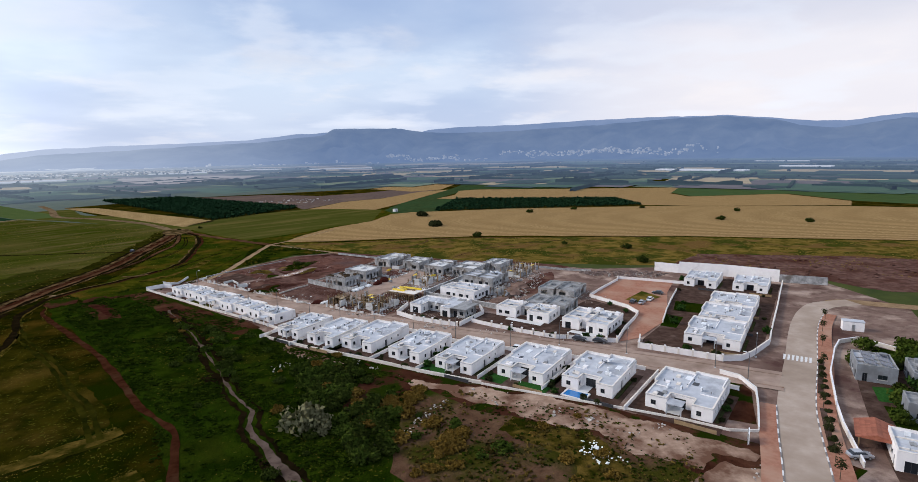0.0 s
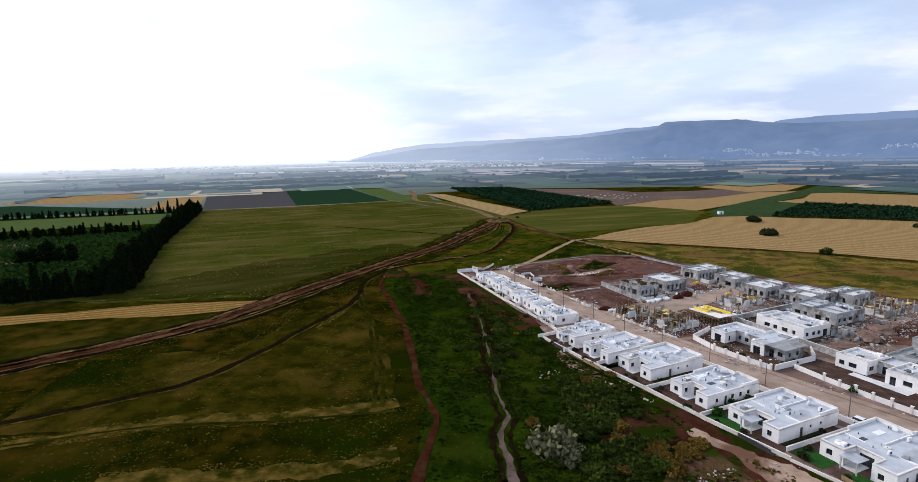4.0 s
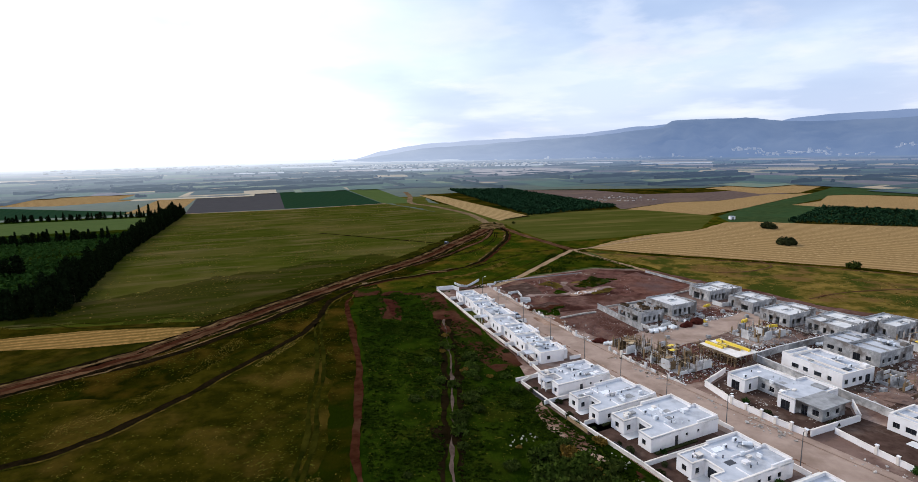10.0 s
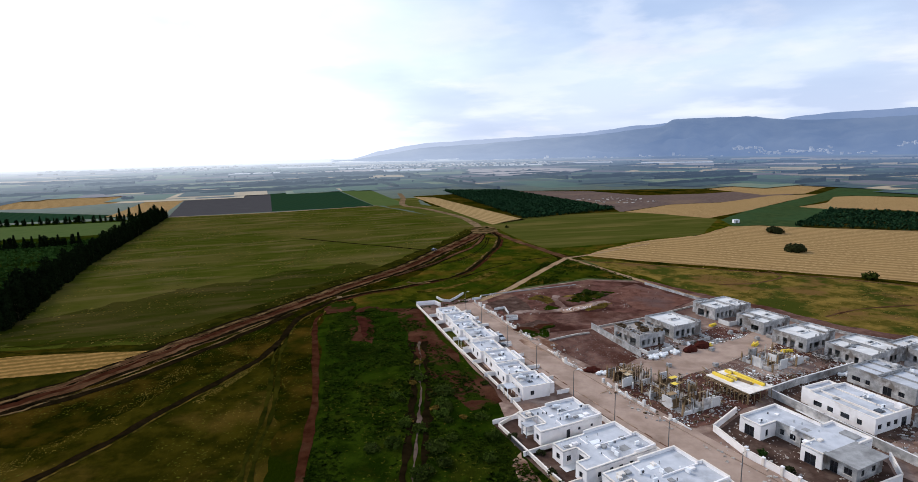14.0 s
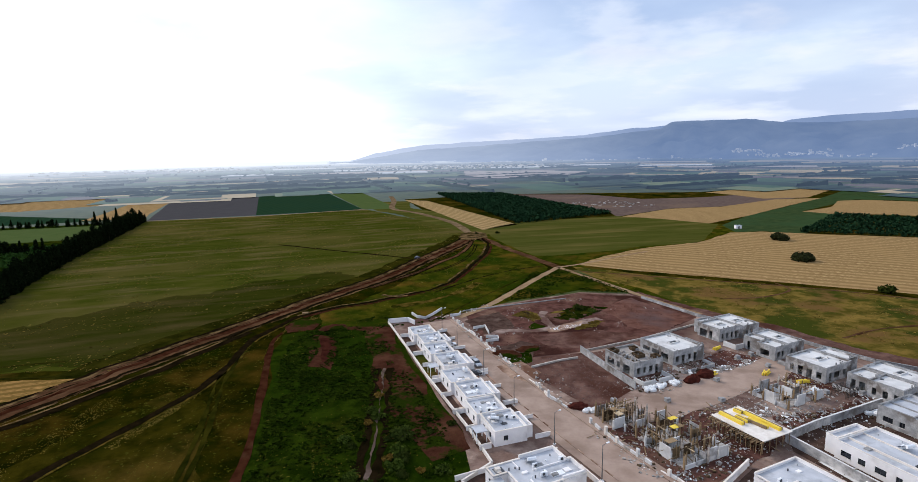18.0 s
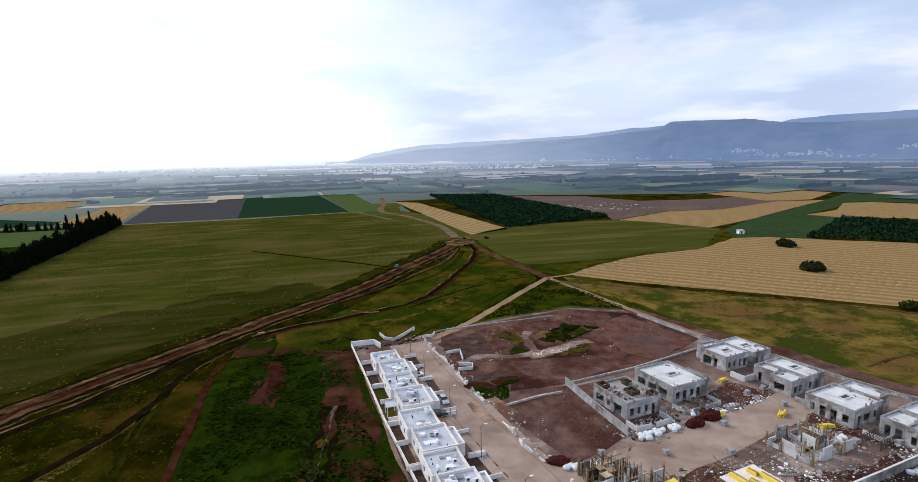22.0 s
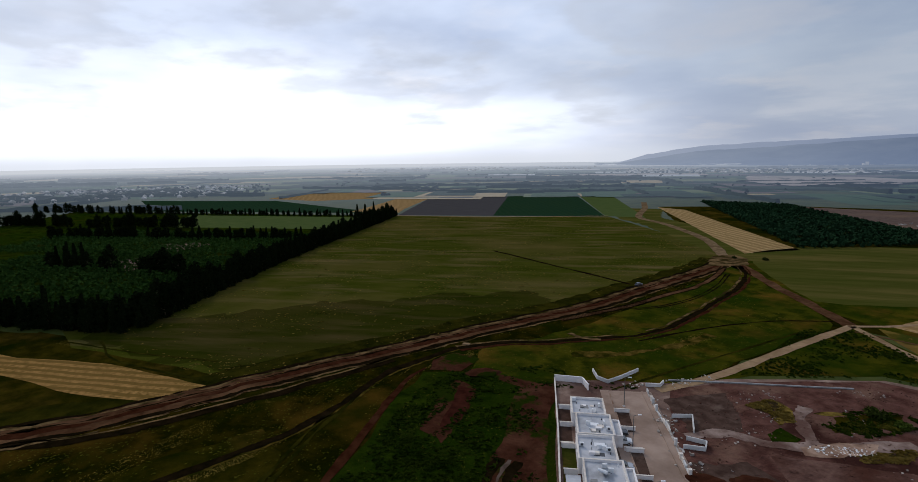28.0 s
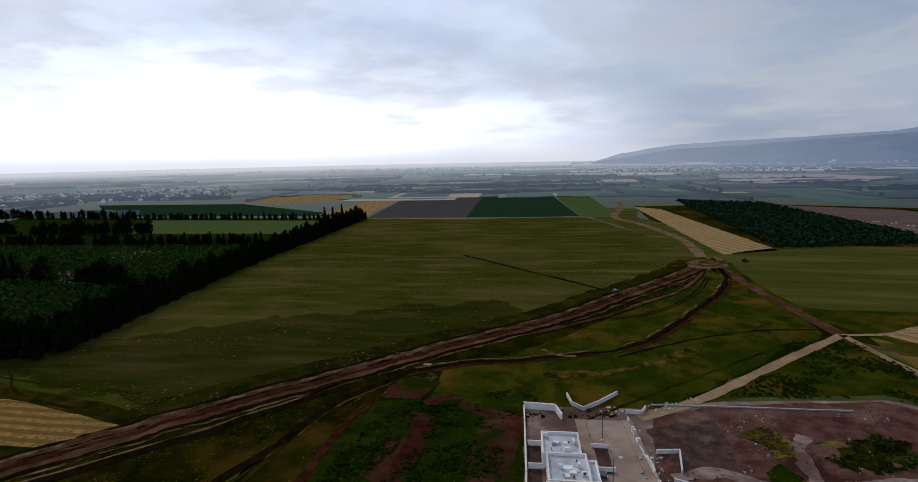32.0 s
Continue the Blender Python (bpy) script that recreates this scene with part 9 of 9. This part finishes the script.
for k in range(34):
    t = rnd.random()
    q = Vector((-14, 148)).lerp(Vector((4, 108)), t) + Vector((rnd.gauss(0, 3.5), rnd.gauss(0, 3)))
    places.append((rnd.choice((1, 1, 2, 3)), q.x, q.y, rnd.uniform(0.6, 1.3)))
for k in range(60):
    places.append((rnd.choice((1, 2, 2, 3)), 0, 0, rnd.uniform(0.35, 0.95)))
seen = set()
for k, (i, x, y, s) in enumerate(places):
    if (x, y) == (0, 0):
        t = rnd.random()
        q = Vector((-60, 205)).lerp(Vector((6, 95)), t)
        x, y = q.x + rnd.gauss(0, 9), q.y + rnd.gauss(0, 6)
    mm = pose(x, y, 0.03, 0, 0, rnd.uniform(0, 360))
    if i in seen:
        o = copy_thing(BUSH[i], mm)
    else:
        seen.add(i)
        o = BUSH[i]
        o.matrix_world = mm
    o.scale = (s, s, s * rnd.uniform(0.8, 1.1))

# ---- building materials, garden plants, small clutter ----


def plank_litter(poly, n, seed, label, materials=None):
    """Boards and offcuts thrown about, as one mass."""
    rnd = random.Random(seed)
    bm = bmesh.new()
    xs, ys = [p[0] for p in poly], [p[1] for p in poly]
    hearts = [(rnd.uniform(min(xs), max(xs)), rnd.uniform(min(ys), max(ys))) for _ in range(30)]
    for k in range(n):
        h = rnd.choice(hearts)
        p = (rnd.gauss(h[0], 3.5), rnd.gauss(h[1], 3.5))
        if not inside(p, poly) or min((p[0] - q[0]) ** 2 + (p[1] - q[1]) ** 2 for q in CLEAR) < 20:
            continue
        l, w = rnd.uniform(0.3, 1.4), rnd.uniform(0.05, 0.13)
        m = Matrix.Translation((p[0], p[1], rnd.uniform(0.13, 0.3))) @ Euler((0, rnd.uniform(-0.12, 0.12), rnd.uniform(0, 3.14))).to_matrix().to_4x4()
        box(bm, -l, l, -w, w, 0, 0.06, m)
    return tagged(link_mesh("plank_litter", bm, materials or timber), label, "planks", kind="stuff")


plank_litter([(-8, 200), (0, 222), (14, 236), (28, 218), (30, 208), (14, 193)], 200, 1, "raw planks strewn on the building site")
plank_litter([(24, 236), (36, 220), (52, 236), (40, 262), (30, 262)], 130, 2, "raw planks strewn among the shells")
plank_litter([(46, 188), (62, 186), (80, 212), (94, 236), (80, 244), (66, 224), (56, 212)], 180, 3, "weathered planks among the shells", dark_timber)
plank_litter([(-8, 200), (0, 222), (14, 236), (28, 218), (30, 208), (14, 193)], 160, 5, "weathered planks on the building site", dark_timber)
plank_litter([(-2, 226), (10, 238), (24, 252), (14, 258), (-6, 238)], 110, 6, "weathered planks before the shells", dark_timber)


def block_stack():
    e = thing("block_stack", Matrix(), "pallet stacked with grey building blocks", "block stack", "stacks of blocks")
    for y in (-0.5, 0, 0.5):
        part("runner", B((-0.6, 0.6, y - 0.05, y + 0.05, 0, 0.1)), timber, e)
    rnd = random.Random(2)
    for z in range(3):
        for y in range(3):
            part("block", B((-0.58, -0.01, -0.55 + y * 0.37, -0.2 + y * 0.37, 0.11 + z * 0.31, 0.41 + z * 0.31)), block, e)
            if z < 2 or y < 2:
                part("block", B((0.01, 0.58, -0.55 + y * 0.37, -0.2 + y * 0.37, 0.11 + z * 0.31, 0.41 + z * 0.31)), block, e)
    return e


STACK = block_stack()
rnd = random.Random(9)
for k, (x, y) in enumerate(((20, 238), (22, 246), (27, 256), (31, 260), (34, 252), (43, 250), (44, 238), (52, 240), (56, 232), (66, 232), (70, 226), (62, 222), (18, 262), (12, 256), (48, 192), (56, 198), (64, 210), (76, 222), (2, 214), (8, 222), (20, 226), (-4, 218))):
    m = pose(x, y, 0.1, 0, 0, rnd.choice((44, 44, 134)) + rnd.uniform(-9, 9))
    if k == 0:
        STACK.matrix_world = m
    else:
        copy_thing(STACK, m)

# plants in the gardens
GARDEN = [bush(1.2, 0.9, bush_leaf, 51, "small dark garden shrub", "garden_shrub"), bush(1.8, 1.1, grove_leaf, 52, "small green garden shrub", "garden_shrub")]
seen = set()


def plant(i, x, y, s):
    m = pose(x, y, 0.12, 0, 0, rnd.uniform(0, 360))
    if i in seen:
        o = copy_thing(GARDEN[i], m)
    else:
        seen.add(i)
        o = GARDEN[i]
        o.matrix_world = m
    o.scale = (s, s, s)


for S, ang, D, W, can in ROWS:
    m = frame_at(S, ang)
    for q in ((-3.6, 1), (-3.4, 4.5), (-3.8, W - 1), (2, -2), (7, -2.2), (12, -1.9), (D + 1, W * 0.7), (-1, W + 1)):
        if rnd.random() < 0.65:
            p = m @ Vector((q[0] + rnd.uniform(-0.5, 0.5), q[1] + rnd.uniform(-0.4, 0.4), 0))
            plant(rnd.choice((0, 0, 1)), p.x, p.y, rnd.uniform(0.6, 1.2))
for x, y in ((50, 160), (56, 154), (60, 152), (68, 147), (72, 145), (80, 147), (88, 155), (95, 166), (94, 176), (24, 181), (29, 177), (40, 176), (84, 136), (90, 128), (97, 123), (102, 151), (105, 157), (115, 163), (121, 169), (124, 135), (134, 146), (155, 168), (165, 190), (143, 200), (132, 186)):
    plant(rnd.choice((0, 0, 1)), x + rnd.uniform(-1, 1), y + rnd.uniform(-1, 1), rnd.uniform(0.8, 1.5))
for k in range(46):
    t = rnd.random()
    p = Vector((96, 66)).lerp(Vector((146, 112)), t) + Vector((rnd.uniform(-2, 16), rnd.uniform(-13, 3)))
    plant(rnd.choice((0, 1)), p.x, p.y, rnd.uniform(1.3, 2.6))
# planting bed along the pavement
strip("planting_bed", [(103, 96.6), (111, 103.9), (119, 110.9)], 1.2, 0.31, garden, "dark planting bed in the pavement", "planting bed", 0.05, 2.0)
strip("planting_bed", [(84, 76.6), (90, 83.2), (97, 90.6)], 1.2, 0.31, garden, "dark planting bed in the pavement", "planting bed", 0.05, 2.0)
for k in range(12):
    p = Vector((84, 76.6)).lerp(Vector((119, 110.9)), k / 11)
    plant(0, p.x, p.y, rnd.uniform(0.7, 1.2))
